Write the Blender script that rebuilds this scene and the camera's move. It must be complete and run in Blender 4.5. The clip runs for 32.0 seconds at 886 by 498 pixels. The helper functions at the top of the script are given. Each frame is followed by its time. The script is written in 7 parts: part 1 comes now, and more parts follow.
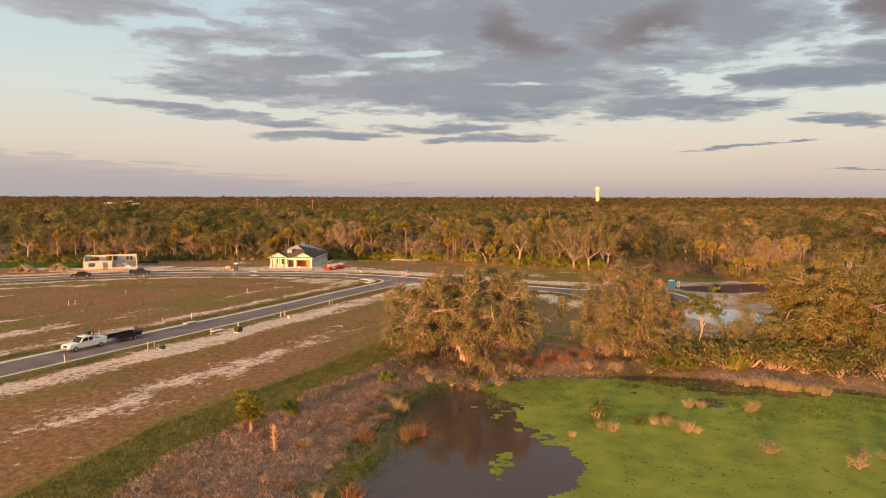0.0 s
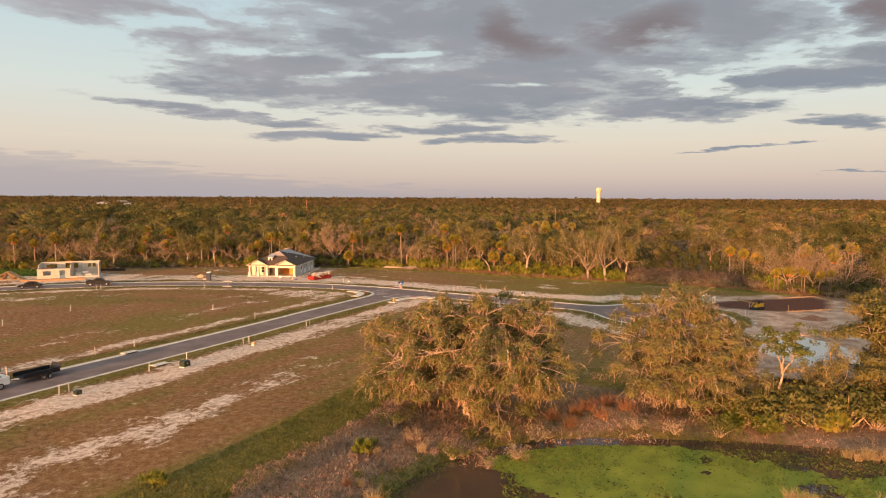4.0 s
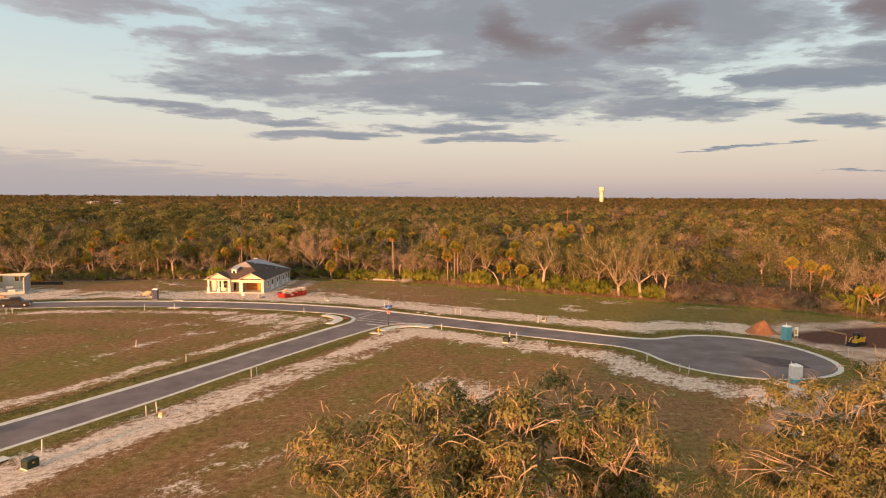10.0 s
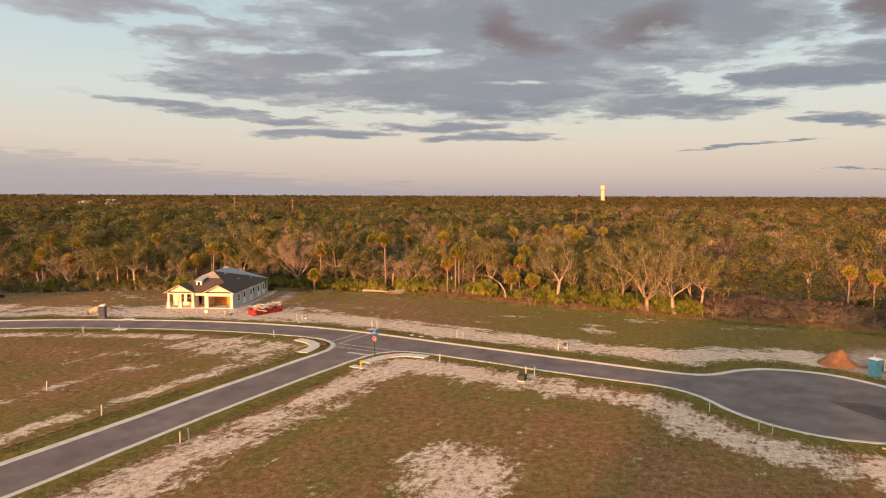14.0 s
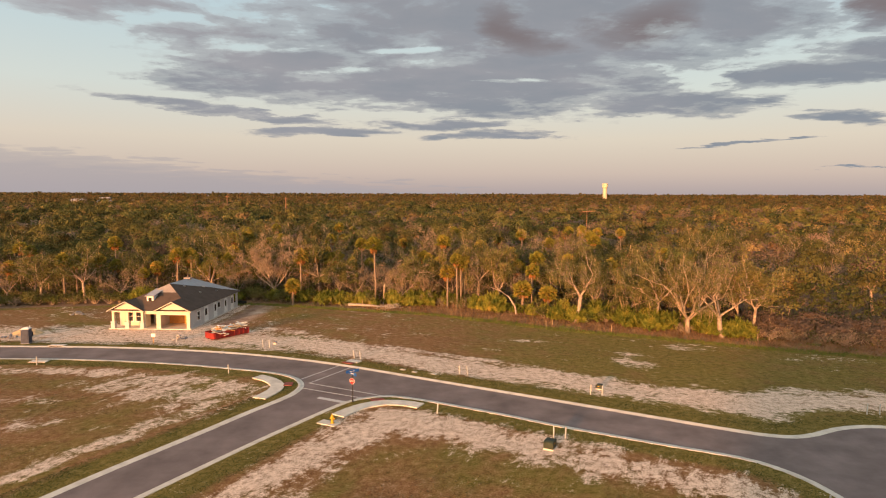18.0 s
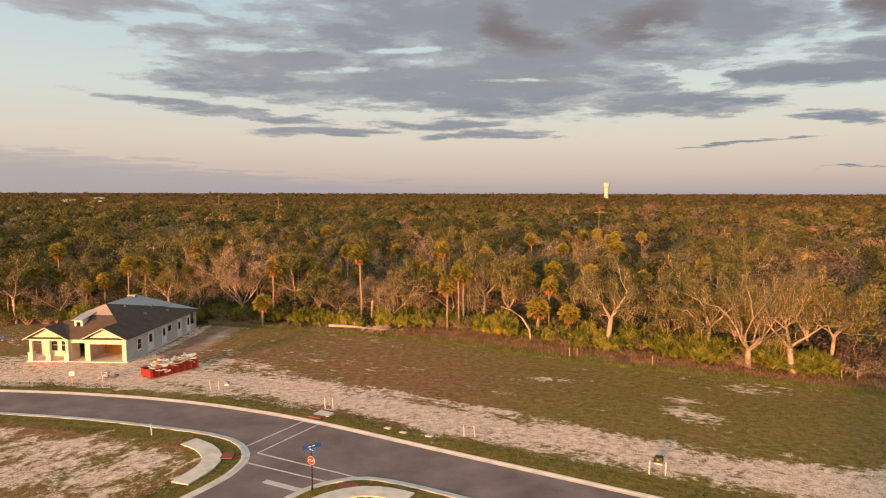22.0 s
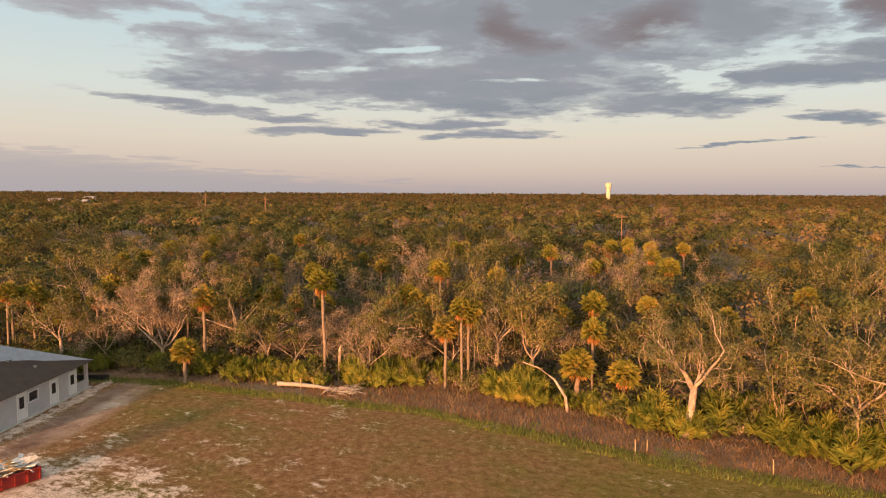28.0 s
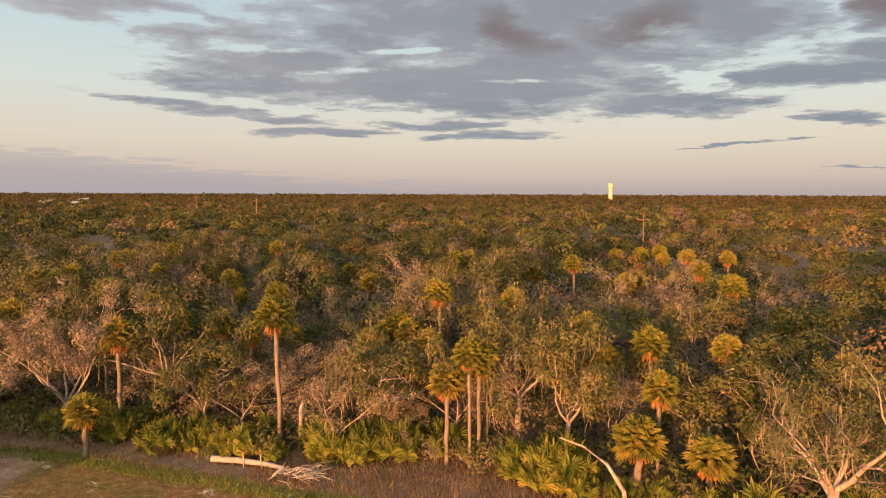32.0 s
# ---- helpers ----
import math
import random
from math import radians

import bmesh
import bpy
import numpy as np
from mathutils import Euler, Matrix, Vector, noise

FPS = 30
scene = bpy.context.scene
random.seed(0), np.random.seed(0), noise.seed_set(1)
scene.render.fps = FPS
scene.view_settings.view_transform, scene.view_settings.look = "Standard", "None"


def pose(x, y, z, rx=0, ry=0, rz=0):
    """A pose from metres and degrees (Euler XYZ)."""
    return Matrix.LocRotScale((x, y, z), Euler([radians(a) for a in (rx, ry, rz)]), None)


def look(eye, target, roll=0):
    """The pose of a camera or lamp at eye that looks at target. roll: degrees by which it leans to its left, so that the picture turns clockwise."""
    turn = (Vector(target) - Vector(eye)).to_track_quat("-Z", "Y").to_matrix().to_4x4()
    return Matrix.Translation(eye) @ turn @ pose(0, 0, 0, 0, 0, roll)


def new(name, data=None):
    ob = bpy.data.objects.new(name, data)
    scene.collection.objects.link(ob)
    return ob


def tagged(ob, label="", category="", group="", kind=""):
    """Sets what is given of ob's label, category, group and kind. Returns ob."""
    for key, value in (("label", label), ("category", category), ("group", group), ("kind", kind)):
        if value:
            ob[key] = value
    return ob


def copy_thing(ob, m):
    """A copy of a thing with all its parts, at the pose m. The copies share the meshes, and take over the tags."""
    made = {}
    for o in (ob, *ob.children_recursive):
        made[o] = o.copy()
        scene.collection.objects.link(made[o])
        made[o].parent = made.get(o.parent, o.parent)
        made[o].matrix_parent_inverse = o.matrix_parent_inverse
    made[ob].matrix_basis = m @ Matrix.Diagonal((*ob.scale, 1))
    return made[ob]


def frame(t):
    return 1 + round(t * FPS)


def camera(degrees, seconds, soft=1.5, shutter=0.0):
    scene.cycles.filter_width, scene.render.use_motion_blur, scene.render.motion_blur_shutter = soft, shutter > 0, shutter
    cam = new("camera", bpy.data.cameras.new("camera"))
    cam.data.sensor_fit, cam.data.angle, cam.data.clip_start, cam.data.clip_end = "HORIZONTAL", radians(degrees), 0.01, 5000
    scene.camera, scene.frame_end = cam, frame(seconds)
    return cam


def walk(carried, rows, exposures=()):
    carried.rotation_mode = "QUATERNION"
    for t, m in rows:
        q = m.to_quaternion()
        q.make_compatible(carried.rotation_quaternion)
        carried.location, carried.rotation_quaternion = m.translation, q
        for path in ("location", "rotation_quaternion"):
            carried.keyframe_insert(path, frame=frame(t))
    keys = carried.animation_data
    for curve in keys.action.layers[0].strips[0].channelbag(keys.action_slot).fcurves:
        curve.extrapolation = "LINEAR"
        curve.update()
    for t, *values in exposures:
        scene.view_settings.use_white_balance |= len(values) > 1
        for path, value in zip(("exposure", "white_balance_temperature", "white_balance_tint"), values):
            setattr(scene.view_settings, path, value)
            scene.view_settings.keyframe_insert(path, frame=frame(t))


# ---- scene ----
cam = camera(68.4, 32.0, soft=1.1)
PATH = [
    (0, (0.181, -2.814, 19.793), (0.164, -0.821, 19.634), 0.1),
    (6, (0.073, 25.904, 19.963), (0.059, 27.898, 19.806), 0.3),
    (9, (0.037, 40.157, 20.024), (0.022, 42.15, 19.865), 0.3),
    (13, (0.005, 59.35, 20.08), (-0.009, 61.343, 19.918), 0.2),
    (19, (-0.014, 88.299, 20.187), (-0.028, 90.291, 20.017), 0.2),
    (23, (-0.05, 107.392, 20.035), (-0.063, 109.385, 19.865), 0.1),
    (25, (0.076, 117.058, 20.151), (0.061, 119.051, 19.98), 0.1),
    (28, (0.036, 131.386, 20.419), (0.026, 133.379, 20.248), 0.3),
    (30, (0.146, 141.132, 20.352), (0.135, 143.125, 20.181), 0.2),
    (32, (-0.054, 151.01, 20.233), (-0.065, 153.003, 20.065), 0.2),
]
walk(cam, [(t, look(eye, target, roll)) for t, eye, target, roll in PATH],
     exposures=[(0, 0.90), (11, 0.90), (18, 0.82), (22, 0.83), (25, 0.88), (32, 0.88)])

# ---- world and sun ----
SUN_EL, SUN_AZ = radians(4.8), radians(207)


def tree_of(mat_or_world):
    mat_or_world.use_nodes = True
    nt = mat_or_world.node_tree
    nt.nodes.clear()
    return nt


def node(nt, kind, **kw):
    n = nt.nodes.new(kind)
    for k, v in kw.items():
        if k in n.inputs:
            n.inputs[k].default_value = v
        else:
            n.inputs[k.replace("_", " ")].default_value = v
    return n


def math_node(nt, op, a, b=None, clamp=False):
    n = nt.nodes.new("ShaderNodeMath")
    n.operation, n.use_clamp = op, clamp
    for k, v in enumerate((a, b)):
        if v is None:
            continue
        if isinstance(v, (int, float)):
            n.inputs[k].default_value = v
        else:
            nt.links.new(v, n.inputs[k])
    return n.outputs[0]


def mix_rgb(nt, fac, a, b, blend="MIX"):
    n = nt.nodes.new("ShaderNodeMix")
    n.data_type, n.blend_type = "RGBA", blend
    for k, v in ((0, fac), (6, a), (7, b)):
        if isinstance(v, (int, float)):
            n.inputs[k].default_value = v
        elif isinstance(v, tuple):
            n.inputs[k].default_value = (*v[:3], 1)
        else:
            nt.links.new(v, n.inputs[k])
    return n.outputs[2]


def ramp(nt, fac, stops, smooth=False):
    n = nt.nodes.new("ShaderNodeValToRGB")
    e = n.color_ramp.elements
    n.color_ramp.interpolation = "EASE" if smooth else "LINEAR"
    while len(e) < len(stops):
        e.new(0.5)
    for el, (p, c) in zip(e, stops):
        el.position = p
        el.color = (*c, 1) if isinstance(c, tuple) else (c, c, c, 1)
    nt.links.new(fac, n.inputs[0])
    return n.outputs[0]


def noise_tex(nt, vec, scale, detail=4, rough=0.55, dist=0.0):
    n = node(nt, "ShaderNodeTexNoise", Scale=scale, Detail=detail, Roughness=rough, Distortion=dist)
    if vec is not None:
        nt.links.new(vec, n.inputs["Vector"])
    return n.outputs[0]


world = bpy.data.worlds.new("sky")
scene.world = world
nt = tree_of(world)
coord = nt.nodes.new("ShaderNodeTexCoord")
sep = nt.nodes.new("ShaderNodeSeparateXYZ")
nt.links.new(coord.outputs["Generated"], sep.inputs[0])
az = math_node(nt, "ARCTAN2", sep.outputs[0], sep.outputs[1])
el = math_node(nt, "ARCSINE", sep.outputs[2])
sky = nt.nodes.new("ShaderNodeTexSky")
sky.sky_type, sky.sun_disc, sky.sun_elevation, sky.sun_rotation = "NISHITA", False, SUN_EL, SUN_AZ
sky.air_density, sky.dust_density, sky.ozone_density = 1.2, 1.5, 1.5
# clear sky: mauve haze at the horizon, a cream band, pale blue above
elr = math_node(nt, "MULTIPLY", el, 2.0)
clear = ramp(nt, elr, [(0.0, (0.49, 0.415, 0.42)), (0.06, (0.65, 0.535, 0.485)), (0.16, (0.755, 0.66, 0.57)), (0.30, (0.695, 0.735, 0.70)),
                       (0.50, (0.565, 0.69, 0.735)), (1.0, (0.25, 0.36, 0.48))])


def around_half(f, k):
    return math_node(nt, "MULTIPLY", math_node(nt, "SUBTRACT", f, 0.5), k)


def patch(cx, cy, rx, ry, lean=0.0):
    """A soft oval in azimuth and elevation (degrees)."""
    a = math_node(nt, "SUBTRACT", az, radians(cx))
    e = math_node(nt, "SUBTRACT", math_node(nt, "SUBTRACT", el, radians(cy)), math_node(nt, "MULTIPLY", a, lean))
    a = math_node(nt, "MULTIPLY", a, 1 / radians(rx))
    e = math_node(nt, "MULTIPLY", e, 1 / radians(ry))
    r = math_node(nt, "ADD", math_node(nt, "MULTIPLY", a, a), math_node(nt, "MULTIPLY", e, e))
    return math_node(nt, "MAXIMUM", math_node(nt, "SUBTRACT", 1.0, r), -1.0)


def flat_coord(kx, ky, low=0.06):
    """Where the view meets a flat cloud layer: streaks narrow towards the horizon."""
    c = nt.nodes.new("ShaderNodeCombineXYZ")
    h = math_node(nt, "ADD", math_node(nt, "MAXIMUM", sep.outputs[2], 0.0), low)
    nt.links.new(math_node(nt, "MULTIPLY", math_node(nt, "DIVIDE", sep.outputs[0], h), kx), c.inputs[0])
    nt.links.new(math_node(nt, "MULTIPLY", math_node(nt, "DIVIDE", sep.outputs[1], h), ky), c.inputs[1])
    return c.outputs[0]


def warp(x, seed_vec, k):
    return math_node(nt, "ADD", x, math_node(nt, "MULTIPLY", math_node(nt, "SUBTRACT", seed_vec, 0.5), k))


layer = flat_coord(1.0, 1.0)
wn = node(nt, "ShaderNodeTexNoise", Scale=0.9, Detail=6, Roughness=0.62)
nt.links.new(layer, wn.inputs["Vector"])
wsep = nt.nodes.new("ShaderNodeSeparateColor")
nt.links.new(wn.outputs["Color"], wsep.inputs[0])
az0, el0 = az, el
az = warp(az, wsep.outputs[0], 0.30)
el = warp(el, wsep.outputs[1], 0.040)
n1 = noise_tex(nt, layer, 1.5, 8, 0.6, 0.2)
n2 = noise_tex(nt, layer, 0.55, 4, 0.5, 0.2)
n3 = noise_tex(nt, layer, 5.0, 6, 0.62, 0.2)
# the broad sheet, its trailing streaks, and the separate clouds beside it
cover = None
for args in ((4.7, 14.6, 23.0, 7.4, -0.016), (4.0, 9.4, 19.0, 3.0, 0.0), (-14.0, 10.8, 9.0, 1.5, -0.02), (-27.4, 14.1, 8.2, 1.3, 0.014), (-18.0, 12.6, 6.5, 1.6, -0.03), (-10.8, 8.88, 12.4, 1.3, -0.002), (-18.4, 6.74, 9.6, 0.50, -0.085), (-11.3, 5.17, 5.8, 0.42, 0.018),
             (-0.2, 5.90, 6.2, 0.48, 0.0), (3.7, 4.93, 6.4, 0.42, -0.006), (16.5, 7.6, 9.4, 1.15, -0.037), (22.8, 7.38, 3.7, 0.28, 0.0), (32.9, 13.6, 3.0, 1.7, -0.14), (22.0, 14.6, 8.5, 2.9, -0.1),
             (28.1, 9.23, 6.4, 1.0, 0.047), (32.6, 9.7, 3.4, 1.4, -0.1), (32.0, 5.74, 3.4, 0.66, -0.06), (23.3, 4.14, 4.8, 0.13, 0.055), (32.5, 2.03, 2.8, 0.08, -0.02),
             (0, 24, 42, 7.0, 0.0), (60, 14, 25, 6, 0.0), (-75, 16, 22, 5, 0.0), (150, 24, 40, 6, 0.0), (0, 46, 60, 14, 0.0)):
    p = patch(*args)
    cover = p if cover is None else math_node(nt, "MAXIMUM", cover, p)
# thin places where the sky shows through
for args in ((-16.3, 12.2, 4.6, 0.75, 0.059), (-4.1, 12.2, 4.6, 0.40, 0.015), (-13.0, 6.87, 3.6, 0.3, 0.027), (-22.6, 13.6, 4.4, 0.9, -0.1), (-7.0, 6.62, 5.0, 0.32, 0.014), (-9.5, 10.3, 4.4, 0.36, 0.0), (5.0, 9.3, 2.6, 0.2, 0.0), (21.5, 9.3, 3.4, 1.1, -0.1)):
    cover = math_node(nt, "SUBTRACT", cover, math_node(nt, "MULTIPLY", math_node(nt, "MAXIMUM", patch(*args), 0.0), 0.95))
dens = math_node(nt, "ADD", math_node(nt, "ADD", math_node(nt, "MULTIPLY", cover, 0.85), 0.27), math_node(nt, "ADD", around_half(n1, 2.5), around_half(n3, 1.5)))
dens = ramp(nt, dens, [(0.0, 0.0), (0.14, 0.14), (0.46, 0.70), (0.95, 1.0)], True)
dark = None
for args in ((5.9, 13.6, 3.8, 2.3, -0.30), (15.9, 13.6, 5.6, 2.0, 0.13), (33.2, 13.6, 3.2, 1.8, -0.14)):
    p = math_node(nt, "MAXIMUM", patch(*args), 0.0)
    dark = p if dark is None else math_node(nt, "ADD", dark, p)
shade = math_node(nt, "ADD", math_node(nt, "ADD", math_node(nt, "MULTIPLY", n2, 0.6), math_node(nt, "ADD", math_node(nt, "MULTIPLY", n1, 0.55), -0.05)), math_node(nt, "MULTIPLY", az0, 0.22))
cloud_col = ramp(nt, shade, [(0.28, (0.475, 0.46, 0.48)), (0.45, (0.385, 0.388, 0.42)), (0.62, (0.322, 0.345, 0.385)), (0.82, (0.285, 0.325, 0.378))])
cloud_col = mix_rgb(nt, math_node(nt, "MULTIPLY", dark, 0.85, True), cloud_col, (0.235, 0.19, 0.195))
# edges of the sheet catch a little of the low light
cloud_col = mix_rgb(nt, ramp(nt, dens, [(0.3, 0.35), (0.8, 0.0)]), cloud_col, (0.62, 0.55, 0.54))
# low haze bank over the horizon
hz = math_node(nt, "SUBTRACT", math_node(nt, "ADD", 0.006, math_node(nt, "MULTIPLY", az0, -0.094)), el0)
hz = math_node(nt, "ADD", hz, math_node(nt, "ADD", math_node(nt, "MULTIPLY", math_node(nt, "SUBTRACT", n1, 0.5), 0.055), math_node(nt, "MULTIPLY", math_node(nt, "SUBTRACT", n2, 0.5), 0.05)))
haze = ramp(nt, math_node(nt, "MULTIPLY", hz, 20.0), [(0.0, 0.0), (0.10, 0.55), (0.5, 0.92)])
clear = mix_rgb(nt, haze, clear, (0.462, 0.425, 0.452))
clear = mix_rgb(nt, 0.035, clear, sky.outputs[0], "ADD")
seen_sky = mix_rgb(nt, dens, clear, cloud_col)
# the sunset side of the sky is brighter and warmer
turn = math_node(nt, "COSINE", math_node(nt, "SUBTRACT", az0, SUN_AZ))
west = math_node(nt, "POWER", math_node(nt, "ADD", math_node(nt, "MULTIPLY", turn, 0.5), 0.5), 4.0)
seen_sky = mix_rgb(nt, west, seen_sky, mix_rgb(nt, 1.0, seen_sky, (5.4, 3.7, 2.4), "MULTIPLY"))
bg1 = node(nt, "ShaderNodeBackground", Strength=0.49)
nt.links.new(seen_sky, bg1.inputs[0])
wout = nt.nodes.new("ShaderNodeOutputWorld")
nt.links.new(bg1.outputs[0], wout.inputs[0])

sun = new("sun", bpy.data.lights.new("sun", "SUN"))
sun.data.energy, sun.data.angle, sun.data.color = 5.5, radians(2.5), (1.0, 0.44, 0.165)
sun_dir = Vector((math.sin(SUN_AZ) * math.cos(SUN_EL), math.cos(SUN_AZ) * math.cos(SUN_EL), math.sin(SUN_EL)))
sun.matrix_world = look((-60, -120, 60), Vector((-60, -120, 60)) - sun_dir)


# ---- materials ----
def material(name, colors, scale=3.0, rough=0.8, metal=0.0, bump=0.0, bump_scale=40.0, island=0.0, objvar=0.0, detail=5, spec=0.3, tint=False):
    """A surface of two or more colours mixed by noise in object space, with fine relief and variation from piece to piece."""
    m = bpy.data.materials.new(name)
    nt = tree_of(m)
    tc = nt.nodes.new("ShaderNodeTexCoord")
    vec = tc.outputs["Object"]
    f = noise_tex(nt, vec, scale, detail, 0.6)
    col = ramp(nt, f, [(0.3 + 0.4 * k / max(1, len(colors) - 1), c) for k, c in enumerate(colors)])
    if tint:
        ta = nt.nodes.new("ShaderNodeAttribute")
        ta.attribute_name = "tint"
        ts = nt.nodes.new("ShaderNodeSeparateXYZ")
        nt.links.new(ta.outputs["Vector"], ts.inputs[0])
        th = nt.nodes.new("ShaderNodeHueSaturation")
        nt.links.new(math_node(nt, "ADD", ts.outputs[0], 1.0), th.inputs["Value"])
        nt.links.new(math_node(nt, "ADD", ts.outputs[1], 0.5), th.inputs["Hue"])
        nt.links.new(col, th.inputs["Color"])
        col = th.outputs[0]
    if island or objvar:
        hsv = nt.nodes.new("ShaderNodeHueSaturation")
        val = None
        if island:
            g = nt.nodes.new("ShaderNodeNewGeometry")
            val = math_node(nt, "MULTIPLY", math_node(nt, "SUBTRACT", g.outputs["Random Per Island"], 0.5), island)
        if objvar:
            o = nt.nodes.new("ShaderNodeObjectInfo")
            w = math_node(nt, "MULTIPLY", math_node(nt, "SUBTRACT", o.outputs["Random"], 0.5), objvar)
            val = w if val is None else math_node(nt, "ADD", val, w)
        nt.links.new(math_node(nt, "ADD", val, 1.0), hsv.inputs["Value"])
        nt.links.new(math_node(nt, "ADD", math_node(nt, "MULTIPLY", val, -0.07), 0.5), hsv.inputs["Hue"])
        nt.links.new(col, hsv.inputs["Color"])
        col = hsv.outputs[0]
    b = node(nt, "ShaderNodeBsdfPrincipled", Roughness=rough, Metallic=metal)
    b.inputs["Specular IOR Level"].default_value = spec
    nt.links.new(col, b.inputs["Base Color"])
    if bump:
        bn = node(nt, "ShaderNodeBump", Strength=bump, Distance=0.02)
        nt.links.new(noise_tex(nt, vec, bump_scale, 4), bn.inputs["Height"])
        nt.links.new(bn.outputs[0], b.inputs["Normal"])
    out = nt.nodes.new("ShaderNodeOutputMaterial")
    nt.links.new(b.outputs[0], out.inputs[0])
    return m


def leafy(name, colors, scale=0.8, island=0.5, objvar=0.5, glow=0.25):
    """Foliage: thin leaves that let some light through."""
    m = material(name, colors, scale, 0.7, 0, 0, 1, island, objvar, 3, 0.15, True)
    nt = m.node_tree
    b = [n for n in nt.nodes if n.type == "BSDF_PRINCIPLED"][0]
    out = [n for n in nt.nodes if n.type == "OUTPUT_MATERIAL"][0]
    tr = nt.nodes.new("ShaderNodeBsdfTranslucent")
    nt.links.new(b.inputs["Base Color"].links[0].from_socket, tr.inputs[0])
    mx = nt.nodes.new("ShaderNodeMixShader")
    mx.inputs[0].default_value = glow
    nt.links.new(b.outputs[0], mx.inputs[1])
    nt.links.new(tr.outputs[0], mx.inputs[2])
    nt.links.new(mx.outputs[0], out.inputs[0])
    return m


M_OAK = leafy("oak_leaf", [(0.058, 0.071, 0.021), (0.116, 0.114, 0.033), (0.185, 0.150, 0.050)], 0.3, 0.2, 0.5, 0.18)
M_OLIVE = leafy("woods_leaf", [(0.040, 0.050, 0.015), (0.100, 0.097, 0.028), (0.180, 0.134, 0.046)], 0.12, 0.16, 0.4, 0.15)
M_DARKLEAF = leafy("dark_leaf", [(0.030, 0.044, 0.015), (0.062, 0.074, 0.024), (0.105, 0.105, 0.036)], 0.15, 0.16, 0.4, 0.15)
M_TAN = leafy("tan_leaf", [(0.105, 0.075, 0.03), (0.17, 0.12, 0.05), (0.24, 0.165, 0.075)], 0.15, 0.16, 0.4, 0.15)
M_PALM = leafy("palm_frond", [(0.14, 0.16, 0.03), (0.26, 0.245, 0.045), (0.44, 0.31, 0.065)], 0.9, 0.4, 0.5, 0.40)
M_PALMETTO = leafy("palmetto_frond", [(0.12, 0.155, 0.03), (0.23, 0.245, 0.042), (0.38, 0.32, 0.065)], 0.8, 0.5, 0.6, 0.45)
M_DEADFROND = leafy("dead_frond", [(0.34, 0.16, 0.055), (0.56, 0.27, 0.095)], 1.5, 0.5, 0.4, 0.2)
M_MOSS = leafy("hanging_moss", [(0.18, 0.128, 0.07), (0.30, 0.22, 0.13), (0.42, 0.315, 0.195)], 0.9, 0.5, 0.25, 0.2)
M_MOSSY = leafy("mossy_leaf", [(0.085, 0.096, 0.030), (0.155, 0.15, 0.05), (0.24, 0.20, 0.08)], 0.4, 0.25)
M_TWIG = leafy("bare_twigs", [(0.18, 0.135, 0.085), (0.30, 0.235, 0.155)], 0.7, 0.6, 0.4, 0.1)
M_FARTWIG = leafy("bare_treetop", [(0.10, 0.072, 0.052), (0.18, 0.128, 0.095)], 0.3, 0.2, 0.2, 0.1)
M_FARLEAF = leafy("far_leaf", [(0.070, 0.066, 0.024), (0.108, 0.090, 0.032), (0.140, 0.106, 0.040)], 0.02, 0.05, 0, 0.4)
M_FARBROWN = leafy("far_brown_leaf", [(0.105, 0.078, 0.034), (0.15, 0.104, 0.048)], 0.02, 0.05, 0, 0.4)
M_FARDARK = leafy("far_dark_leaf", [(0.045, 0.052, 0.02), (0.075, 0.074, 0.028)], 0.02, 0.05, 0, 0.4)
M_DRY = leafy("dry_grass", [(0.17, 0.094, 0.046), (0.27, 0.158, 0.08), (0.38, 0.24, 0.13)], 0.5, 0.6, 0.3, 0.25)
M_WEED = leafy("green_weeds", [(0.085, 0.11, 0.026), (0.16, 0.175, 0.042)], 0.5, 0.7, 0.3, 0.3)
M_PINKBRUSH = leafy("dry_brush", [(0.17, 0.112, 0.075), (0.30, 0.20, 0.14), (0.44, 0.31, 0.225)], 0.5, 0.6, 0, 0.2)
M_MARSH = leafy("marsh_leaf", [(0.055, 0.075, 0.016), (0.105, 0.13, 0.026), (0.15, 0.17, 0.04)], 0.5, 0.4, 0, 0.15)
M_GRASS = leafy("verge_grass", [(0.034, 0.042, 0.010), (0.064, 0.070, 0.016), (0.105, 0.097, 0.025)], 0.6, 0.3, 0, 0.1)
M_MEADOW = leafy("meadow_grass", [(0.05, 0.10, 0.02), (0.09, 0.16, 0.03)], 0.4, 0.4, 0, 0.2)
M_EDGEGRASS = leafy("edge_grass", [(0.075, 0.095, 0.020), (0.135, 0.14, 0.034), (0.21, 0.18, 0.06)], 0.5, 0.4, 0, 0.2)
M_STRIP = leafy("strip_grass", [(0.085, 0.12, 0.022), (0.15, 0.18, 0.034), (0.22, 0.21, 0.055)], 0.5, 0.4, 0, 0.2)
M_LOTGRASS = leafy("lot_grass", [(0.07, 0.055, 0.02), (0.115, 0.08, 0.034), (0.16, 0.11, 0.055)], 0.4, 0.3, 0, 0.05)
M_BARK = material("pale_bark", [(0.19, 0.14, 0.105), (0.34, 0.26, 0.195), (0.50, 0.395, 0.305)], 2.5, 0.9, 0, 0.6, 14, 0, 0.3)
M_PALMBARK = material("palm_bark", [(0.15, 0.11, 0.08), (0.27, 0.21, 0.16)], 4, 0.9, 0, 0.8, 18, 0, 0.3)
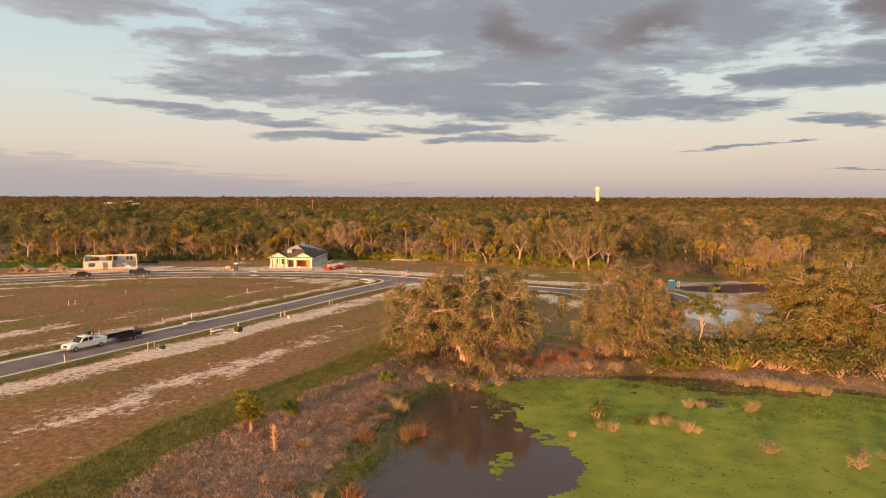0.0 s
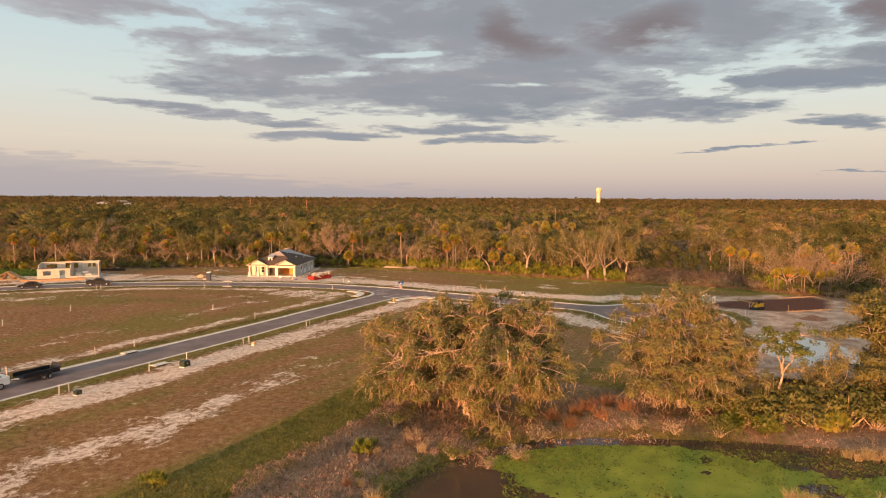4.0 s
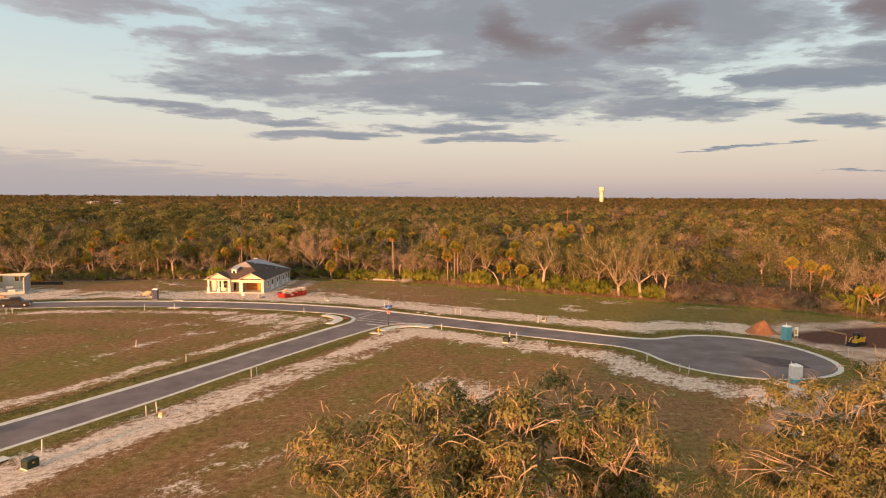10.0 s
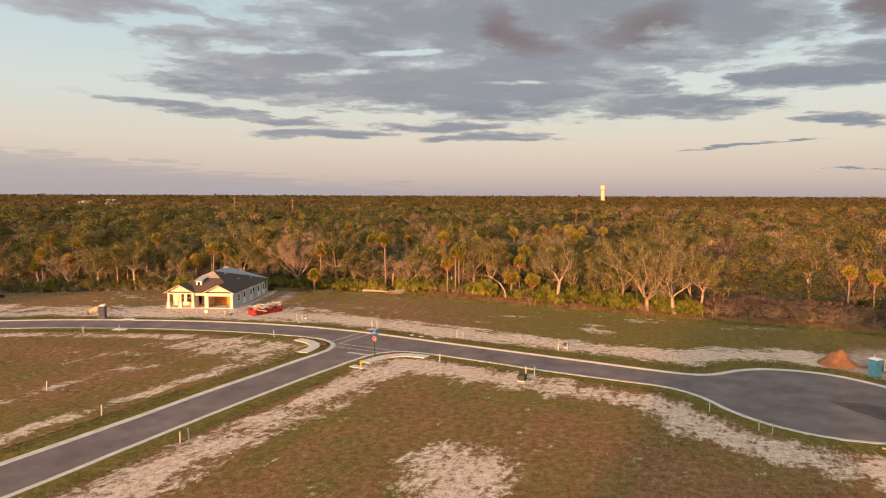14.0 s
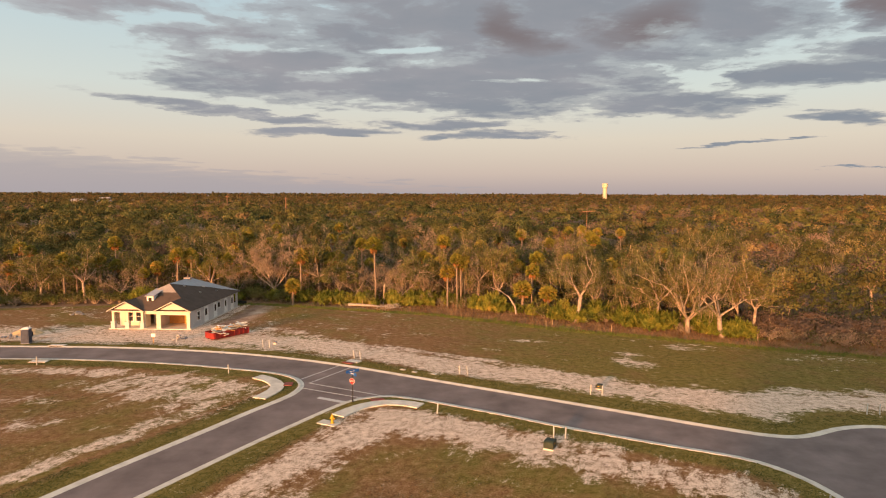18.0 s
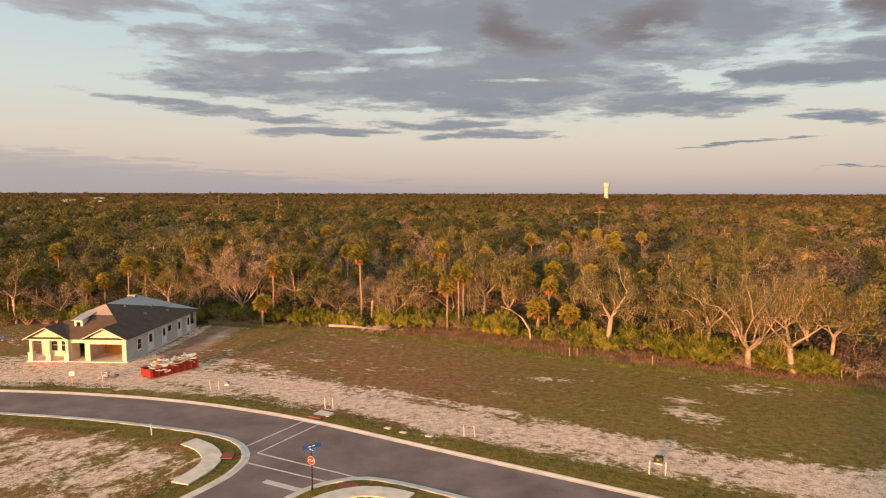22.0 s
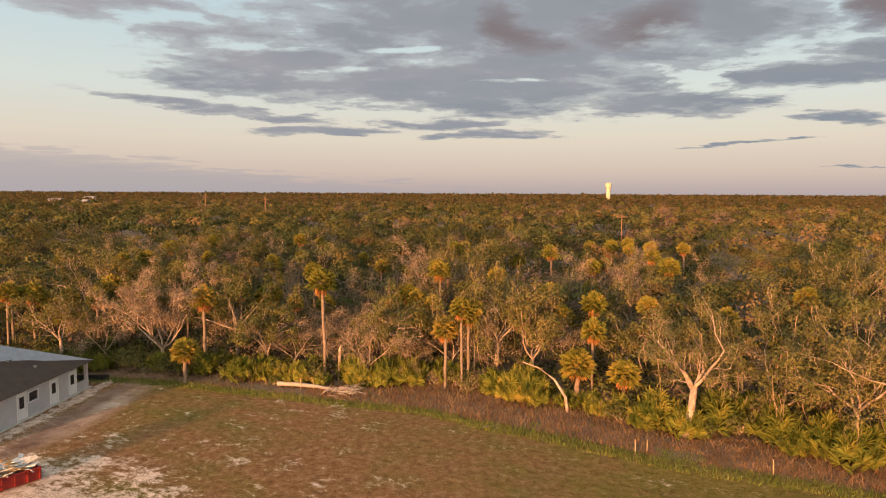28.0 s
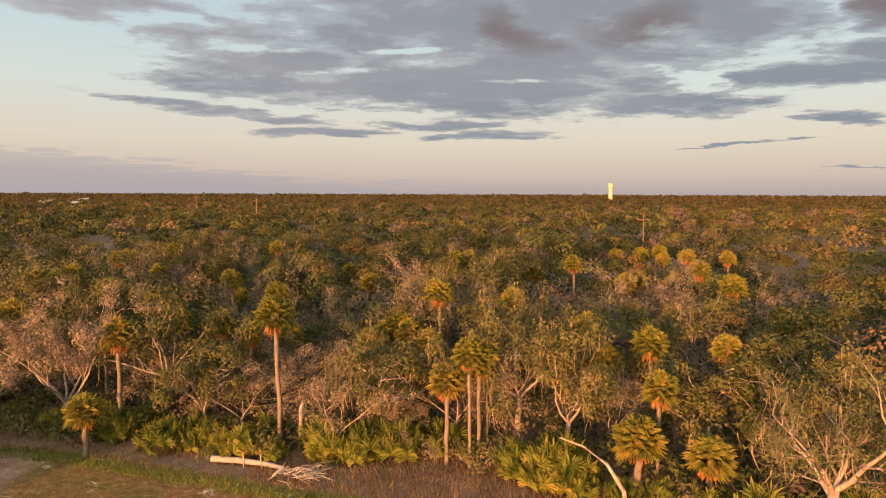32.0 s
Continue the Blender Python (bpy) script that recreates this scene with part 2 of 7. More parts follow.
M_ASPHALT = material("asphalt", [(0.148, 0.117, 0.109), (0.200, 0.158, 0.148), (0.256, 0.204, 0.192)], 0.3, 0.92, 0, 0.3, 60, 0, 0, 12, 0.1)
M_CONC = material("concrete", [(0.49, 0.44, 0.375), (0.62, 0.565, 0.485), (0.70, 0.645, 0.56)], 0.9, 0.85, 0, 0.2, 30, 0, 0.12, 8)
M_PAINT = material("road_paint", [(0.45, 0.42, 0.40), (0.62, 0.60, 0.57)], 3, 0.7, 0, 0.1, 40, 0, 0, 8)
M_WALL = material("primed_block", [(0.46, 0.44, 0.43), (0.56, 0.54, 0.52)], 1.2, 0.9, 0, 0.3, 20)
M_CREAM = material("cream_stucco", [(0.57, 0.52, 0.42), (0.66, 0.60, 0.49)], 1.0, 0.85, 0, 0.2, 30)
M_WHITE = material("white_paint", [(0.72, 0.71, 0.68), (0.82, 0.81, 0.78)], 2, 0.5)
M_ROOF = material("dark_roof_felt", [(0.072, 0.05, 0.038), (0.105, 0.074, 0.057)], 0.9, 0.95, 0, 0.2, 40)
M_WATERTOWER = material("tower_paint", [(0.46, 0.41, 0.29), (0.54, 0.48, 0.35)], 0.3, 0.6)


# ---- mesh helpers ----
def mesh_of(name, verts, faces, mat=None, smooth=False):
    me = bpy.data.meshes.new(name)
    me.from_pydata([tuple(v) for v in verts], [], [tuple(f) for f in faces])
    if mat:
        me.materials.append(mat)
    if smooth:
        me.polygons.foreach_set("use_smooth", [True] * len(me.polygons))
    me.update()
    return me


def quads_mesh(name, co, mat, per=4):
    """A mesh of separate faces from an array (n, per, 3)."""
    n = len(co)
    me = bpy.data.meshes.new(name)
    me.vertices.add(n * per)
    me.vertices.foreach_set("co", np.ascontiguousarray(co, dtype=np.float32).ravel())
    me.loops.add(n * per)
    me.loops.foreach_set("vertex_index", np.arange(n * per, dtype=np.int32))
    me.polygons.add(n)
    me.polygons.foreach_set("loop_start", np.arange(0, n * per, per, dtype=np.int32))
    me.update(calc_edges=True)
    me.materials.append(mat)
    return me


def place(name, me, parent=None, m=None, label=""):
    ob = new(name, me)
    if parent is not None:
        ob.parent = parent
    if m is not None:
        ob.matrix_basis = m
    if label:
        ob["label"] = label
    return ob


def part(name, bm, mat, parent, label="", m=None):
    me = bpy.data.meshes.new(name)
    bm.to_mesh(me)
    bm.free()
    if mat:
        me.materials.append(mat)
    return place(name, me, parent, m, label)


def thing(name, m, label, category, group="", kind=""):
    ob = new(name)
    ob.matrix_basis = m
    ob.empty_display_size = 0.3
    return tagged(ob, label, category, group, kind)


def box(bm, x0, x1, y0, y1, z0, z1, bevel=0.0):
    r = bmesh.ops.create_cube(bm, size=1.0, matrix=Matrix.Translation(((x0 + x1) / 2, (y0 + y1) / 2, (z0 + z1) / 2)) @ Matrix.Diagonal((abs(x1 - x0), abs(y1 - y0), abs(z1 - z0), 1)))
    if bevel:
        es = {e for v in r["verts"] for e in v.link_edges}
        bmesh.ops.bevel(bm, geom=list(es), offset=bevel, segments=1, affect="EDGES")
    return bm


def boxes(*rows, bevel=0.0):
    bm = bmesh.new()
    for r in rows:
        box(bm, *r, bevel=bevel)
    return bm


def prism(bm, pts, z0, z1):
    """An upright prism on a flat outline."""
    lo = [bm.verts.new((x, y, z0)) for x, y in pts]
    hi = [bm.verts.new((x, y, z1)) for x, y in pts]
    n = len(pts)
    bm.faces.new(hi), bm.faces.new(lo[::-1])
    for k in range(n):
        bm.faces.new((lo[k], lo[(k + 1) % n], hi[(k + 1) % n], hi[k]))
    bmesh.ops.recalc_face_normals(bm, faces=bm.faces)
    return bm


def rod(bm, a, b, ra, rb=None, sides=8):
    a, b = Vector(a), Vector(b)
    rb = ra if rb is None else rb
    q = (b - a).to_track_quat("Z", "Y").to_matrix().to_4x4()
    bmesh.ops.create_cone(bm, cap_ends=True, segments=sides, radius1=ra, radius2=rb, depth=(b - a).length, matrix=Matrix.Translation((a + b) / 2) @ q)
    return bm


def lathe(bm, profile, sides=20):
    rings = []
    for r, z in profile:
        rings.append([bm.verts.new((r * math.cos(2 * math.pi * k / sides), r * math.sin(2 * math.pi * k / sides), z)) for k in range(sides)])
    for a, b in zip(rings, rings[1:]):
        for k in range(sides):
            bm.faces.new((a[k], a[(k + 1) % sides], b[(k + 1) % sides], b[k]))
    bm.faces.new(rings[0][::-1]), bm.faces.new(rings[-1])
    return bm


def smooth_line(pts, step=1.0):
    """A Catmull-Rom curve through the points, resampled at about that step."""
    p = np.array(pts, float)
    p = np.vstack([2 * p[0] - p[1], p, 2 * p[-1] - p[-2]])
    out = []
    for k in range(1, len(p) - 2):
        n = max(2, int(np.linalg.norm(p[k + 1] - p[k]) / step))
        for t in np.arange(n) / n:
            out.append(0.5 * (2 * p[k] + (p[k + 1] - p[k - 1]) * t + (2 * p[k - 1] - 5 * p[k] + 4 * p[k + 1] - p[k + 2]) * t * t
                              + (3 * p[k] - p[k - 1] - 3 * p[k + 1] + p[k + 2]) * t ** 3))
    out.append(p[-2])
    return np.array(out)


def line_dist(px, py, line):
    """Distance of points from a polyline, and the side (positive to the left of its way)."""
    best = np.full(px.shape, 1e9)
    side = np.zeros(px.shape)
    for (ax, ay), (bx, by) in zip(line[:-1], line[1:]):
        dx, dy = bx - ax, by - ay
        t = np.clip(((px - ax) * dx + (py - ay) * dy) / (dx * dx + dy * dy), 0, 1)
        ex, ey = px - ax - t * dx, py - ay - t * dy
        d = np.hypot(ex, ey)
        w = d < best
        best = np.where(w, d, best)
        side = np.where(w, np.sign(dx * ey - dy * ex), side)
    return best, side


def inside(px, py, poly):
    c = np.zeros(px.shape, bool)
    n = len(poly)
    for k in range(n):
        (ax, ay), (bx, by) = poly[k], poly[(k + 1) % n]
        if ay == by:
            continue
        c ^= ((ay > py) != (by > py)) & (px < (bx - ax) * (py - ay) / (by - ay) + ax)
    return c


def fbm(x, y, scale, seed=0, octaves=4):
    """Smooth value noise in numpy, about -1 to 1."""
    rng = np.random.RandomState(seed)
    tab = rng.rand(256, 256)
    out, amp, tot = 0, 1.0, 0
    for o in range(octaves):
        u, v = x / scale * 2 ** o + 17.3 * o, y / scale * 2 ** o + 9.1 * o
        i, j = np.floor(u).astype(int), np.floor(v).astype(int)
        fu, fv = u - i, v - j
        fu, fv = fu * fu * (3 - 2 * fu), fv * fv * (3 - 2 * fv)
        a = tab[i % 256, j % 256] * (1 - fu) + tab[(i + 1) % 256, j % 256] * fu
        b = tab[i % 256, (j + 1) % 256] * (1 - fu) + tab[(i + 1) % 256, (j + 1) % 256] * fu
        out = out + amp * (a * (1 - fv) + b * fv)
        tot += amp
        amp *= 0.55
    return out / tot * 2 - 1


# ---- plan: kerb lines, wood edge, pond ----
far_side = [(-150, 128), (-125, 144), (-101, 155.5), (-88, 161.5), (-76, 165.3), (-63.6, 167.3), (-50, 167.5), (-41.2, 167), (-33.9, 166), (-26.4, 164.4),
            (-19.3, 162.1), (-11.6, 158.7), (-0.3, 152.4), (10.7, 146.3), (19.4, 141.4), (25.4, 138.1), (27.3, 137.3), (29.1, 137.0), (31.1, 137.6),
            (33.4, 138.8), (36.6, 139.6), (40.2, 139.0), (43.4, 137.4), (45.6, 134.8), (47.2, 131.4), (48, 127), (47.7, 123), (46.2, 119.8),
            (43.6, 117.6), (40.2, 116.3), (36.8, 116.0), (33.4, 116.7), (30.3, 118.5), (28, 121.1), (26.4, 124.4), (25.5, 128), (24.2, 130.4),
            (22.3, 132.2), (17.1, 134.8), (9.4, 138.9), (5.2, 141.5), (-0.4, 144.6), (-3.2, 146.0), (-5.6, 146.8), (-7.6, 146.4), (-9.4, 145.1),
            (-10.9, 142.8), (-13.1, 138.8), (-15.9, 133.6), (-21.2, 122.9), (-25.3, 114), (-29.8, 104.3), (-42.7, 78.9), (-48.8, 66.9), (-67, 30.9), (-112, -60)]
near_side = [(-146.5, 122), (-121.5, 138), (-98, 149), (-85.5, 154.8), (-74.5, 158.4), (-63, 160.4), (-50.5, 160.6), (-44.6, 160.4), (-37.7, 159.6), (-30.7, 158.3),
             (-23.7, 156.4), (-20.3, 155.3), (-17.7, 153.9), (-16.2, 152.1), (-15.6, 150.3), (-15.7, 148.4), (-16.4, 146.3), (-18.7, 141.9),
             (-21.2, 136.7), (-24.8, 129.6), (-28.3, 122), (-32.2, 114.0), (-37.3, 104), (-50, 80), (-55.6, 69), (-74, 32.5), (-119, -58)]
KERB_A, KERB_B = smooth_line(far_side, 1.2), smooth_line(near_side, 1.2)
ROAD = np.vstack([KERB_A, KERB_B[::-1]])
WOOD_EDGE = smooth_line([(-400, 190), (-250, 188), (-130, 190), (-95, 194), (-70, 199), (-52, 203), (-38, 204), (-28, 202.5), (-18, 199.5), (-9, 198.5), (-1, 198.5), (8, 194.5),
                         (14, 190), (20, 185), (28, 181), (36, 177), (46, 172.5), (56, 168.5), (66, 163), (73, 157), (80, 147), (92, 132), (112, 118), (150, 105), (400, 90)], 3.0)
POND = smooth_line([(-6.8, 30), (-5.6, 38), (-4.4, 43), (-2.4, 50), (-2.4, 57.5), (1, 64), (8, 68), (16, 68.8), (29, 67.2), (42, 63), (52, 55), (55, 40), (50, 26), (20, 18), (0, 22), (-6.8, 30)], 1.5)
BANK = smooth_line([(-40, 10), (-30.5, 32), (-27.6, 39.3), (-24.1, 52.6), (-17.4, 64.8), (-7.2, 87.1), (0, 93), (14, 92), (22, 88)], 2.0)


def strip_at(x):
    """How far before the wood the green strip along the lot lies."""
    return np.interp(x, [-60, -24, -15.6, -3.6, 3, 13, 28, 37, 90], [3.5, 3.5, 4.0, 7.3, 8.6, 6.8, 5.7, 5.8, 5.8])


def grow(lo, hi, a, b, step, ratio=1.16):
    """Grid lines: even between a and b, wider and wider outside."""
    mid = list(np.arange(a, b + step / 2, step))
    out, s, v = [], step, mid[-1]
    while v < hi:
        s *= ratio
        v += s
        out.append(min(v, hi))
    low, s, v = [], step, mid[0]
    while v > lo:
        s *= ratio
        v -= s
        low.append(max(v, lo))
    return np.array(low[::-1] + mid + out)


# ---- ground ----
gx, gy = grow(-4500, 4500, -112, 82, 0.7), grow(-600, 4700, 22, 206, 0.7)
GX, GY = np.meshgrid(gx, gy)
fx, fy = GX.ravel(), GY.ravel()
near = (np.abs(fx + 15) < 140) & (fy > 0) & (fy < 230)
dA, sA = np.full(fx.shape, 60.0), np.ones(fx.shape)
a_, s_ = line_dist(fx[near], fy[near], KERB_A)
b_, t_ = line_dist(fx[near], fy[near], KERB_B)
in_road = np.zeros(fx.shape, bool)
in_road[near] = inside(fx[near], fy[near], ROAD)
droad = np.full(fx.shape, 60.0)
droad[near] = np.minimum(a_, b_)
dkA, dkB = np.full(fx.shape, 60.0), np.full(fx.shape, 60.0)
dkA[near], dkB[near] = a_, b_
dwood = np.where(fy < 100, 60.0, -60.0)
wide = (np.abs(fx) < 420) & (fy > 60) & (fy < 330)
w_, ws_ = line_dist(fx[wide], fy[wide], WOOD_EDGE)
dwood[wide] = w_ * -ws_          # positive on the open side
dpond = np.full(fx.shape, 60.0)
in_pond = np.zeros(fx.shape, bool)
p_, _ = line_dist(fx[near], fy[near], POND)
dpond[near] = p_
in_pond[near] = inside(fx[near], fy[near], POND)
sp = np.where(in_pond, -dpond, dpond)
k_, ks_ = line_dist(fx[near], fy[near], BANK)
dbank = np.full(fx.shape, -60.0)
dbank[near] = k_ * -ks_          # positive on the pond side
N1, N2, N3 = fbm(fx, fy, 9, 1), fbm(fx, fy, 2.6, 2), fbm(fx, fy, 24, 3)
up_road = fy < 158 - 0.5 * (fx + 26)
along = np.where(up_road, 0.46 * fx + 0.89 * fy, 0.87 * fx - 0.49 * fy)
cross = np.where(up_road, 0.89 * fx - 0.46 * fy, 0.49 * fx + 0.87 * fy)
STREAK = fbm(along / 9, cross, 1.7, 8)


def band(d, c, w):
    return np.clip(1.25 - np.abs(d - c) / w, 0, 1)


z = 0.05 * N1 + 0.03 * N2
z = np.where(droad < 2, z * droad / 2 + 0.018 * (2 - droad) / 2, z)
z = np.where(in_road, np.where(droad > 0.9, -0.3, np.interp(droad, [0, 0.12, 0.2, 0.9], [0.018, 0.0, -0.04, -0.07])), z)
z = np.where(sp < 6, z - 0.75 * np.clip((6 - sp) / 7.5, 0, 1), z)
z = np.where(dwood < -3, z + 0.15 * N3, z)
north = (~in_road) & (dkA < dkB + 4) & (fy > 165 - 0.5 * (fx + 26))
south_lot = (~in_road) & ~north & (dkA < dkB)
sand = np.zeros(fx.shape)
sand = np.maximum(sand, np.where(south_lot, 1.1 * band(droad, 5.6 + 0.9 * N3, 3.4), 0))
sand = np.maximum(sand, np.where(south_lot & (fx < -4), np.clip((100 - fy) / 12, 0, 1) * band(droad, 18.5 + 2.5 * N1, 3.6) * (0.75 + 0.6 * N3), 0))
sand = np.maximum(sand, np.where(~south_lot & ~north, band(droad, 5.0 + 0.8 * N3, 1.9) * 0.85, 0))
sand = np.maximum(sand, np.where(~south_lot & ~north, 0.95 * band(droad, 14.0 + 3 * N1, 2.0) * (0.6 + N3), 0))
sand = np.maximum(sand, np.where(~south_lot & ~north, 0.9 * band(droad, 26.0 + 3 * N1, 1.8) * (0.5 + N3), 0))
sand = np.maximum(sand, np.where(north, 1.35 * band(droad, 6.8 + 1.2 * N3, 4.4), 0))
for cx, cy, rx, ry, k in ((-5, 140, 8, 4.5, 0.75), (-24, 146, 6, 7, 0.72), (0.5, 110, 5, 7, 0.9), (9, 134, 7, 3.5, 0.8), (-31, 150, 9, 4.5, 0.8), (-48, 174.5, 19, 8, 1.1), (-33, 172.5, 12, 8, 1.0), (-60, 175, 15, 6.5, 1.0), (-92, 174, 24, 10, 1.1), (-22, 169, 12, 5, 0.7),
                          (-28, 148, 8, 4, 0.7), (36, 110, 10, 4, 0.8), (23, 162.5, 3.2, 5, 0.46), (33, 168.5, 6, 2.2, 0.40), (12, 172, 7, 1.6, 0.42), (46, 163, 6, 2.5, 0.45)):
    sand = np.maximum(sand, k * np.clip(1.3 - ((fx - cx) / rx) ** 2 - ((fy - cy) / ry) ** 2, 0, 1))
sand = np.where(sand > 0.02, sand + 0.30 * STREAK + 0.22 * N1 + 0.15 * N2, 0)
sand = sand + np.where(in_road, 0, np.where(north, 0.5, 0.38) * np.clip(STREAK - 0.02, 0, 1) + 0.12 * N1 + np.where(north, 0.22 * np.clip((8 - fx) / 25, 0, 1) - 0.02, 0.04))
xw = -38 + (fy - 178.2) * 0.038
sand = np.where((fy > 177) & (fy < 201), np.maximum(sand, 1.2 * band(fx - xw, 1.1, 1.0)), sand)
sand = np.where((dbank > -1) & near, sand * 0.1, sand)
sand = np.where(droad < 1.6, sand * 0.25, sand)
green = np.where(~in_road & (droad < 3.0), np.clip((3.0 - droad) / 1.5, 0, 1), np.where(south_lot, 0.08, 0.42) + 0.9 * N3)
green = np.maximum(green, np.where(near & (fy < 92), np.maximum(1.4 * band(dbank, 2.6, 4.2), np.where(sp < 60, 1.2 * band(sp, 0.5, 3.2), 0)), 0))
green = green - 0.35 * STREAK
green = np.maximum(green, np.where(~south_lot & ~north & ~in_road, 0.45 * band(droad, 9.5 + 2 * N1, 3.2) + 0.5 * band(droad, 21 + 3 * N1, 4.0), 0))
green = np.maximum(green, np.where(south_lot, 0.7 * band(droad, 10.5 + 2 * N1, 2.6) * (0.7 + N3), 0))
green = np.maximum(green, band(dwood, strip_at(fx), 1.1))
green = np.maximum(green, np.where(north, 0.72 + 0.5 * N3 + 0.25 * N1 - 0.6 * np.clip((8 - fx) / 22, 0, 1), 0))
for cx, cy, rx, ry, k in ((4, 131, 9, 6, 0.55), (-8, 119, 5, 9, 0.45), (18, 122, 9, 7, 0.35), (-46, 118, 8, 12, 0.7), (-72, 140, 18, 8, 0.6)):
    green = np.maximum(green, k * np.clip(1.3 - ((fx - cx) / rx) ** 2 - ((fy - cy) / ry) ** 2, 0, 1))
green = np.maximum(green, np.where((fx < -96) & (fy > 176), 1.0, 0))
weedy = np.where(near & (dbank > 3.5) & (fy < 90) & ~((fx > 30) & (fy > 79)), np.clip((dbank - 5.2 - 1.5 * N1) / 1.6, 0, 1) * np.clip((sp - 1.6 - 3.0 * N1) / 1.5, 0, 1), 0)
weedy = weedy * np.clip((23 + 5 * N1 + 3 * N3 - sp) / 5, 0, 1) * np.clip((fy - 6) / 10, 0, 1)
weedy = np.maximum(weedy, np.clip((strip_at(fx) - 0.9 - dwood) / 0.8, 0, 1))
dirt = np.zeros(fx.shape)
for cx, cy, rx, ry in ((60, 139, 15, 11), (64, 127, 14, 10), (58, 115, 14, 10), (44, 99, 16, 12), (49, 141, 4, 3), (70, 140, 10, 12)):
    dirt = np.maximum(dirt, np.clip(2.2 * (1.2 - ((fx - cx) / rx) ** 2 - ((fy - cy) / ry) ** 2) + 0.4 * N2, 0, 1))
dirt = np.maximum(dirt, np.clip(1.4 - ((fx + 33 - (fy - 188) * 0.1) / 2.2) ** 2 - ((fy - 189) / 10) ** 2, 0, 1) * 0.8)
dirt = np.where(in_road | (dwood < 4), 0, dirt)
dirt = np.maximum(dirt, np.where((fy > 176) & (fy < 200), 0.8 * band(fx - xw, 3.6 + 0.5 * N2, 1.3), 0))
dirt = np.where((droad < 3) & (fx > 20) & (fx < 52), 0, dirt)
plot = np.array([(48.8, 140.6), (51.0, 134.4), (59.0, 130.8), (69.6, 133.8), (75.0, 143.8), (74.4, 148.4), (66.0, 146.4), (57.0, 143.4)])
pin, pd = inside(fx, fy, plot), np.full(fx.shape, 60.0)
pn = (np.abs(fx - 62) < 40) & (np.abs(fy - 140) < 40)
pd[pn] = line_dist(fx[pn], fy[pn], np.vstack([plot, plot[:1]]))[0]
soil = np.clip(0.45 + np.where(pin, pd, -pd) / 1.6 + 0.35 * N2, 0, 1)
soil = np.maximum(soil, np.where((fy > 176) & (fy < 200), 0.55 * band(fx - xw, 3.6 + 0.5 * N2, 1.2), 0))
ny, nx = GX.shape
idx = np.arange(nx * ny).reshape(ny, nx)
quad = np.stack([idx[:-1, :-1], idx[:-1, 1:], idx[1:, 1:], idx[1:, :-1]], -1).reshape(-1, 4)
me = bpy.data.meshes.new("ground")
me.vertices.add(nx * ny)
me.vertices.foreach_set("co", np.stack([fx, fy, z], -1).astype(np.float32).ravel())
me.loops.add(quad.size)
me.loops.foreach_set("vertex_index", quad.ravel().astype(np.int32))
me.polygons.add(len(quad))
me.polygons.foreach_set("loop_start", np.arange(0, quad.size, 4, dtype=np.int32))
me.polygons.foreach_set("use_smooth", np.ones(len(quad), bool))
me.update(calc_edges=True)
lay = me.attributes.new("lay", "FLOAT_VECTOR", "POINT")
lay.data.foreach_set("vector", np.stack([along * 0.34, cross, 0 * cross], -1).astype(np.float32).ravel())
me.attributes.new("soil", "FLOAT", "POINT").data.foreach_set("value", soil.astype(np.float32))
zone = me.color_attributes.new("zone", "FLOAT_COLOR", "POINT")
zone.data.foreach_set("color", np.stack([sand, np.clip(green, 0, 1), np.clip(dirt, 0, 1), np.clip(weedy, 0, 1)], -1).astype(np.float32).ravel())

M_GROUND = bpy.data.materials.new("ground_cover")
nt = tree_of(M_GROUND)
tc = nt.nodes.new("ShaderNodeTexCoord")
vec = tc.outputs["Object"]
at = nt.nodes.new("ShaderNodeAttribute")
at.attribute_name = "zone"
sepc = nt.nodes.new("ShaderNodeSeparateColor")
nt.links.new(at.outputs["Color"], sepc.inputs[0])
nf, nm, nl = noise_tex(nt, vec, 1.5, 9, 0.74), noise_tex(nt, vec, 0.35, 6, 0.6), noise_tex(nt, vec, 0.07, 4, 0.5)
nff = noise_tex(nt, vec, 9.0, 5, 0.75)
lat = nt.nodes.new("ShaderNodeAttribute")
lat.attribute_name = "lay"
st1, st2 = noise_tex(nt, lat.outputs["Vector"], 0.55, 9, 0.68, 0.3), noise_tex(nt, lat.outputs["Vector"], 2.6, 7, 0.7, 0.2)


def around(f, k):
    return math_node(nt, "MULTIPLY", math_node(nt, "SUBTRACT", f, 0.5), k)


grain = math_node(nt, "ADD", 0.5, math_node(nt, "ADD", math_node(nt, "ADD", around(nf, 1.1), around(nff, 1.45)), around(st2, 0.32)))
brown = ramp(nt, grain, [(0.16, (0.075, 0.034, 0.013)), (0.38, (0.190, 0.092, 0.036)), (0.57, (0.290, 0.152, 0.064)), (0.80, (0.45, 0.295, 0.18))])
grass = ramp(nt, grain, [(0.18, (0.060, 0.050, 0.010)), (0.40, (0.142, 0.108, 0.022)), (0.60, (0.230, 0.164, 0.045)), (0.84, (0.38, 0.27, 0.125))])
gsel = math_node(nt, "ADD", math_node(nt, "MULTIPLY", sepc.outputs[1], 1.3), math_node(nt, "ADD", around(nm, 1.4), around(st1, 1.2)))
gsel = ramp(nt, gsel, [(0.2, 0.0), (0.9, 1.0)])
col = mix_rgb(nt, gsel, brown, grass)
sandc = ramp(nt, grain, [(0.20, (0.19, 0.115, 0.07)), (0.38, (0.46, 0.31, 0.215)), (0.54, (0.74, 0.55, 0.415)), (0.74, (0.90, 0.72, 0.575))])
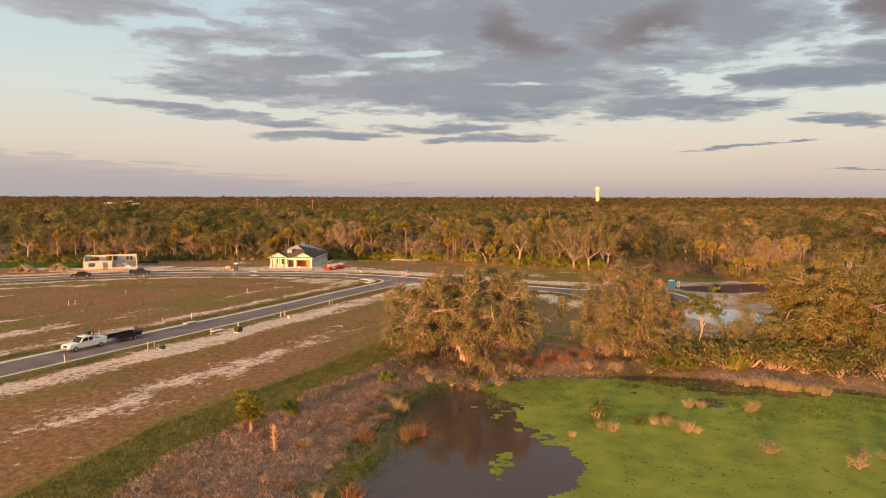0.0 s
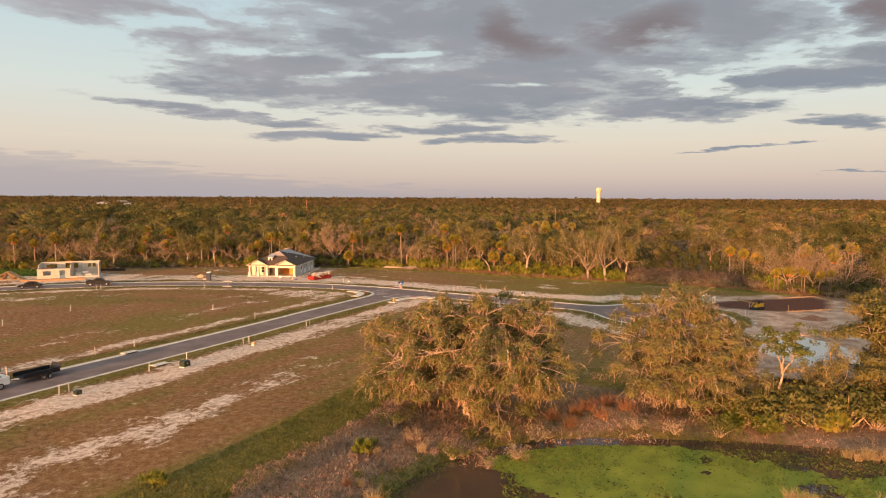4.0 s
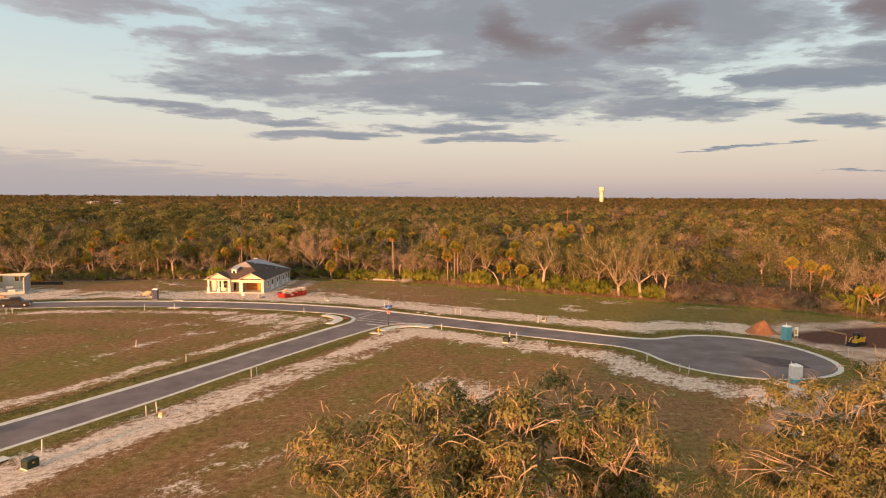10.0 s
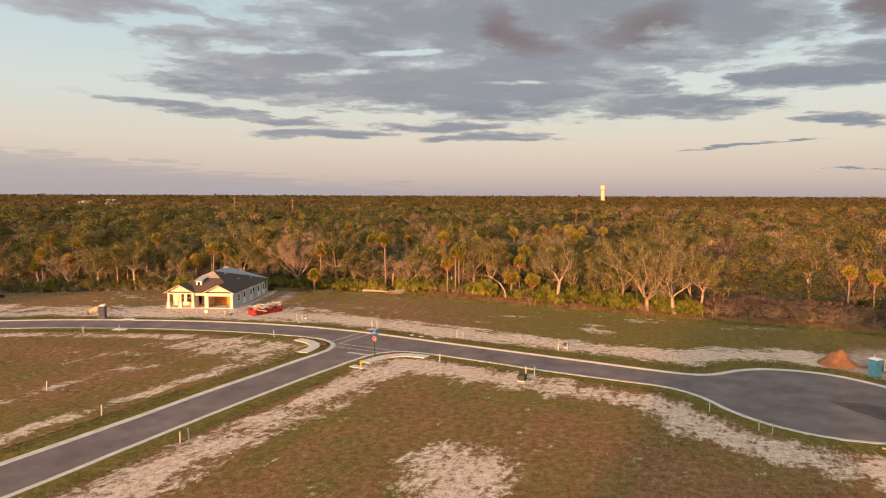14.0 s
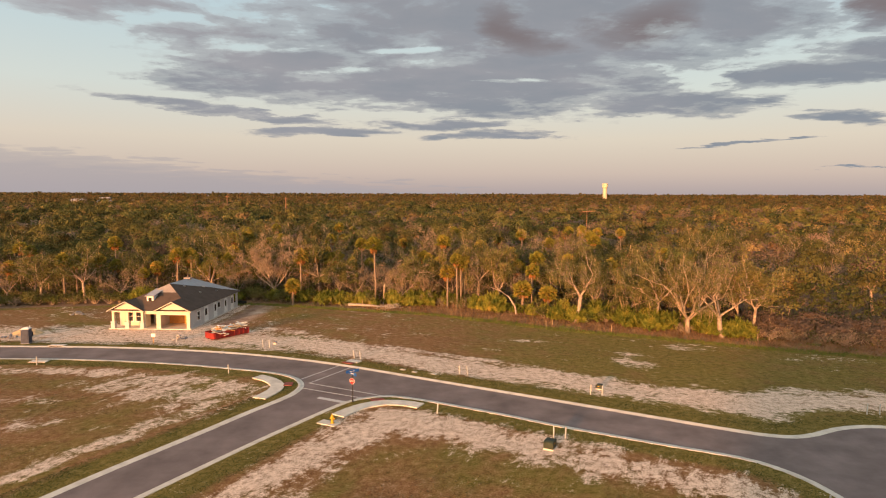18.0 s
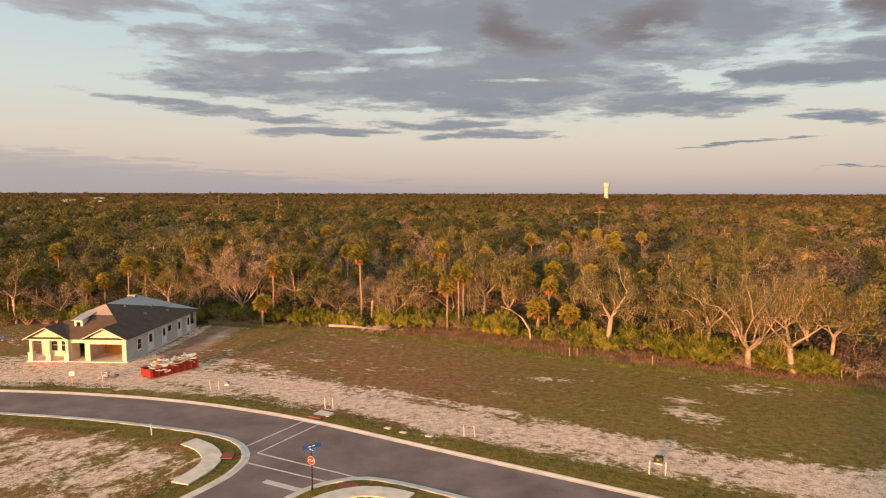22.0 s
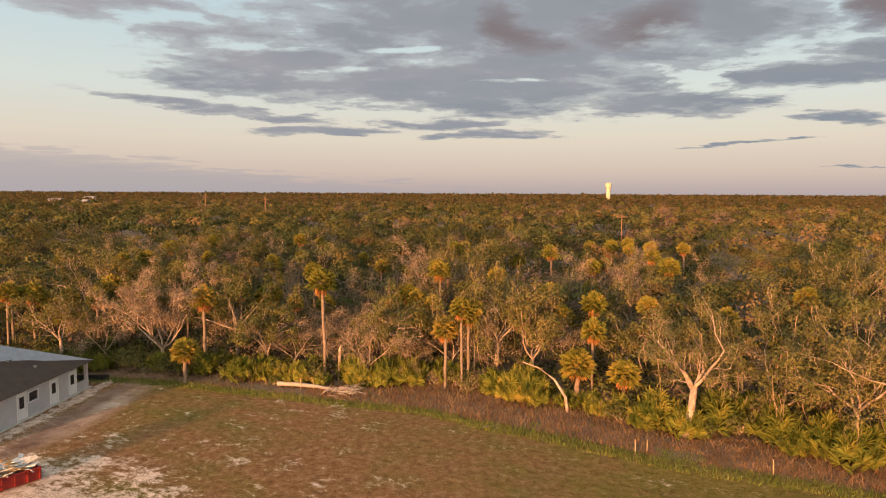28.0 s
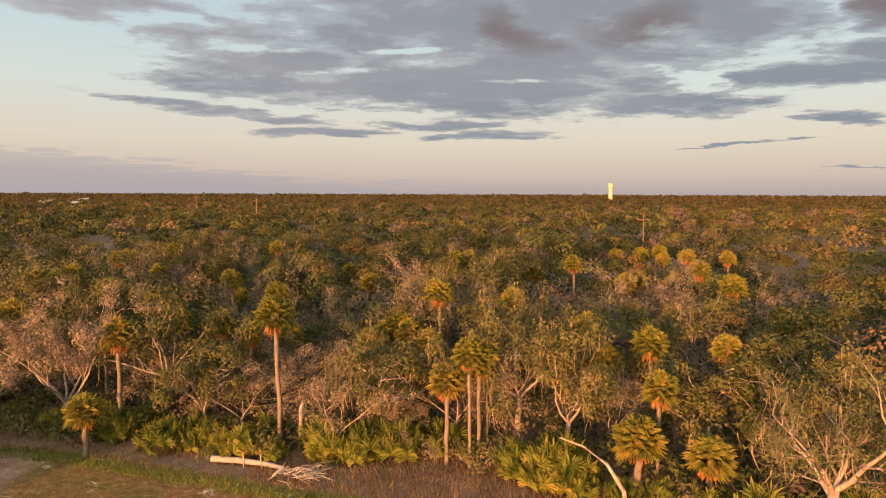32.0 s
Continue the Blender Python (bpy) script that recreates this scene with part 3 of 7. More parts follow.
ssel = math_node(nt, "ADD", math_node(nt, "MULTIPLY", sepc.outputs[0], 0.84), math_node(nt, "ADD", math_node(nt, "ADD", around(nf, 1.7), around(nff, 1.5)), math_node(nt, "ADD", around(nm, 1.5), math_node(nt, "ADD", around(st1, 1.7), around(st2, 1.2)))))
ssel = ramp(nt, ssel, [(0.52, 0.0), (0.64, 0.5), (0.80, 1.0)])
col = mix_rgb(nt, ssel, col, sandc)
dirtc = ramp(nt, math_node(nt, "ADD", math_node(nt, "MULTIPLY", nm, 0.7), math_node(nt, "MULTIPLY", grain, 0.3)), [(0.34, (0.20, 0.115, 0.078)), (0.47, (0.41, 0.265, 0.185)), (0.60, (0.60, 0.44, 0.335))])
col = mix_rgb(nt, sepc.outputs[2], col, dirtc)
sat = nt.nodes.new("ShaderNodeAttribute")
sat.attribute_name = "soil"
col = mix_rgb(nt, sat.outputs["Fac"], col, ramp(nt, grain, [(0.25, (0.075, 0.034, 0.024)), (0.6, (0.135, 0.062, 0.043)), (0.85, (0.21, 0.11, 0.08))]))
litter = ramp(nt, grain, [(0.2, (0.12, 0.074, 0.045)), (0.5, (0.25, 0.162, 0.108)), (0.8, (0.37, 0.255, 0.18))])
col = mix_rgb(nt, at.outputs["Alpha"], col, litter)
b = node(nt, "ShaderNodeBsdfPrincipled", Roughness=0.95)
b.inputs["Specular IOR Level"].default_value = 0.1
nt.links.new(col, b.inputs["Base Color"])
bn = node(nt, "ShaderNodeBump", Strength=0.32, Distance=0.04)
nt.links.new(math_node(nt, "ADD", math_node(nt, "MULTIPLY", nf, 0.5), nff), bn.inputs["Height"])
nt.links.new(bn.outputs[0], b.inputs["Normal"])
o = nt.nodes.new("ShaderNodeOutputMaterial")
nt.links.new(b.outputs[0], o.inputs[0])
me.materials.append(M_GROUND)
tagged(new("ground", me), "flat building lots of thin brown grass, sand and dirt", "ground", kind="structure")

# ---- road ----
bm = bmesh.new()
vs = [bm.verts.new((x, y, -0.03)) for x, y in ROAD]
bm.edges.ensure_lookup_table()
es = [bm.edges.new((vs[k], vs[(k + 1) % len(vs)])) for k in range(len(vs))]
bmesh.ops.triangle_fill(bm, use_beauty=True, use_dissolve=False, edges=es)
for fc in bm.faces:
    if fc.normal.z < 0:
        fc.normal_flip()
me = bpy.data.meshes.new("road")
bm.to_mesh(me)
bm.free()
me.materials.append(M_ASPHALT)
tagged(new("road", me), "new dark grey asphalt street with a round turning end", "road", kind="structure")


def sweep(line, profile, closed=False):
    """Verts and faces of a profile (offset to the left of the way, height) swept along a flat line."""
    t = np.gradient(line, axis=0)
    t /= np.linalg.norm(t, axis=1)[:, None]
    nrm = np.stack([-t[:, 1], t[:, 0]], -1)
    vs, fs, m = [], [], len(profile)
    for k in range(len(line)):
        for o, h in profile:
            q = line[k] + nrm[k] * o
            vs.append((q[0], q[1], h))
    for k in range(len(line) - 1):
        for j in range(m - 1):
            a = k * m + j
            fs.append((a, a + 1, a + m + 1, a + m))
    return vs, fs


KERB_PROFILE = [(0.03, -0.4), (0.03, 0.026), (-0.02, 0.038), (-0.22, 0.032), (-0.36, -0.010), (-0.6, -0.022), (-0.6, -0.4)]
for line, sgn in ((KERB_A, 1), (KERB_B, -1)):
    vs, fs = sweep(line, [(o * sgn, h) for o, h in KERB_PROFILE])
    if sgn > 0:
        fs = [f[::-1] for f in fs]
    tagged(new("kerb", mesh_of("kerb", vs, fs, M_CONC)), "pale concrete kerb and gutter along the street", "kerb", kind="structure")

# ---- pond ----
M_WATER = bpy.data.materials.new("pond_water")
nt = tree_of(M_WATER)
b = node(nt, "ShaderNodeBsdfPrincipled", Roughness=0.08)
b.inputs["Base Color"].default_value = (0.075, 0.05, 0.036, 1)
bn = node(nt, "ShaderNodeBump", Strength=0.05, Distance=0.02)
nt.links.new(noise_tex(nt, nt.nodes.new("ShaderNodeTexCoord").outputs["Object"], 2.0, 3), bn.inputs["Height"])
nt.links.new(bn.outputs[0], b.inputs["Normal"])
o = nt.nodes.new("ShaderNodeOutputMaterial")
nt.links.new(b.outputs[0], o.inputs[0])
me = mesh_of("water", [(-20, 10, -0.42), (62, 10, -0.42), (62, 72, -0.42), (-20, 72, -0.42)], [(0, 1, 2, 3)], M_WATER)
tagged(new("water", me), "still brown pond water", "pond", kind="structure")

# floating weed in small ragged mats
M_DUCK = material("duckweed", [(0.142, 0.162, 0.020), (0.208, 0.236, 0.025), (0.27, 0.285, 0.038)], 0.35, 0.8, 0, 0.4, 12, 0, 0, 8)
cx, cy = np.meshgrid(np.arange(-10, 58, 0.3), np.arange(20, 70, 0.3))
cx, cy = cx.ravel(), cy.ravel()
ok = inside(cx, cy, POND)
edge = np.where(cy > 46, 9.5 - (cy - 46) * 0.28, 10 - (46 - cy) * 0.45)
f = (cx - edge) / 3 + 1.3 * fbm(cx, cy, 6, 21) + 0.7 * fbm(cx, cy, 1.5, 22)
f = np.minimum(f, 1.2)
f = np.where((cy > 53) & (cx > 14), f - 0.13 * (cy - 54) * np.clip((cx - 14) / 6, 0, 1) + 1.6 * fbm(cx, cy, 5, 23) + 0.5 * fbm(cx, cy, 1.2, 24), f)
ok &= (f > 0) | ((cx < 12) & (fbm(cx, cy, 4.5, 25) + 0.4 * fbm(cx, cy, 1.2, 26) > 0.52))
c = np.stack([cx[ok], cy[ok]], -1)
r = np.array([[-.2, -.2], [.2, -.2], [.2, .2], [-.2, .2]])
q = c[:, None, :] + r[None] + np.random.RandomState(4).uniform(-.13, .13, (len(c), 4, 2))
q = np.concatenate([q, np.full((len(c), 4, 1), -0.405) + np.random.RandomState(5).uniform(0, 0.01, (len(c), 1, 1))], -1)
tagged(new("duckweed", quads_mesh("duckweed", q, M_DUCK)), "bright green duckweed floating on the pond", "water plant", kind="stuff")

# ---- vegetation ----
def tube(V, F, pts, rad, sides=5):
    """A tapered tube along points, added to vertex and face lists."""
    base = len(V)
    pts = [Vector(p) for p in pts]
    for k, p in enumerate(pts):
        d = (pts[min(k + 1, len(pts) - 1)] - pts[max(k - 1, 0)]).normalized()
        u = d.orthogonal().normalized()
        w = d.cross(u)
        for j in range(sides):
            a = 2 * math.pi * j / sides
            V.append(p + (u * math.cos(a) + w * math.sin(a)) * rad[k])
    for k in range(len(pts) - 1):
        for j in range(sides):
            a, b = base + k * sides + j, base + k * sides + (j + 1) % sides
            F.append((a, b, b + sides, a + sides))
    F.append(tuple(base + (len(pts) - 1) * sides + j for j in range(sides)))


def skeleton_tree(rng, height, spread, fork=0.3, limbs=5, depth=3, radius=0.3, lean=0.0, up=0.5, kids=2):
    """Trunk and crooked limbs; returns vertex and face lists and the twig ends with their way."""
    V, F, ends = [], [], []

    def crook(p, d, length, r, level):
        n = 4 if level else 5
        pts, rad = [p.copy()], [r]
        q, dd = p.copy(), d.normalized()
        for k in range(n):
            dd = (dd + Vector((rng.uniform(-1, 1), rng.uniform(-1, 1), rng.uniform(-0.5, 0.9) * up)) * (0.28 if level else 0.12)).normalized()
            q = q + dd * length / n
            pts.append(q.copy())
            rad.append(max(0.012, r * (1 - 0.62 * (k + 1) / n)))
        tube(V, F, pts, rad, 7 if level == 0 else (5 if level == 1 else 4))
        return pts, rad, dd

    def branch(p, d, length, r, level):
        pts, rad, dd = crook(p, d, length, r, level)
        if level >= depth:
            ends.append((pts[-1], dd))
            ends.append((pts[-3], dd))
            return
        for k in range(kids):
            ang = rng.uniform(0, 6.28)
            s = dd.orthogonal().normalized()
            s = Matrix.Rotation(ang, 3, dd) @ s
            at_ = pts[-1] if k < 1 else pts[rng.randint(1, len(pts) - 2)]
            ndir = (dd + s * rng.uniform(0.5, 1.1) + Vector((0, 0, 0.12 * up))).normalized()
            branch(at_, ndir, length * rng.uniform(0.55, 0.8), rad[-2] * 0.75, level + 1)

    top = Vector((lean * height * 0.3, 0, height * fork))
    tube(V, F, [(0, 0, -0.3), (0.02, 0, 0.15), tuple(top * 0.5 + Vector((rng.uniform(-.15, .15), rng.uniform(-.15, .15), 0))), tuple(top)], [radius * 1.5, radius * 1.05, radius * 0.9, radius * 0.8], 9)
    for k in range(limbs):
        a = 6.28 * k / limbs + rng.uniform(-0.4, 0.4)
        rise = (height * (1 - fork)) * rng.uniform(0.35, 0.6)
        d = Vector((math.cos(a) * spread * 0.5, math.sin(a) * spread * 0.5, rise))
        branch(top * rng.uniform(0.85, 1.0), d, d.length * rng.uniform(0.75, 1.0), radius * 0.5, 1)
    return V, F, ends


def leaf_tris(rs, centres, per, radius, size, flat=0.75, jitter=0.3):
    """Loose small leaves round clump centres, facing mostly outwards: an array (n, 3, 3)."""
    c = np.repeat(np.array([tuple(p) for p in centres]), per, axis=0)
    n = len(c)
    off = rs.normal(0, 1, (n, 3))
    off /= np.linalg.norm(off, axis=1)[:, None]
    c = c + off * (1.75 * radius * rs.uniform(0.12, 1.0, (n, 1)) ** 0.45) * np.array([1, 1, flat])
    nrm_ = off + np.array([0, 0, 0.3]) + rs.normal(0, jitter, (n, 3))
    nrm_ /= np.linalg.norm(nrm_, axis=1)[:, None]
    u = rs.normal(0, 1, (n, 3))
    u -= nrm_ * (u * nrm_).sum(1)[:, None]
    u /= np.linalg.norm(u, axis=1)[:, None]
    w = np.cross(nrm_, u)
    s = size * rs.uniform(0.6, 1.3, (n, 1))
    return np.stack([c - u * s * 0.5 + w * s * 0.3, c - w * s * 0.45, c + u * s * 0.6 + w * s * 0.12], 1)


def blades(rs, x, y, z0, high, width, lean=0.35):
    """Upright grass blades: an array (n, 3, 3)."""
    n = len(x)
    a = rs.uniform(0, 6.28, n)
    h = high * rs.uniform(0.5, 1.3, n)
    base = np.stack([x, y, np.broadcast_to(z0, x.shape)], -1)
    w = np.stack([np.cos(a), np.sin(a), np.zeros(n)], -1) * (width * rs.uniform(0.6, 1.4, n))[:, None]
    tip = base + np.stack([rs.normal(0, lean, n) * h, rs.normal(0, lean, n) * h, h], -1)
    return np.stack([base - w, base + w, tip], 1)


def ribbons(rs, base, way, length, width, segs=4, droop=0.55, curl=0.25):
    """Tapered strands that leave each base along its way and bend down: an array (n, 4, 3) of quads."""
    n = len(base)
    p = np.array(base, float)
    d = np.array(way, float)
    d /= np.linalg.norm(d, axis=1)[:, None]
    step = (length * rs.uniform(0.5, 1.3, n) / segs)[:, None]
    w0 = rs.normal(0, 1, (n, 3)) * np.array([1, 1, 0.35])
    w0 = w0 / np.linalg.norm(w0, axis=1)[:, None] * (width * rs.uniform(0.6, 1.5, n))[:, None]
    out = []
    for k in range(segs):
        q = p + d * step
        a, b = 1 - k / (segs + 0.6), 1 - (k + 1) / (segs + 0.6)
        out.append(np.stack([p - w0 * a, p + w0 * a, q + w0 * b, q - w0 * b], 1))
        p = q
        d = d + np.array([0, 0, -droop]) + rs.normal(0, curl, (n, 3)) * np.array([1, 1, 0.5])
        d /= np.linalg.norm(d, axis=1)[:, None]
    return np.concatenate(out)


def moss_quads(rs, ends, sprays, ropes, spray_len, rope_len, width, spread):
    """Drooping mossy sprays at twig ends and straight hanging ropes of moss."""
    c = np.array([tuple(p) for p, _ in ends])
    d = np.array([tuple(v) for _, v in ends])
    a, b = np.repeat(c, sprays, axis=0), np.repeat(d, sprays, axis=0)
    out = [ribbons(rs, a + rs.normal(0, spread * 0.5, a.shape), b * 0.6 + rs.normal(0, 0.55, b.shape) + np.array([0, 0, 0.15]), spray_len, width, 5, 0.36, 0.42)] if sprays else []
    if ropes:
        g = c[rs.rand(len(c)) < 0.6]
        a = np.repeat(g, ropes, axis=0)
        a = a + rs.normal(0, spread * 0.45, a.shape) * np.array([1, 1, 0.4])
        out.append(ribbons(rs, a, rs.normal(0, 0.12, a.shape) + np.array([0, 0, -1.0]), rope_len, width * 1.1, 4, 0.25, 0.28))
    return np.concatenate(out)


def twig_tris(rs, ends, per, length, width):
    """Fine bare twigs that fan from branch ends."""
    c = np.repeat(np.array([tuple(p) for p, _ in ends]), per, axis=0)
    d = np.repeat(np.array([tuple(v) for _, v in ends]), per, axis=0)
    n = len(c)
    d = d + rs.normal(0, 0.75, (n, 3))
    d /= np.linalg.norm(d, axis=1)[:, None]
    c = c + rs.normal(0, 0.3, (n, 3))
    w = rs.normal(0, 1, (n, 3))
    w -= d * (w * d).sum(1)[:, None]
    w = w / np.linalg.norm(w, axis=1)[:, None] * width
    tip = c + d * length * rs.uniform(0.5, 1.3, (n, 1))
    return np.stack([c - w, c + w, tip], 1)


def oak(seed, height, spread, per=60, size=0.26, clump=0.6, moss=8, fork=0.3, limbs=5, depth=3, radius=0.3, leaf=None, twigs=0, label="", bark=None, lean=0.0, name="oak_tree", category="tree", moss_len=1.0, kids=3, up=0.5, ribbon_width=0.02):
    rng, rs = random.Random(seed), np.random.RandomState(seed)
    V, F, ends = skeleton_tree(rng, height, spread, fork, limbs, depth, radius, lean, up, kids)
    t = thing(name, Matrix(), label, category)
    place("trunk", mesh_of("trunk", V, F, bark or M_BARK, True), t)
    pts = [p for p, _ in ends]
    if per:
        place("crown", quads_mesh("crown", leaf_tris(rs, pts, per, clump, size), leaf or M_OAK, 3), t)
    if moss:
        place("moss", quads_mesh("moss", moss_quads(rs, ends, max(1, moss // 2), moss // 2, 0.7, moss_len, ribbon_width, 0.6), M_MOSS), t, label="grey-tan hanging moss")["kind"] = "stuff"
    if twigs:
        place("twig_spray", quads_mesh("twig_spray", twig_tris(rs, ends, twigs, 0.9, 0.013), M_TWIG, 3), t, label="bare pinkish-brown twigs")["kind"] = "stuff"
    return t


def crown_oak(seed, height, reach, low, lobes=9, clumps=7, per=110, size=0.22, clump=0.42, moss=8, moss_len=1.0, fork=0.3, radius=0.25, lean=0.0, leaf=None, twigs=0, label="", stems=1, flat=1.0, dense=False, spray=0.8, ribbon_width=0.03):
    """An oak built round its crown: crooked limbs reach out to leafy lobes, each of several clumps."""
    rng, rs = random.Random(seed), np.random.RandomState(seed)
    V, F, ends = [], [], []
    t = thing("oak_tree", Matrix(), label, "tree")
    zc, zr = low + (height - low) * 0.42, (height - low) * 0.58
    tops, mains, grown = [], [], []
    for k in range(stems):
        a = rng.uniform(0, 6.28)
        s = 0.0 if stems == 1 else 0.5
        f = Vector((lean * height * 0.3 + s * 2 * math.cos(a), s * 2 * math.sin(a), height * fork))
        pts, rad = [], []
        for j in range(7):
            u = j / 6
            wob = 0.22 * math.sin(u * 3.1) * height * 0.1
            pts.append(Vector((f.x * u ** 1.6 + wob * math.cos(a + 4 * u), f.y * u ** 1.6 + wob * math.sin(a + 4 * u), -0.3 + (f.z + 0.3) * u)))
            rad.append(radius * (1.5 if j == 0 else 1.05 - 0.35 * u))
        pts[-1] = f
        tube(V, F, pts, rad, 9)
        tops.append(f)
    order = list(range(lobes))
    rng.shuffle(order)
    for k in order:
        u = (k + 0.5) / lobes
        e = math.asin(max(-0.75, min(1, 1.0 - (1.72 if dense else 1.12) * u)))
        a = 2.4 * k + rng.uniform(-0.5, 0.5)
        r = rng.uniform(0.42, 1.0)
        c = Vector((reach * r * math.cos(a) * math.cos(e) + lean * height * 0.3, reach * r * math.sin(a) * math.cos(e), zc + zr * r * math.sin(e) * flat))
        r0 = radius * 0.55
        f = tops[k % len(tops)]
        if len(grown) >= max(3, lobes // 4):
            f, r0 = min(mains, key=lambda q: (q[0] - c).length + 0.35 * abs(q[0].z - c.z + 0.2 * reach))
            r0 = max(0.045, r0 * 0.74)
        pts, rad = [f.copy()], [r0]
        ph, bow = rng.uniform(0, 6.28), rng.uniform(0.05, 0.3) * reach
        for j in range(1, 10):
            w = j / 9
            env = math.sin(w * 3.14)
            q = f.lerp(c, w) + Vector((0.09 * reach * math.sin(ph + 5.2 * w) * env, 0.09 * reach * math.cos(ph * 1.7 + 6.1 * w) * env, bow * env))
            q += Vector((rng.uniform(-1, 1), rng.uniform(-1, 1), rng.uniform(-1, 1))) * 0.025 * reach
            pts.append(q)
            rad.append(max(0.025, r0 * (1 - 0.75 * w)))
        tube(V, F, pts, rad, 6)
        pts, rad = pts[::2] + [pts[-1]], rad[::2] + [rad[-1]]
        if len(grown) < max(3, lobes // 4):
            grown.append(k)
            mains.extend(list(zip(pts, rad))[2:5])
        lr = reach * rng.uniform(0.24, 0.46)
        for j in range(clumps):
            d = Vector((rng.gauss(0, 1), rng.gauss(0, 1), rng.gauss(0.25, 0.75))).normalized()
            p = c + Vector((d.x, d.y, d.z * 0.75)) * lr * rng.uniform(0.55, 1.05)
            b = pts[rng.choice((3, 4, 4, 5))]
            mid = b.lerp(p, 0.55) + Vector((rng.uniform(-1, 1), rng.uniform(-1, 1), rng.uniform(-0.4, 1))) * 0.12 * reach * 0.5
            tube(V, F, [b, mid, p], [radius * 0.19, radius * 0.12, 0.02], 3)
            ends.append((p, (p - mid).normalized()))
        if dense:
            ends += [(q + Vector((rng.gauss(0, 0.5), rng.gauss(0, 0.5), rng.gauss(0, 0.4))), Vector((0, 0, 1))) for q in pts[2:5]]
    place("trunk", mesh_of("trunk", V, F, M_BARK, True), t)
    pts = [p for p, _ in ends]
    if per:
        place("crown", quads_mesh("crown", leaf_tris(rs, pts, per, clump, size, 0.62), leaf or M_OAK, 3), t)
    if moss:
        place("moss", quads_mesh("moss", moss_quads(rs, ends, moss, max(1, moss // 3), spray, moss_len, ribbon_width, clump * 1.6), M_MOSS), t, label="grey-tan hanging moss")["kind"] = "stuff"
    if twigs:
        place("twig_spray", quads_mesh("twig_spray", twig_tris(rs, ends, twigs, 0.9, 0.013), M_TWIG, 3), t, label="bare pinkish-brown twigs")["kind"] = "stuff"
    return t


def fan_frond(rs, base, d, stalk, reach, segs=13, droop=0.28, face=0.3, arc=2.8, wide=0.07):
    """One fan leaf: a stalk and a folded fan of narrow segments."""
    d = d / np.linalg.norm(d)
    side = np.cross(d, [0, 0, 1.0])
    nrm_ = np.linalg.norm(side)
    side = side / nrm_ if nrm_ > 1e-3 else np.array([1.0, 0, 0])
    hub = base + d * stalk + np.array([0, 0, -0.12 * stalk])
    out = [np.stack([base - side * 0.02, base + side * 0.02, hub])]
    d = d * (1 - face) + np.array([0, 0, face])
    d = d / np.linalg.norm(d)
    for k in range(segs):
        a = (k / (segs - 1) - 0.5) * arc
        v = d * math.cos(a) + side * math.sin(a)
        tip = hub + v * reach * rs.uniform(0.8, 1.1) * (1 - 0.15 * abs(a)) + np.array([0, 0, -droop * reach * rs.uniform(0.6, 1.3)])
        mid = hub + v * reach * 0.5 + np.array([0, 0, 0.02])
        w = np.cross(v, np.array([0, 0, 1.0]) + rs.normal(0, 0.7, 3)) * reach * wide
        out.append(np.stack([hub, mid - w, tip]))
        out.append(np.stack([hub, tip, mid + w]))
    return out


def palm(seed, height, fronds=50, reach=0.92, dead=14, lean=0.0, radius=0.16, label=""):
    rs = np.random.RandomState(seed)
    t = thing("palm_tree", Matrix(), label, "palm")
    V, F, n = [], [], 8
    pts = [(lean * (k / n) ** 2 * height * 0.25 + 0.04 * math.sin(k * 1.7 + seed), 0.03 * math.cos(k * 2.1 + seed), -0.3 + (height - 0.4) * k / n) for k in range(n + 1)]
    tube(V, F, pts, [radius * (1.35 if k == 0 else 1.0 + 0.12 * math.sin(k * 2.3)) for k in range(n)] + [radius * 1.25], 8)
    place("trunk", mesh_of("trunk", V, F, M_PALMBARK, True), t)
    top = np.array(pts[-1])
    tr = []
    for k in range(fronds):
        a = 2.4 * k + rs.uniform(-.2, .2)
        e = math.radians(84 - 128 * (k / fronds) ** 0.95)
        tr += fan_frond(rs, top + np.array([0, 0, 0.1]), np.array([math.cos(a) * math.cos(e), math.sin(a) * math.cos(e), math.sin(e)]), 0.8 * rs.uniform(0.8, 1.15), reach * rs.uniform(0.8, 1.15))
    place("crown", quads_mesh("crown", np.array(tr), M_PALM, 3), t)
    tr = []
    for k in range(dead):
        a = rs.uniform(0, 6.28)
        e = math.radians(rs.uniform(-80, -45))
        tr += fan_frond(rs, top, np.array([math.cos(a) * math.cos(e), math.sin(a) * math.cos(e), math.sin(e)]), 0.6, 0.7, 7, 0.5, 0.0)
    if tr:
        place("dead_fronds", quads_mesh("dead_fronds", np.array(tr), M_DEADFROND, 3), t, label="drooping orange-brown dead fronds")
    return t


def palmetto(seed, fronds=22, size=1.0, label=""):
    rs = np.random.RandomState(seed)
    tr = []
    for k in range(fronds):
        a = 2.4 * k + rs.uniform(-.3, .3)
        e = math.radians(rs.uniform(20, 85))
        b0 = np.array([rs.normal(0, .25), rs.normal(0, .25), rs.uniform(-0.1, 0.35)]) * size
        tr += fan_frond(rs, b0, np.array([math.cos(a) * math.cos(e), math.sin(a) * math.cos(e), math.sin(e)]), 0.95 * size * rs.uniform(0.7, 1.3), 0.75 * size * rs.uniform(.8, 1.2), 15, 0.12, 0.62, 4.2, 0.05)
    return tagged(place("palmetto_bush", quads_mesh("palmetto_bush", np.array(tr), M_PALMETTO, 3)), label, "bush")


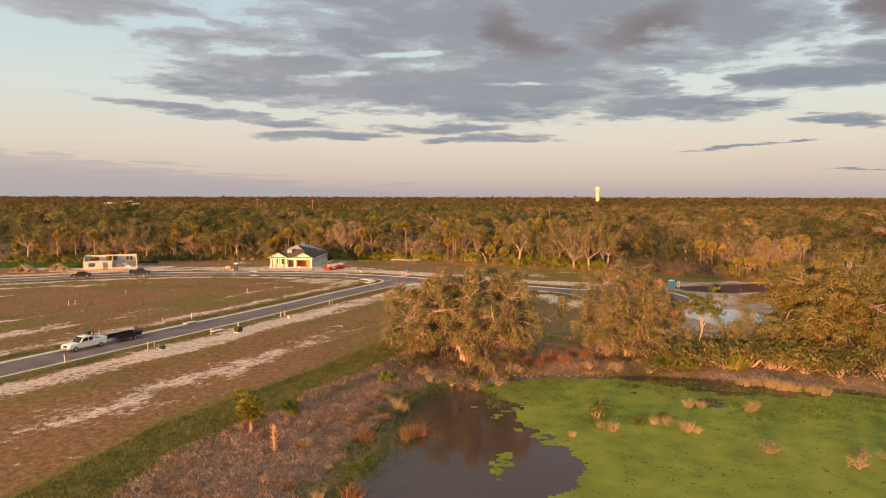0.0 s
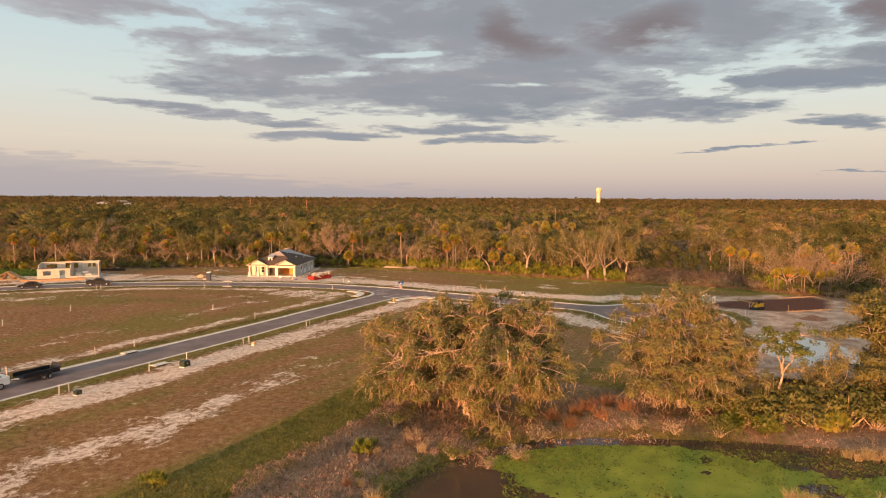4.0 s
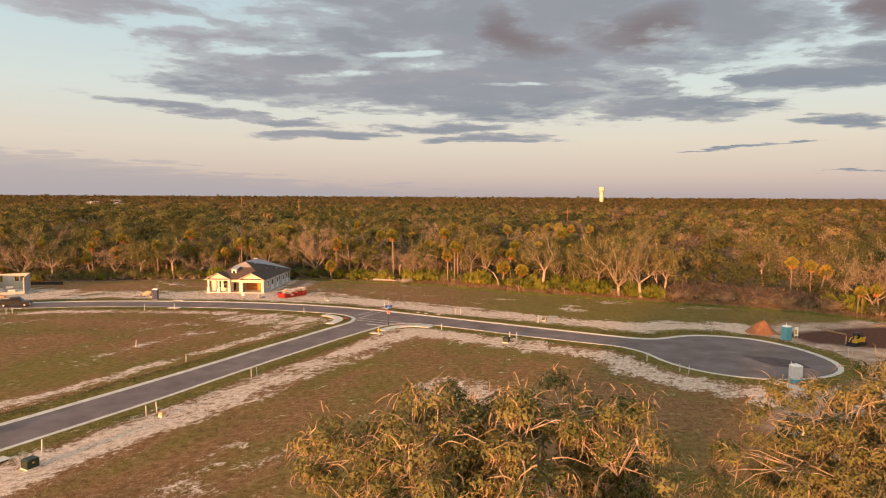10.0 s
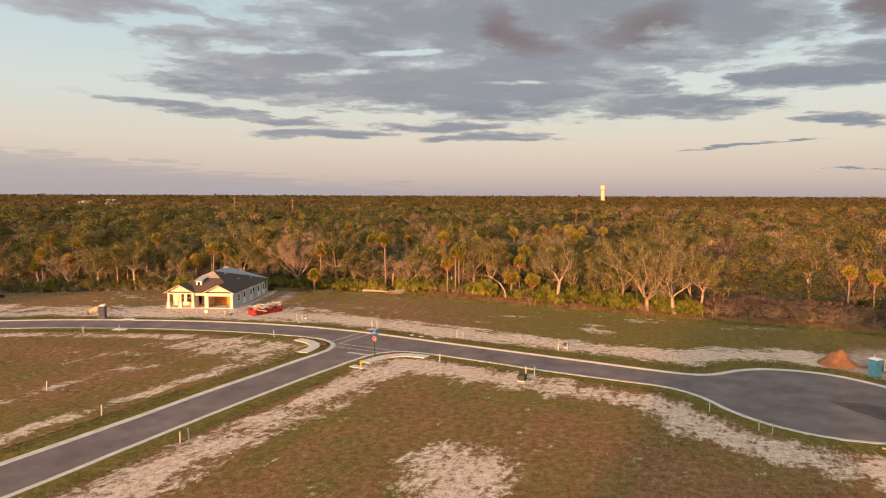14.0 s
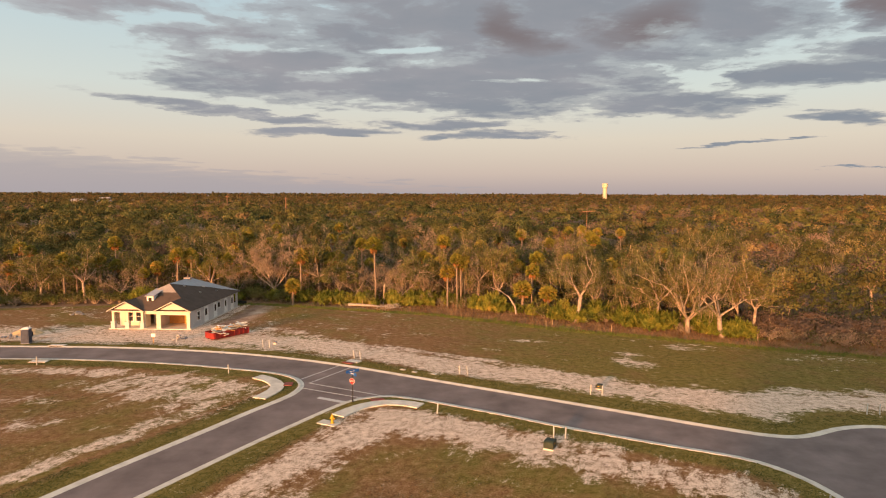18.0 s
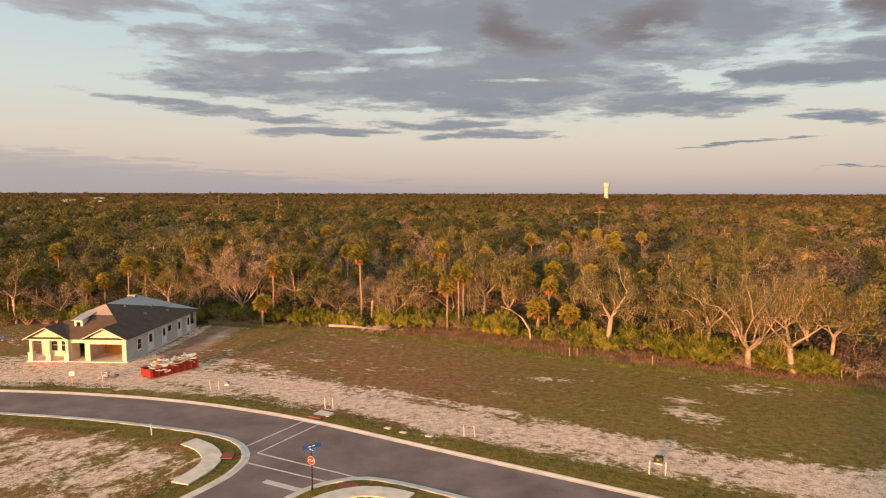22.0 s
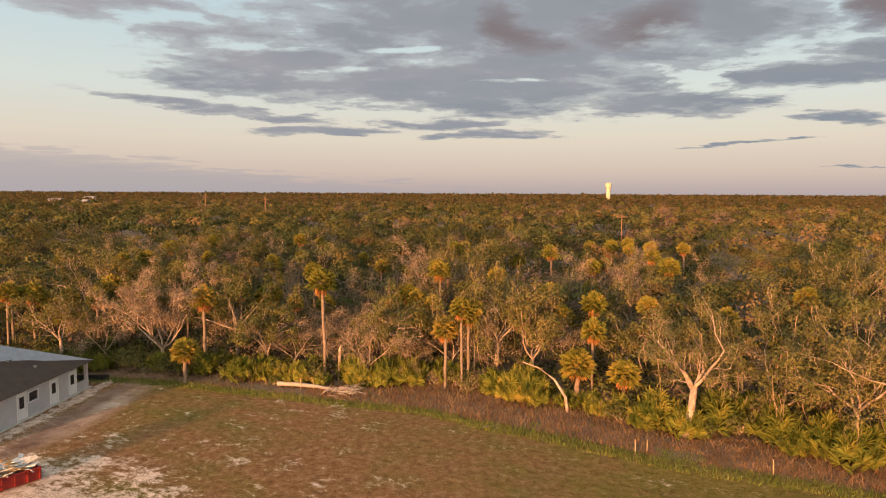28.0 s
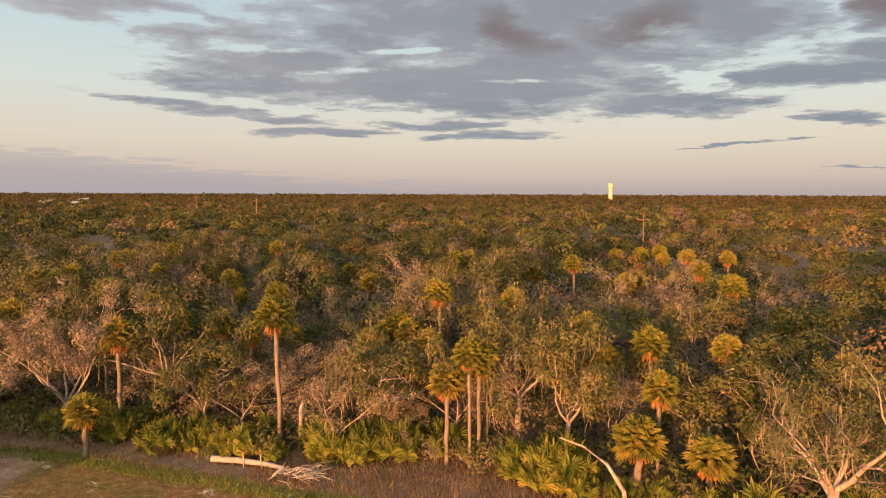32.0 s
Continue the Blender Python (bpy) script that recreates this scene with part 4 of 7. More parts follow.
def bush(seed, size=1.2, per=420, leaf=0.16, mat=None, label="", name="bush"):
    rng, rs = random.Random(seed), np.random.RandomState(seed)
    pts = [Vector((rng.gauss(0, 0.45), rng.gauss(0, 0.45), rng.uniform(0.2, 1.0))) * size for _ in range(14)]
    V, F = [], []
    for p in pts:
        tube(V, F, [(p.x * 0.1, p.y * 0.1, -0.1), tuple(p * 0.55 + Vector((0, 0, 0.05))), tuple(p)], [0.035 * size, 0.02 * size, 0.008], 4)
    t = thing(name, Matrix(), label, "bush")
    place("stem", mesh_of("stem", V, F, M_BARK), t)
    place("foliage", quads_mesh("foliage", leaf_tris(rs, pts, per // 14, 0.3 * size, leaf, 0.8), mat or M_WEED, 3), t)
    return t


def put(src, x, y, z=0.0, s=1.0, turn=0.0, label="", group=""):
    """A copy of a plant at a place, of its own size and turn."""
    c = copy_thing(src, Matrix())
    c.matrix_basis = Matrix.Translation((x, y, z)) @ Matrix.Rotation(turn, 4, "Z") @ Matrix.Diagonal((s, s, s, 1))
    if label:
        c["label"] = label
    if group:
        c["group"] = group
    return c


def drop_source(ob):
    for o in (*ob.children_recursive, ob):
        bpy.data.objects.remove(o)


OAKS = [oak(11, 10.8, 7.5, 54, 0.25, 0.58, 4, 0.30, 5, 3, 0.25, lean=0.1, label="moss-hung oak at the wood's edge", moss_len=1.8, ribbon_width=0.035),
        crown_oak(12, 9.6, 4.4, 1.6, 12, 7, 62, 0.27, 0.56, 2, 1.1, 0.24, 0.22, label="leafy olive oak at the wood's edge", ribbon_width=0.03),
        oak(13, 11.6, 7.0, 48, 0.25, 0.56, 3, 0.36, 5, 3, 0.25, lean=-0.15, label="tall oak with crooked pale limbs", moss_len=2.0, up=0.7, ribbon_width=0.035),
        oak(14, 8.4, 7.0, 52, 0.25, 0.55, 6, 0.24, 5, 3, 0.22, lean=0.2, leaf=M_MOSSY, label="low oak hung with tan moss", moss_len=1.6, ribbon_width=0.035)]
BARE = [oak(21, 9.5, 8, 22, 0.2, 0.5, 4, 0.20, 5, 3, 0.17, twigs=24, label="nearly bare tree of pinkish-brown twigs", leaf=M_TWIG),
        oak(22, 7.5, 6, 12, 0.2, 0.5, 2, 0.25, 4, 3, 0.13, twigs=22, label="leafless grey-brown tree of thin twigs", leaf=M_TWIG)]
PALMS = [palm(31, 8.5, label="cabbage palm with a ball of fan fronds"), palm(32, 6.5, 50, 0.92, 14, 0.6, label="leaning cabbage palm with dead fronds"),
         palm(33, 4.2, 56, 1.0, 10, 0, 0.22, label="short stout cabbage palm"), palm(34, 10.5, 50, 0.88, 16, -0.1, 0.15, label="tall slender cabbage palm")]
PALMETTOS = [palmetto(41, 34, 1.25, "yellow-green palmetto clump under the trees"), palmetto(42, 28, 1.0, "low palmetto clump in the undergrowth"), palmetto(43, 42, 1.5, "large green palmetto clump")]
BUSHES = [bush(51, 1.6, 760, 0.2, M_OAK, "dense dark green leafy bush"), bush(52, 1.3, 640, 0.15, M_TWIG, "clump of dry brown brush"), bush(53, 1.1, 600, 0.15, M_WEED, "low green weedy bush")]

rng = random.Random(77)
edge = [p for p in WOOD_EDGE if -135 < p[0] < 100]
taken = []


def free(x, y, gap):
    for a, b, g in taken:
        if (a - x) ** 2 + (b - y) ** 2 < (0.5 * (gap + g)) ** 2:
            return False
    taken.append((x, y, gap))
    return True


edge_x = np.array([p[0] for p in edge])
edge_y = np.array([p[1] for p in edge])


def edge_at(x):
    return float(np.interp(x, edge_x, edge_y))


# named trees along the wood's edge
put(PALMS[3], -13.0, 200.5, 0, 1.12, 0.4)
taken.append((-13, 200.5, 5))
for x, y, k, s in ((-27.9, 199.8, 2, 1.0), (-27.4, 204.3, 0, 1.08), (0.0, 198.4, 1, 1.05), (1.7, 197.6, 3, 0.88), (3.1, 199.7, 3, 0.85), (2.4, 198.6, 0, 1.02), (12.8, 193.2, 2, 1.15), (16.5, 203, 0, 1.05),
                   (16.8, 191.2, 2, 1.02), (-44.2, 213.0, 0, 0.85), (-47.6, 212.9, 0, 0.9), (-49.2, 215, 2, 1.3), (24, 206, 0, 0.85), (12, 205, 1, 1.1), (14.5, 194.5, 0, 0.9), (-56, 208, 1, 1.0), (-66, 206, 0, 0.95)):
    put(PALMS[k], x, y, 0, s, rng.uniform(0, 6.28), group="palms along the wood")
    taken.append((x, y, 2.2))
for x, y, k, s in ((-7.7, 206.5, 3, 1.05), (-20.0, 203.5, 1, 0.85), (5.5, 201.5, 2, 1.05), (9.0, 199, 0, 0.95), (29, 187, 3, 1.1), (24.5, 190, 0, 0.85)):
    put(OAKS[k], x, y, 0, s, rng.uniform(0, 6.28), group="oaks along the wood")
    taken.append((x, y, 5.0))
for n_, (x, y, h, r, nl, fk, ln, turn) in enumerate(((20.3, 185.0, 12.0, 6.0, 4, 0.36, 0.2, 0.3), (35.0, 177.2, 11.2, 9.5, 6, 0.20, -0.15, 1.0), (38.8, 174.4, 10.6, 6.0, 4, 0.28, 0.15, 2.6))):
    giant = oak(141 + n_, h, r, 40, 0.20, 0.52, 4, fk, nl, 3, 0.36, leaf=M_MOSSY, twigs=16, label="large crooked oak with pale limbs and long moss", lean=ln, moss_len=1.6, kids=3, up=0.7, ribbon_width=0.03)
    giant.matrix_basis = pose(x, y, 0, 0, 0, math.degrees(turn))
    taken.append((x, y, 5.0))
big_bare = oak(24, 11.0, 10, 66, 0.2, 0.55, 5, 0.2, 6, 3, 0.26, twigs=40, label="large pale tree with fine beige twigs and little leaf", leaf=M_TWIG)
big_bare.matrix_basis = pose(-33.0, 206.0, 0, 0, 0, 60)
put(BARE[1], -17.0, 203.5, 0, 0.9, 2.0)
taken += [(-33, 206, 6), (-17, 203.5, 4)]

for x, y, k, s in ((18.9, 188.2, 2, 1.25), (23.8, 187.0, 2, 1.35), (26.5, 188.2, 0, 1.35), (27.6, 184.4, 2, 1.25), (7.2, 194.8, 2, 1.3), (8.3, 193.0, 0, 1.2), (14.0, 191.8, 1, 1.2), (30.8, 182.6, 2, 1.2), (33.0, 180.2, 0, 1.3), (-22.0, 200.4, 2, 1.1),
                   (-19.6, 201.4, 0, 1.2), (-9.8, 200.6, 2, 1.2), (-6.0, 199.8, 0, 1.3), (-3.4, 199.6, 2, 1.2), (41.5, 175.6, 2, 1.1), (40.2, 173.6, 1, 1.2)):
    put(PALMETTOS[k], x, y, 0, s, rng.uniform(0, 6.28), "broad yellow-green palmetto mound before the trees", group="palmetto mounds along the wood")
for x, y, s in ((29.0, 262, 1.0), (31.5, 259, 0.95), (33.6, 263, 1.02), (36.0, 260, 0.96), (37.4, 265, 1.04), (40.5, 261, 1.0), (42.2, 266, 0.95), (46.5, 258, 1.0)):
    put(PALMS[3], x, y, 0, s, rng.uniform(0, 6.28), group="palms inside the wood")
put(BARE[1], -3.6, 201.5, 0, 0.62, 0.5)
for x, y, k, s in ((74.4, 158.5, 0, 1.12), (78.6, 156.0, 0, 1.1), (83.0, 151.5, 0, 1.08)):
    put(BARE[k], x, y, 0, s, rng.uniform(0, 6.28), group="oaks along the wood")
    taken.append((x, y, 4.0))
for x, y, k, s in ((70.8, 157.0, 1, 0.72), (71.9, 157.4, 0, 0.56), (74.3, 156.6, 1, 0.75), (75.9, 155.4, 0, 0.58), (75.4, 153.4, 0, 0.56), (77.4, 151.6, 1, 0.72), (79.0, 150.0, 0, 0.6)):
    put(PALMS[k], x, y, 0, s, rng.uniform(0, 6.28), group="palms along the wood")
    taken.append((x, y, 2.0))
for nm, lab, pts, rad in (("leaning_snag", "pale barkless trunk leaning out of the undergrowth", [(11.5, 191.0, -0.2), (11.3, 191.1, 1.4), (10.3, 191.6, 3.0), (8.9, 192.1, 3.9), (7.4, 192.5, 4.4)], [0.17, 0.14, 0.12, 0.09, 0.04]),
                          ("tree_stub", "broken reddish tree stub among palmettos", [(-11.6, 201.2, -0.2), (-11.55, 201.2, 1.8), (-11.5, 201.25, 3.4), (-11.35, 201.3, 3.9)], [0.2, 0.17, 0.16, 0.05])):
    V, F = [], []
    tube(V, F, pts, rad, 8)
    tagged(new(nm, mesh_of(nm, V, F, M_BARK, True)), lab, "dead tree")

# the rest of the edge, three rows deep
kinds = [(OAKS[0], 5.2), (OAKS[1], 4.8), (OAKS[2], 4.8), (OAKS[3], 5.0), (BARE[0], 5.0), (BARE[1], 4.2), (PALMS[0], 2.6), (PALMS[1], 2.4), (PALMS[3], 2.6), (PALMS[2], 2.6)]
made = 0
for _ in range(4000):
    x = rng.uniform(-132, 98)
    back = rng.uniform(1.0, 17)
    y = edge_at(x) + back
    k = rng.choices(range(10), (10, 10, 10, 8, 5, 4, 9, 5, 5, 3))[0]
    if -26 < x < -2 and 5 < back < 40 and k < 5:
        continue
    if 44 < x < 69 and back < 19:
        continue
    if (-30 < x < 42 or x > 66) and (k > 5 or x > 66) and back < 11:
        continue
    src, gap = kinds[k]
    if not free(x, y, gap):
        continue
    put(src, x, y, 0, rng.uniform(0.78, 1.12), rng.uniform(0, 6.28), group="palms along the wood" if k > 5 else "oaks along the wood")
    made += 1
    if made > 250:
        break
low = []
for _ in range(2500):
    x = rng.uniform(-132, 98)
    back = abs(rng.gauss(0.5, 2.4)) - 0.5
    y = edge_at(x) + back
    if any((a - x) ** 2 + (b_ - y) ** 2 < 1.3 for a, b_ in low):
        continue
    low.append((x, y))
    src = rng.choices(PALMETTOS + BUSHES, (7, 6, 6, 3, 3, 2))[0]
    if 43 < x < 69 or (x > 69 and rng.random() < 0.6):
        src = BUSHES[1]
    elif x < -30 and rng.random() < 0.7:
        src = BUSHES[0]
    put(src, x, y, 0, rng.uniform(0.75, 1.3), rng.uniform(0, 6.28), group="undergrowth along the wood")
    if len(low) > 240:
        break

# thicket under and behind the edge trees; its dark leaf colour also deepens their shade
rs = np.random.RandomState(88)
tx = rs.uniform(-135, 100, 5200)
tb = rs.uniform(0.8, 30, 5200)
ty = np.interp(tx, edge_x, edge_y) + tb
tz = rs.uniform(0.2, 1.0, 5200) * np.clip(1.5 + tb * 0.25, 1.5, 5.5) * np.where((tx > 43) & (tx < 70) & (tb < 20), 0.3, 1)
for name, mat, lo, hi, label in (("thicket", M_DARKLEAF, 0, 3000, "green thicket under the trees, leaf colour darkened for shade"), ("brush", M_FARTWIG, 3000, 3900, "dry brown brush under the trees"), ("undergrowth", M_OLIVE, 3900, 5200, "leafy undergrowth along the wood")):
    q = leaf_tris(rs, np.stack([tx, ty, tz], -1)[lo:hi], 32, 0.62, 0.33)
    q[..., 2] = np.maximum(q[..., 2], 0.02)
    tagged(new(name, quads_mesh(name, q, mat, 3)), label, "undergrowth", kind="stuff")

bx_ = rs.uniform(43, 70, 700)
by_ = np.interp(bx_, edge_x, edge_y) + rs.uniform(0.5, 14, 700)
q = leaf_tris(rs, np.stack([bx_, by_, rs.uniform(0.2, 2.0, 700)], -1), 40, 0.5, 0.26)
tagged(new("pink_brush", quads_mesh("pink_brush", q, M_FARTWIG, 3)), "low pinkish-brown dry brush before the wood", "undergrowth", kind="stuff")
bx_, by_ = rs.uniform(-27, 1, 900), rs.uniform(204, 250, 900)
q = leaf_tris(rs, np.stack([bx_, by_, rs.uniform(0.4, 3.4, 900)], -1), 46, 0.6, 0.26)
tagged(new("brown_brush", quads_mesh("brown_brush", q, M_FARTWIG, 3)), "low bare brown brush in a gap of the wood", "undergrowth", kind="stuff")

# deeper fill: naturally dark leaves, their colour also standing for shade between the trunks
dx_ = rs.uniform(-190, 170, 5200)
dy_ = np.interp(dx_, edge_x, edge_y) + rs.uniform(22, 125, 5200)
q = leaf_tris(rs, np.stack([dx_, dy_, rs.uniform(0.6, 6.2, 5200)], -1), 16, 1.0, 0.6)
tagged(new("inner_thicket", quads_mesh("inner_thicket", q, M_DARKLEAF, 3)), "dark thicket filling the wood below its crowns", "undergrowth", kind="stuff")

# woods behind, down to the horizon
full_x, full_y = np.array([p[0] for p in WOOD_EDGE]), np.array([p[1] for p in WOOD_EDGE])


def woods(name, seed, n, span, deep0, deep1, high, crown, per, size, mats, lumps=6, vary=1.0):
    """Crowns of leaf clumps over a stretch of wood, each tree with a tone of its own, one mesh a leaf colour."""
    rs = np.random.RandomState(seed)
    x = rs.uniform(-span, span, n * 3)
    y = np.interp(x, full_x, full_y) + rs.uniform(deep0, deep1, n * 3)
    keep = np.abs(x) < (y - 40) * 0.80 + 40
    keep &= ~((x > 43) & (x < 70) & (y - np.interp(x, full_x, full_y) < 15))
    x, y = x[keep][:n], y[keep][:n]
    low_ = (x > -27) & (x < -2) & (y < 232) & (y > 205)
    m = len(x)
    h = high * (1 + 0.17 * rs.normal(0, 1, m).clip(-2, 1.8) + 0.26 * fbm(x, y, 45, seed) + 0.12 * fbm(x, y, 160, 7)) * np.where(low_, 0.45, 1)
    R = np.minimum(crown * rs.uniform(0.6, 1.45, m), h * 0.55)
    lump = rs.normal(0, 1, (m, lumps, 3))
    lump[..., 2] = np.abs(lump[..., 2]) * 0.9 - 0.15
    lump /= np.linalg.norm(lump, axis=2)[..., None]
    c = np.stack([x, y, h - R * 0.8], -1)[:, None, :] + lump * (R[:, None] * rs.uniform(0.35, 0.8, (m, lumps)))[..., None] * np.array([1, 1, 0.9])
    # tan and bare crowns gather to the east, dark green ones in the near west
    warm = np.clip(0.45 + x / 320 + 0.9 * fbm(x, y, 60, 9), 0, 1)
    w = np.array([[p * (0.45 + 1.1 * warm_k if mat in (M_TAN, M_FARTWIG) else 1.5 - 1.0 * warm_k if mat == M_DARKLEAF else 1.0) for mat, p, _ in mats] for warm_k in warm])
    pick = (rs.rand(m, 1) > np.cumsum(w / w.sum(1)[:, None], 1)).sum(1).clip(0, len(mats) - 1)
    tone = np.stack([(0.30 * rs.normal(0, 1, m) + 0.12 * fbm(x, y, 70, 5)).clip(-0.55, 0.75) * vary, 0.012 * rs.normal(0, 1, m).clip(-2, 1.5) * vary, np.zeros(m)], -1)
    k_ = per // lumps
    for k, (mat, _, label) in enumerate(mats):
        w = pick == k
        if not w.any():
            continue
        cc = np.repeat(c[w].reshape(-1, 3), k_, axis=0)
        rr = np.repeat(R[w], lumps * k_)
        mid = np.repeat(np.stack([x[w], y[w], h[w] - R[w]], -1), lumps * k_, axis=0)
        ball = rs.normal(0, 1, cc.shape)
        ball[:, 2] = np.abs(ball[:, 2]) * 0.9 - 0.35 * rs.rand(len(ball))
        ball /= np.linalg.norm(ball, axis=1)[:, None]
        pos = cc + ball * (0.42 * rr * rs.uniform(0.35, 1, len(rr)) ** 0.4)[:, None] * np.array([1, 1, 0.75])
        nn = pos - mid
        nn = 0.55 * nn / np.linalg.norm(nn, axis=1)[:, None] + 0.75 * ball + rs.normal(0, 0.2, cc.shape)
        nn /= np.linalg.norm(nn, axis=1)[:, None]
        u = rs.normal(0, 1, cc.shape)
        u -= nn * (u * nn).sum(1)[:, None]
        u /= np.linalg.norm(u, axis=1)[:, None]
        v = np.cross(nn, u)
        sz = size * rs.uniform(0.6, 1.35, (len(pos), 1))
        q = np.stack([pos - u * sz * 0.5 + v * sz * 0.3, pos - v * sz * 0.5, pos + u * sz * 0.6 + v * sz * 0.15], 1)
        me = quads_mesh(name, q, mat, 3)
        soft = (pos - mid) / rr[:, None] + 0.45 * ball
        soft[:, 2] = 0.35 * soft[:, 2] + 0.12
        soft = soft / np.linalg.norm(soft, axis=1)[:, None] + rs.normal(0, 0.22, soft.shape)
        soft /= np.linalg.norm(soft, axis=1)[:, None]
        me.normals_split_custom_set(np.repeat(soft, 3, axis=0).astype(np.float32))
        ta = me.attributes.new("tint", "FLOAT_VECTOR", "FACE")
        ta.data.foreach_set("vector", np.repeat(tone[w], lumps * k_, axis=0).astype(np.float32).ravel())
        tagged(new(name, me), label, "woods", kind="stuff")


MIX = [(M_OLIVE, 0.36, "dense olive and brown treetops"), (M_OAK, 0.20, "leafy green treetops"), (M_FARTWIG, 0.09, "bare brown treetops"), (M_DARKLEAF, 0.23, "dark green treetops"), (M_TAN, 0.12, "tan-brown treetops")]
rng = random.Random(123)
for k in range(52):
    x = rng.uniform(-70, 44)
    put(rng.choice((PALMS[0], PALMS[3], PALMS[3], PALMS[1])), x, edge_at(x) + rng.uniform(19, 75), 0, rng.uniform(0.85, 1.08), rng.uniform(0, 6.28), group="palms inside the wood")
for k in range(46):
    x = rng.uniform(-60, 90)
    put(rng.choice((BARE[0], BARE[0], OAKS[2])), x, edge_at(x) + rng.uniform(19, 70), 0, rng.uniform(0.95, 1.2), rng.uniform(0, 6.28), group="trees inside the wood")
FAR = [(M_FARLEAF, 0.50, "far olive treetops"), (M_FARBROWN, 0.28, "far brown treetops"), (M_FARDARK, 0.22, "far dark green treetops")]
woods("woods_near", 61, 900, 170, 14, 130, 10.2, 4.2, 594, 0.32, MIX, 11, 0.9)
woods("woods_middle", 62, 3900, 620, 120, 560, 10.2, 5.2, 144, 0.8, MIX, 8, 0.65)
woods("woods_far", 63, 10000, 1900, 540, 1900, 10.5, 8.0, 24, 2.2, FAR, 6, 0.5)
woods("woods_distant", 64, 8000, 4200, 1850, 4450, 16.5, 16, 12, 6.0, FAR, 4, 0.3)

# trees beside the pond
oak_a = crown_oak(101, 11.3, 8.4, 0.6, 36, 15, 140, 0.20, 0.46, 12, 0.9, 0.16, 0.27, 0.0, leaf=M_MOSSY, label="broad live oak hung with tan moss beside the pond", stems=3, dense=True, spray=1.35, ribbon_width=0.034)
oak_a.matrix_basis = pose(2.1, 75.0, -0.1, 0, 0, 165)
oak_b = crown_oak(102, 10.6, 6.9, 0.6, 28, 14, 120, 0.19, 0.42, 11, 1.1, 0.18, 0.27, 0.0, leaf=M_MOSSY, label="sparse live oak draped in pale moss beside the pond", stems=3, twigs=3, dense=True, spray=1.35, ribbon_width=0.034)
oak_b.matrix_basis = pose(22.6, 77.6, -0.1, 0, 0, 100)
oak_d = crown_oak(104, 9.2, 3.0, 3.6, 9, 6, 56, 0.2, 0.30, 0, 0.7, 0.42, 0.14, 0.1, leaf=M_WEED, label="spindly tree with sparse green leaf tips by the pond")
oak_d.matrix_basis = pose(30.6, 75.2, -0.1, 0, 0, 10)
oak_c = crown_oak(103, 12.2, 8.4, 0.8, 38, 14, 120, 0.26, 0.60, 3, 1.0, 0.2, 0.42, label="large leafy oak on the pond bank", dense=True, spray=0.9, ribbon_width=0.022)
oak_c.matrix_basis = pose(47.0, 77.0, -0.1, 0, 0, 10)

# plants round the pond
def near_bank(x, y):
    d, sd = line_dist(np.array([x]), np.array([y]), BANK)
    return float(d[0] * -sd[0])


def tuft(seed, high, spread, n, mat, label, name="grass_tuft", width=0.03):
    rs = np.random.RandomState(seed)
    r, a = np.abs(rs.normal(0, spread, n)), rs.uniform(0, 6.28, n)
    return tagged(place(name, quads_mesh(name, blades(rs, r * np.cos(a), r * np.sin(a), -0.05, high, width, 0.5), mat, 3)), label, "grass")


M_STRAW = leafy("straw", [(0.29, 0.225, 0.12), (0.44, 0.355, 0.21)], 1.0, 0.5, 0.4, 0.25)
M_RUST = leafy("rust_grass", [(0.19, 0.105, 0.055), (0.30, 0.175, 0.095)], 0.8, 0.5, 0.4, 0.25)
TUFTS = [tuft(71, 0.9, 0.22, 160, M_STRAW, "straw-coloured grass tuft standing in the pond"), tuft(72, 0.85, 0.3, 220, M_RUST, "rusty dry grass tuft on the bank"), tuft(73, 0.7, 0.35, 200, M_WEED, "green grass tuft on the wet bank")]
for x, y, k, sc in ((23.4, 59.0, 0, 1.0), (24.4, 58.6, 0, 0.9), (14.4, 52.3, 0, 1.0), (13.6, 53.2, 0, 0.8), (20.8, 52.4, 0, 1.1), (21.6, 52.0, 0, 0.8), (29.2, 58.1, 0, 1.1), (28.6, 57.6, 0, 0.8), (18.6, 54.2, 0, 0.8), (19.7, 54.0, 0, 0.9), (10.7, 51.0, 0, 0.6),
                    (17.0, 54.2, 2, 1.0), (19.9, 55.9, 2, 1.0), (-7.1, 55.4, 1, 0.9), (-7.1, 49.1, 1, 1.1), (-6.3, 49.5, 1, 0.9), (-11.2, 47.5, 0, 1.0), (-3.2, 50.2, 1, 1.1), (-2.2, 51.0, 1, 1.0), (-6.2, 39.4, 1, 1.1), (-4.7, 57.9, 0, 1.1), (-4.0, 57.2, 0, 0.9),
                    (12.0, 75.2, 1, 1.2), (13.4, 76.6, 1, 1.3), (15.5, 78.0, 1, 1.2), (17.0, 76.8, 1, 1.2), (11.0, 72.5, 1, 1.0), (14.2, 74.5, 1, 1.1), (9.8, 74.0, 1, 1.0)):
    inp = y < 60 and x > 8
    put(TUFTS[k], x, y, -0.42 if inp else -0.3 if y < 60 else 0, sc, rng.uniform(0, 6.28), group="grass tufts round the pond")
made = 0
while made < 60:
    x, y = rng.uniform(-34, 0), rng.uniform(20, 70)
    db_ = near_bank(x, y)
    if db_ < 5.5 or inside(np.array([x]), np.array([y]), POND)[0]:
        continue
    put(TUFTS[rng.choice((1, 1, 0, 2))], x, y, -0.1, rng.uniform(0.35, 0.8), rng.uniform(0, 6.28), group="grass tufts on the bank")
    made += 1
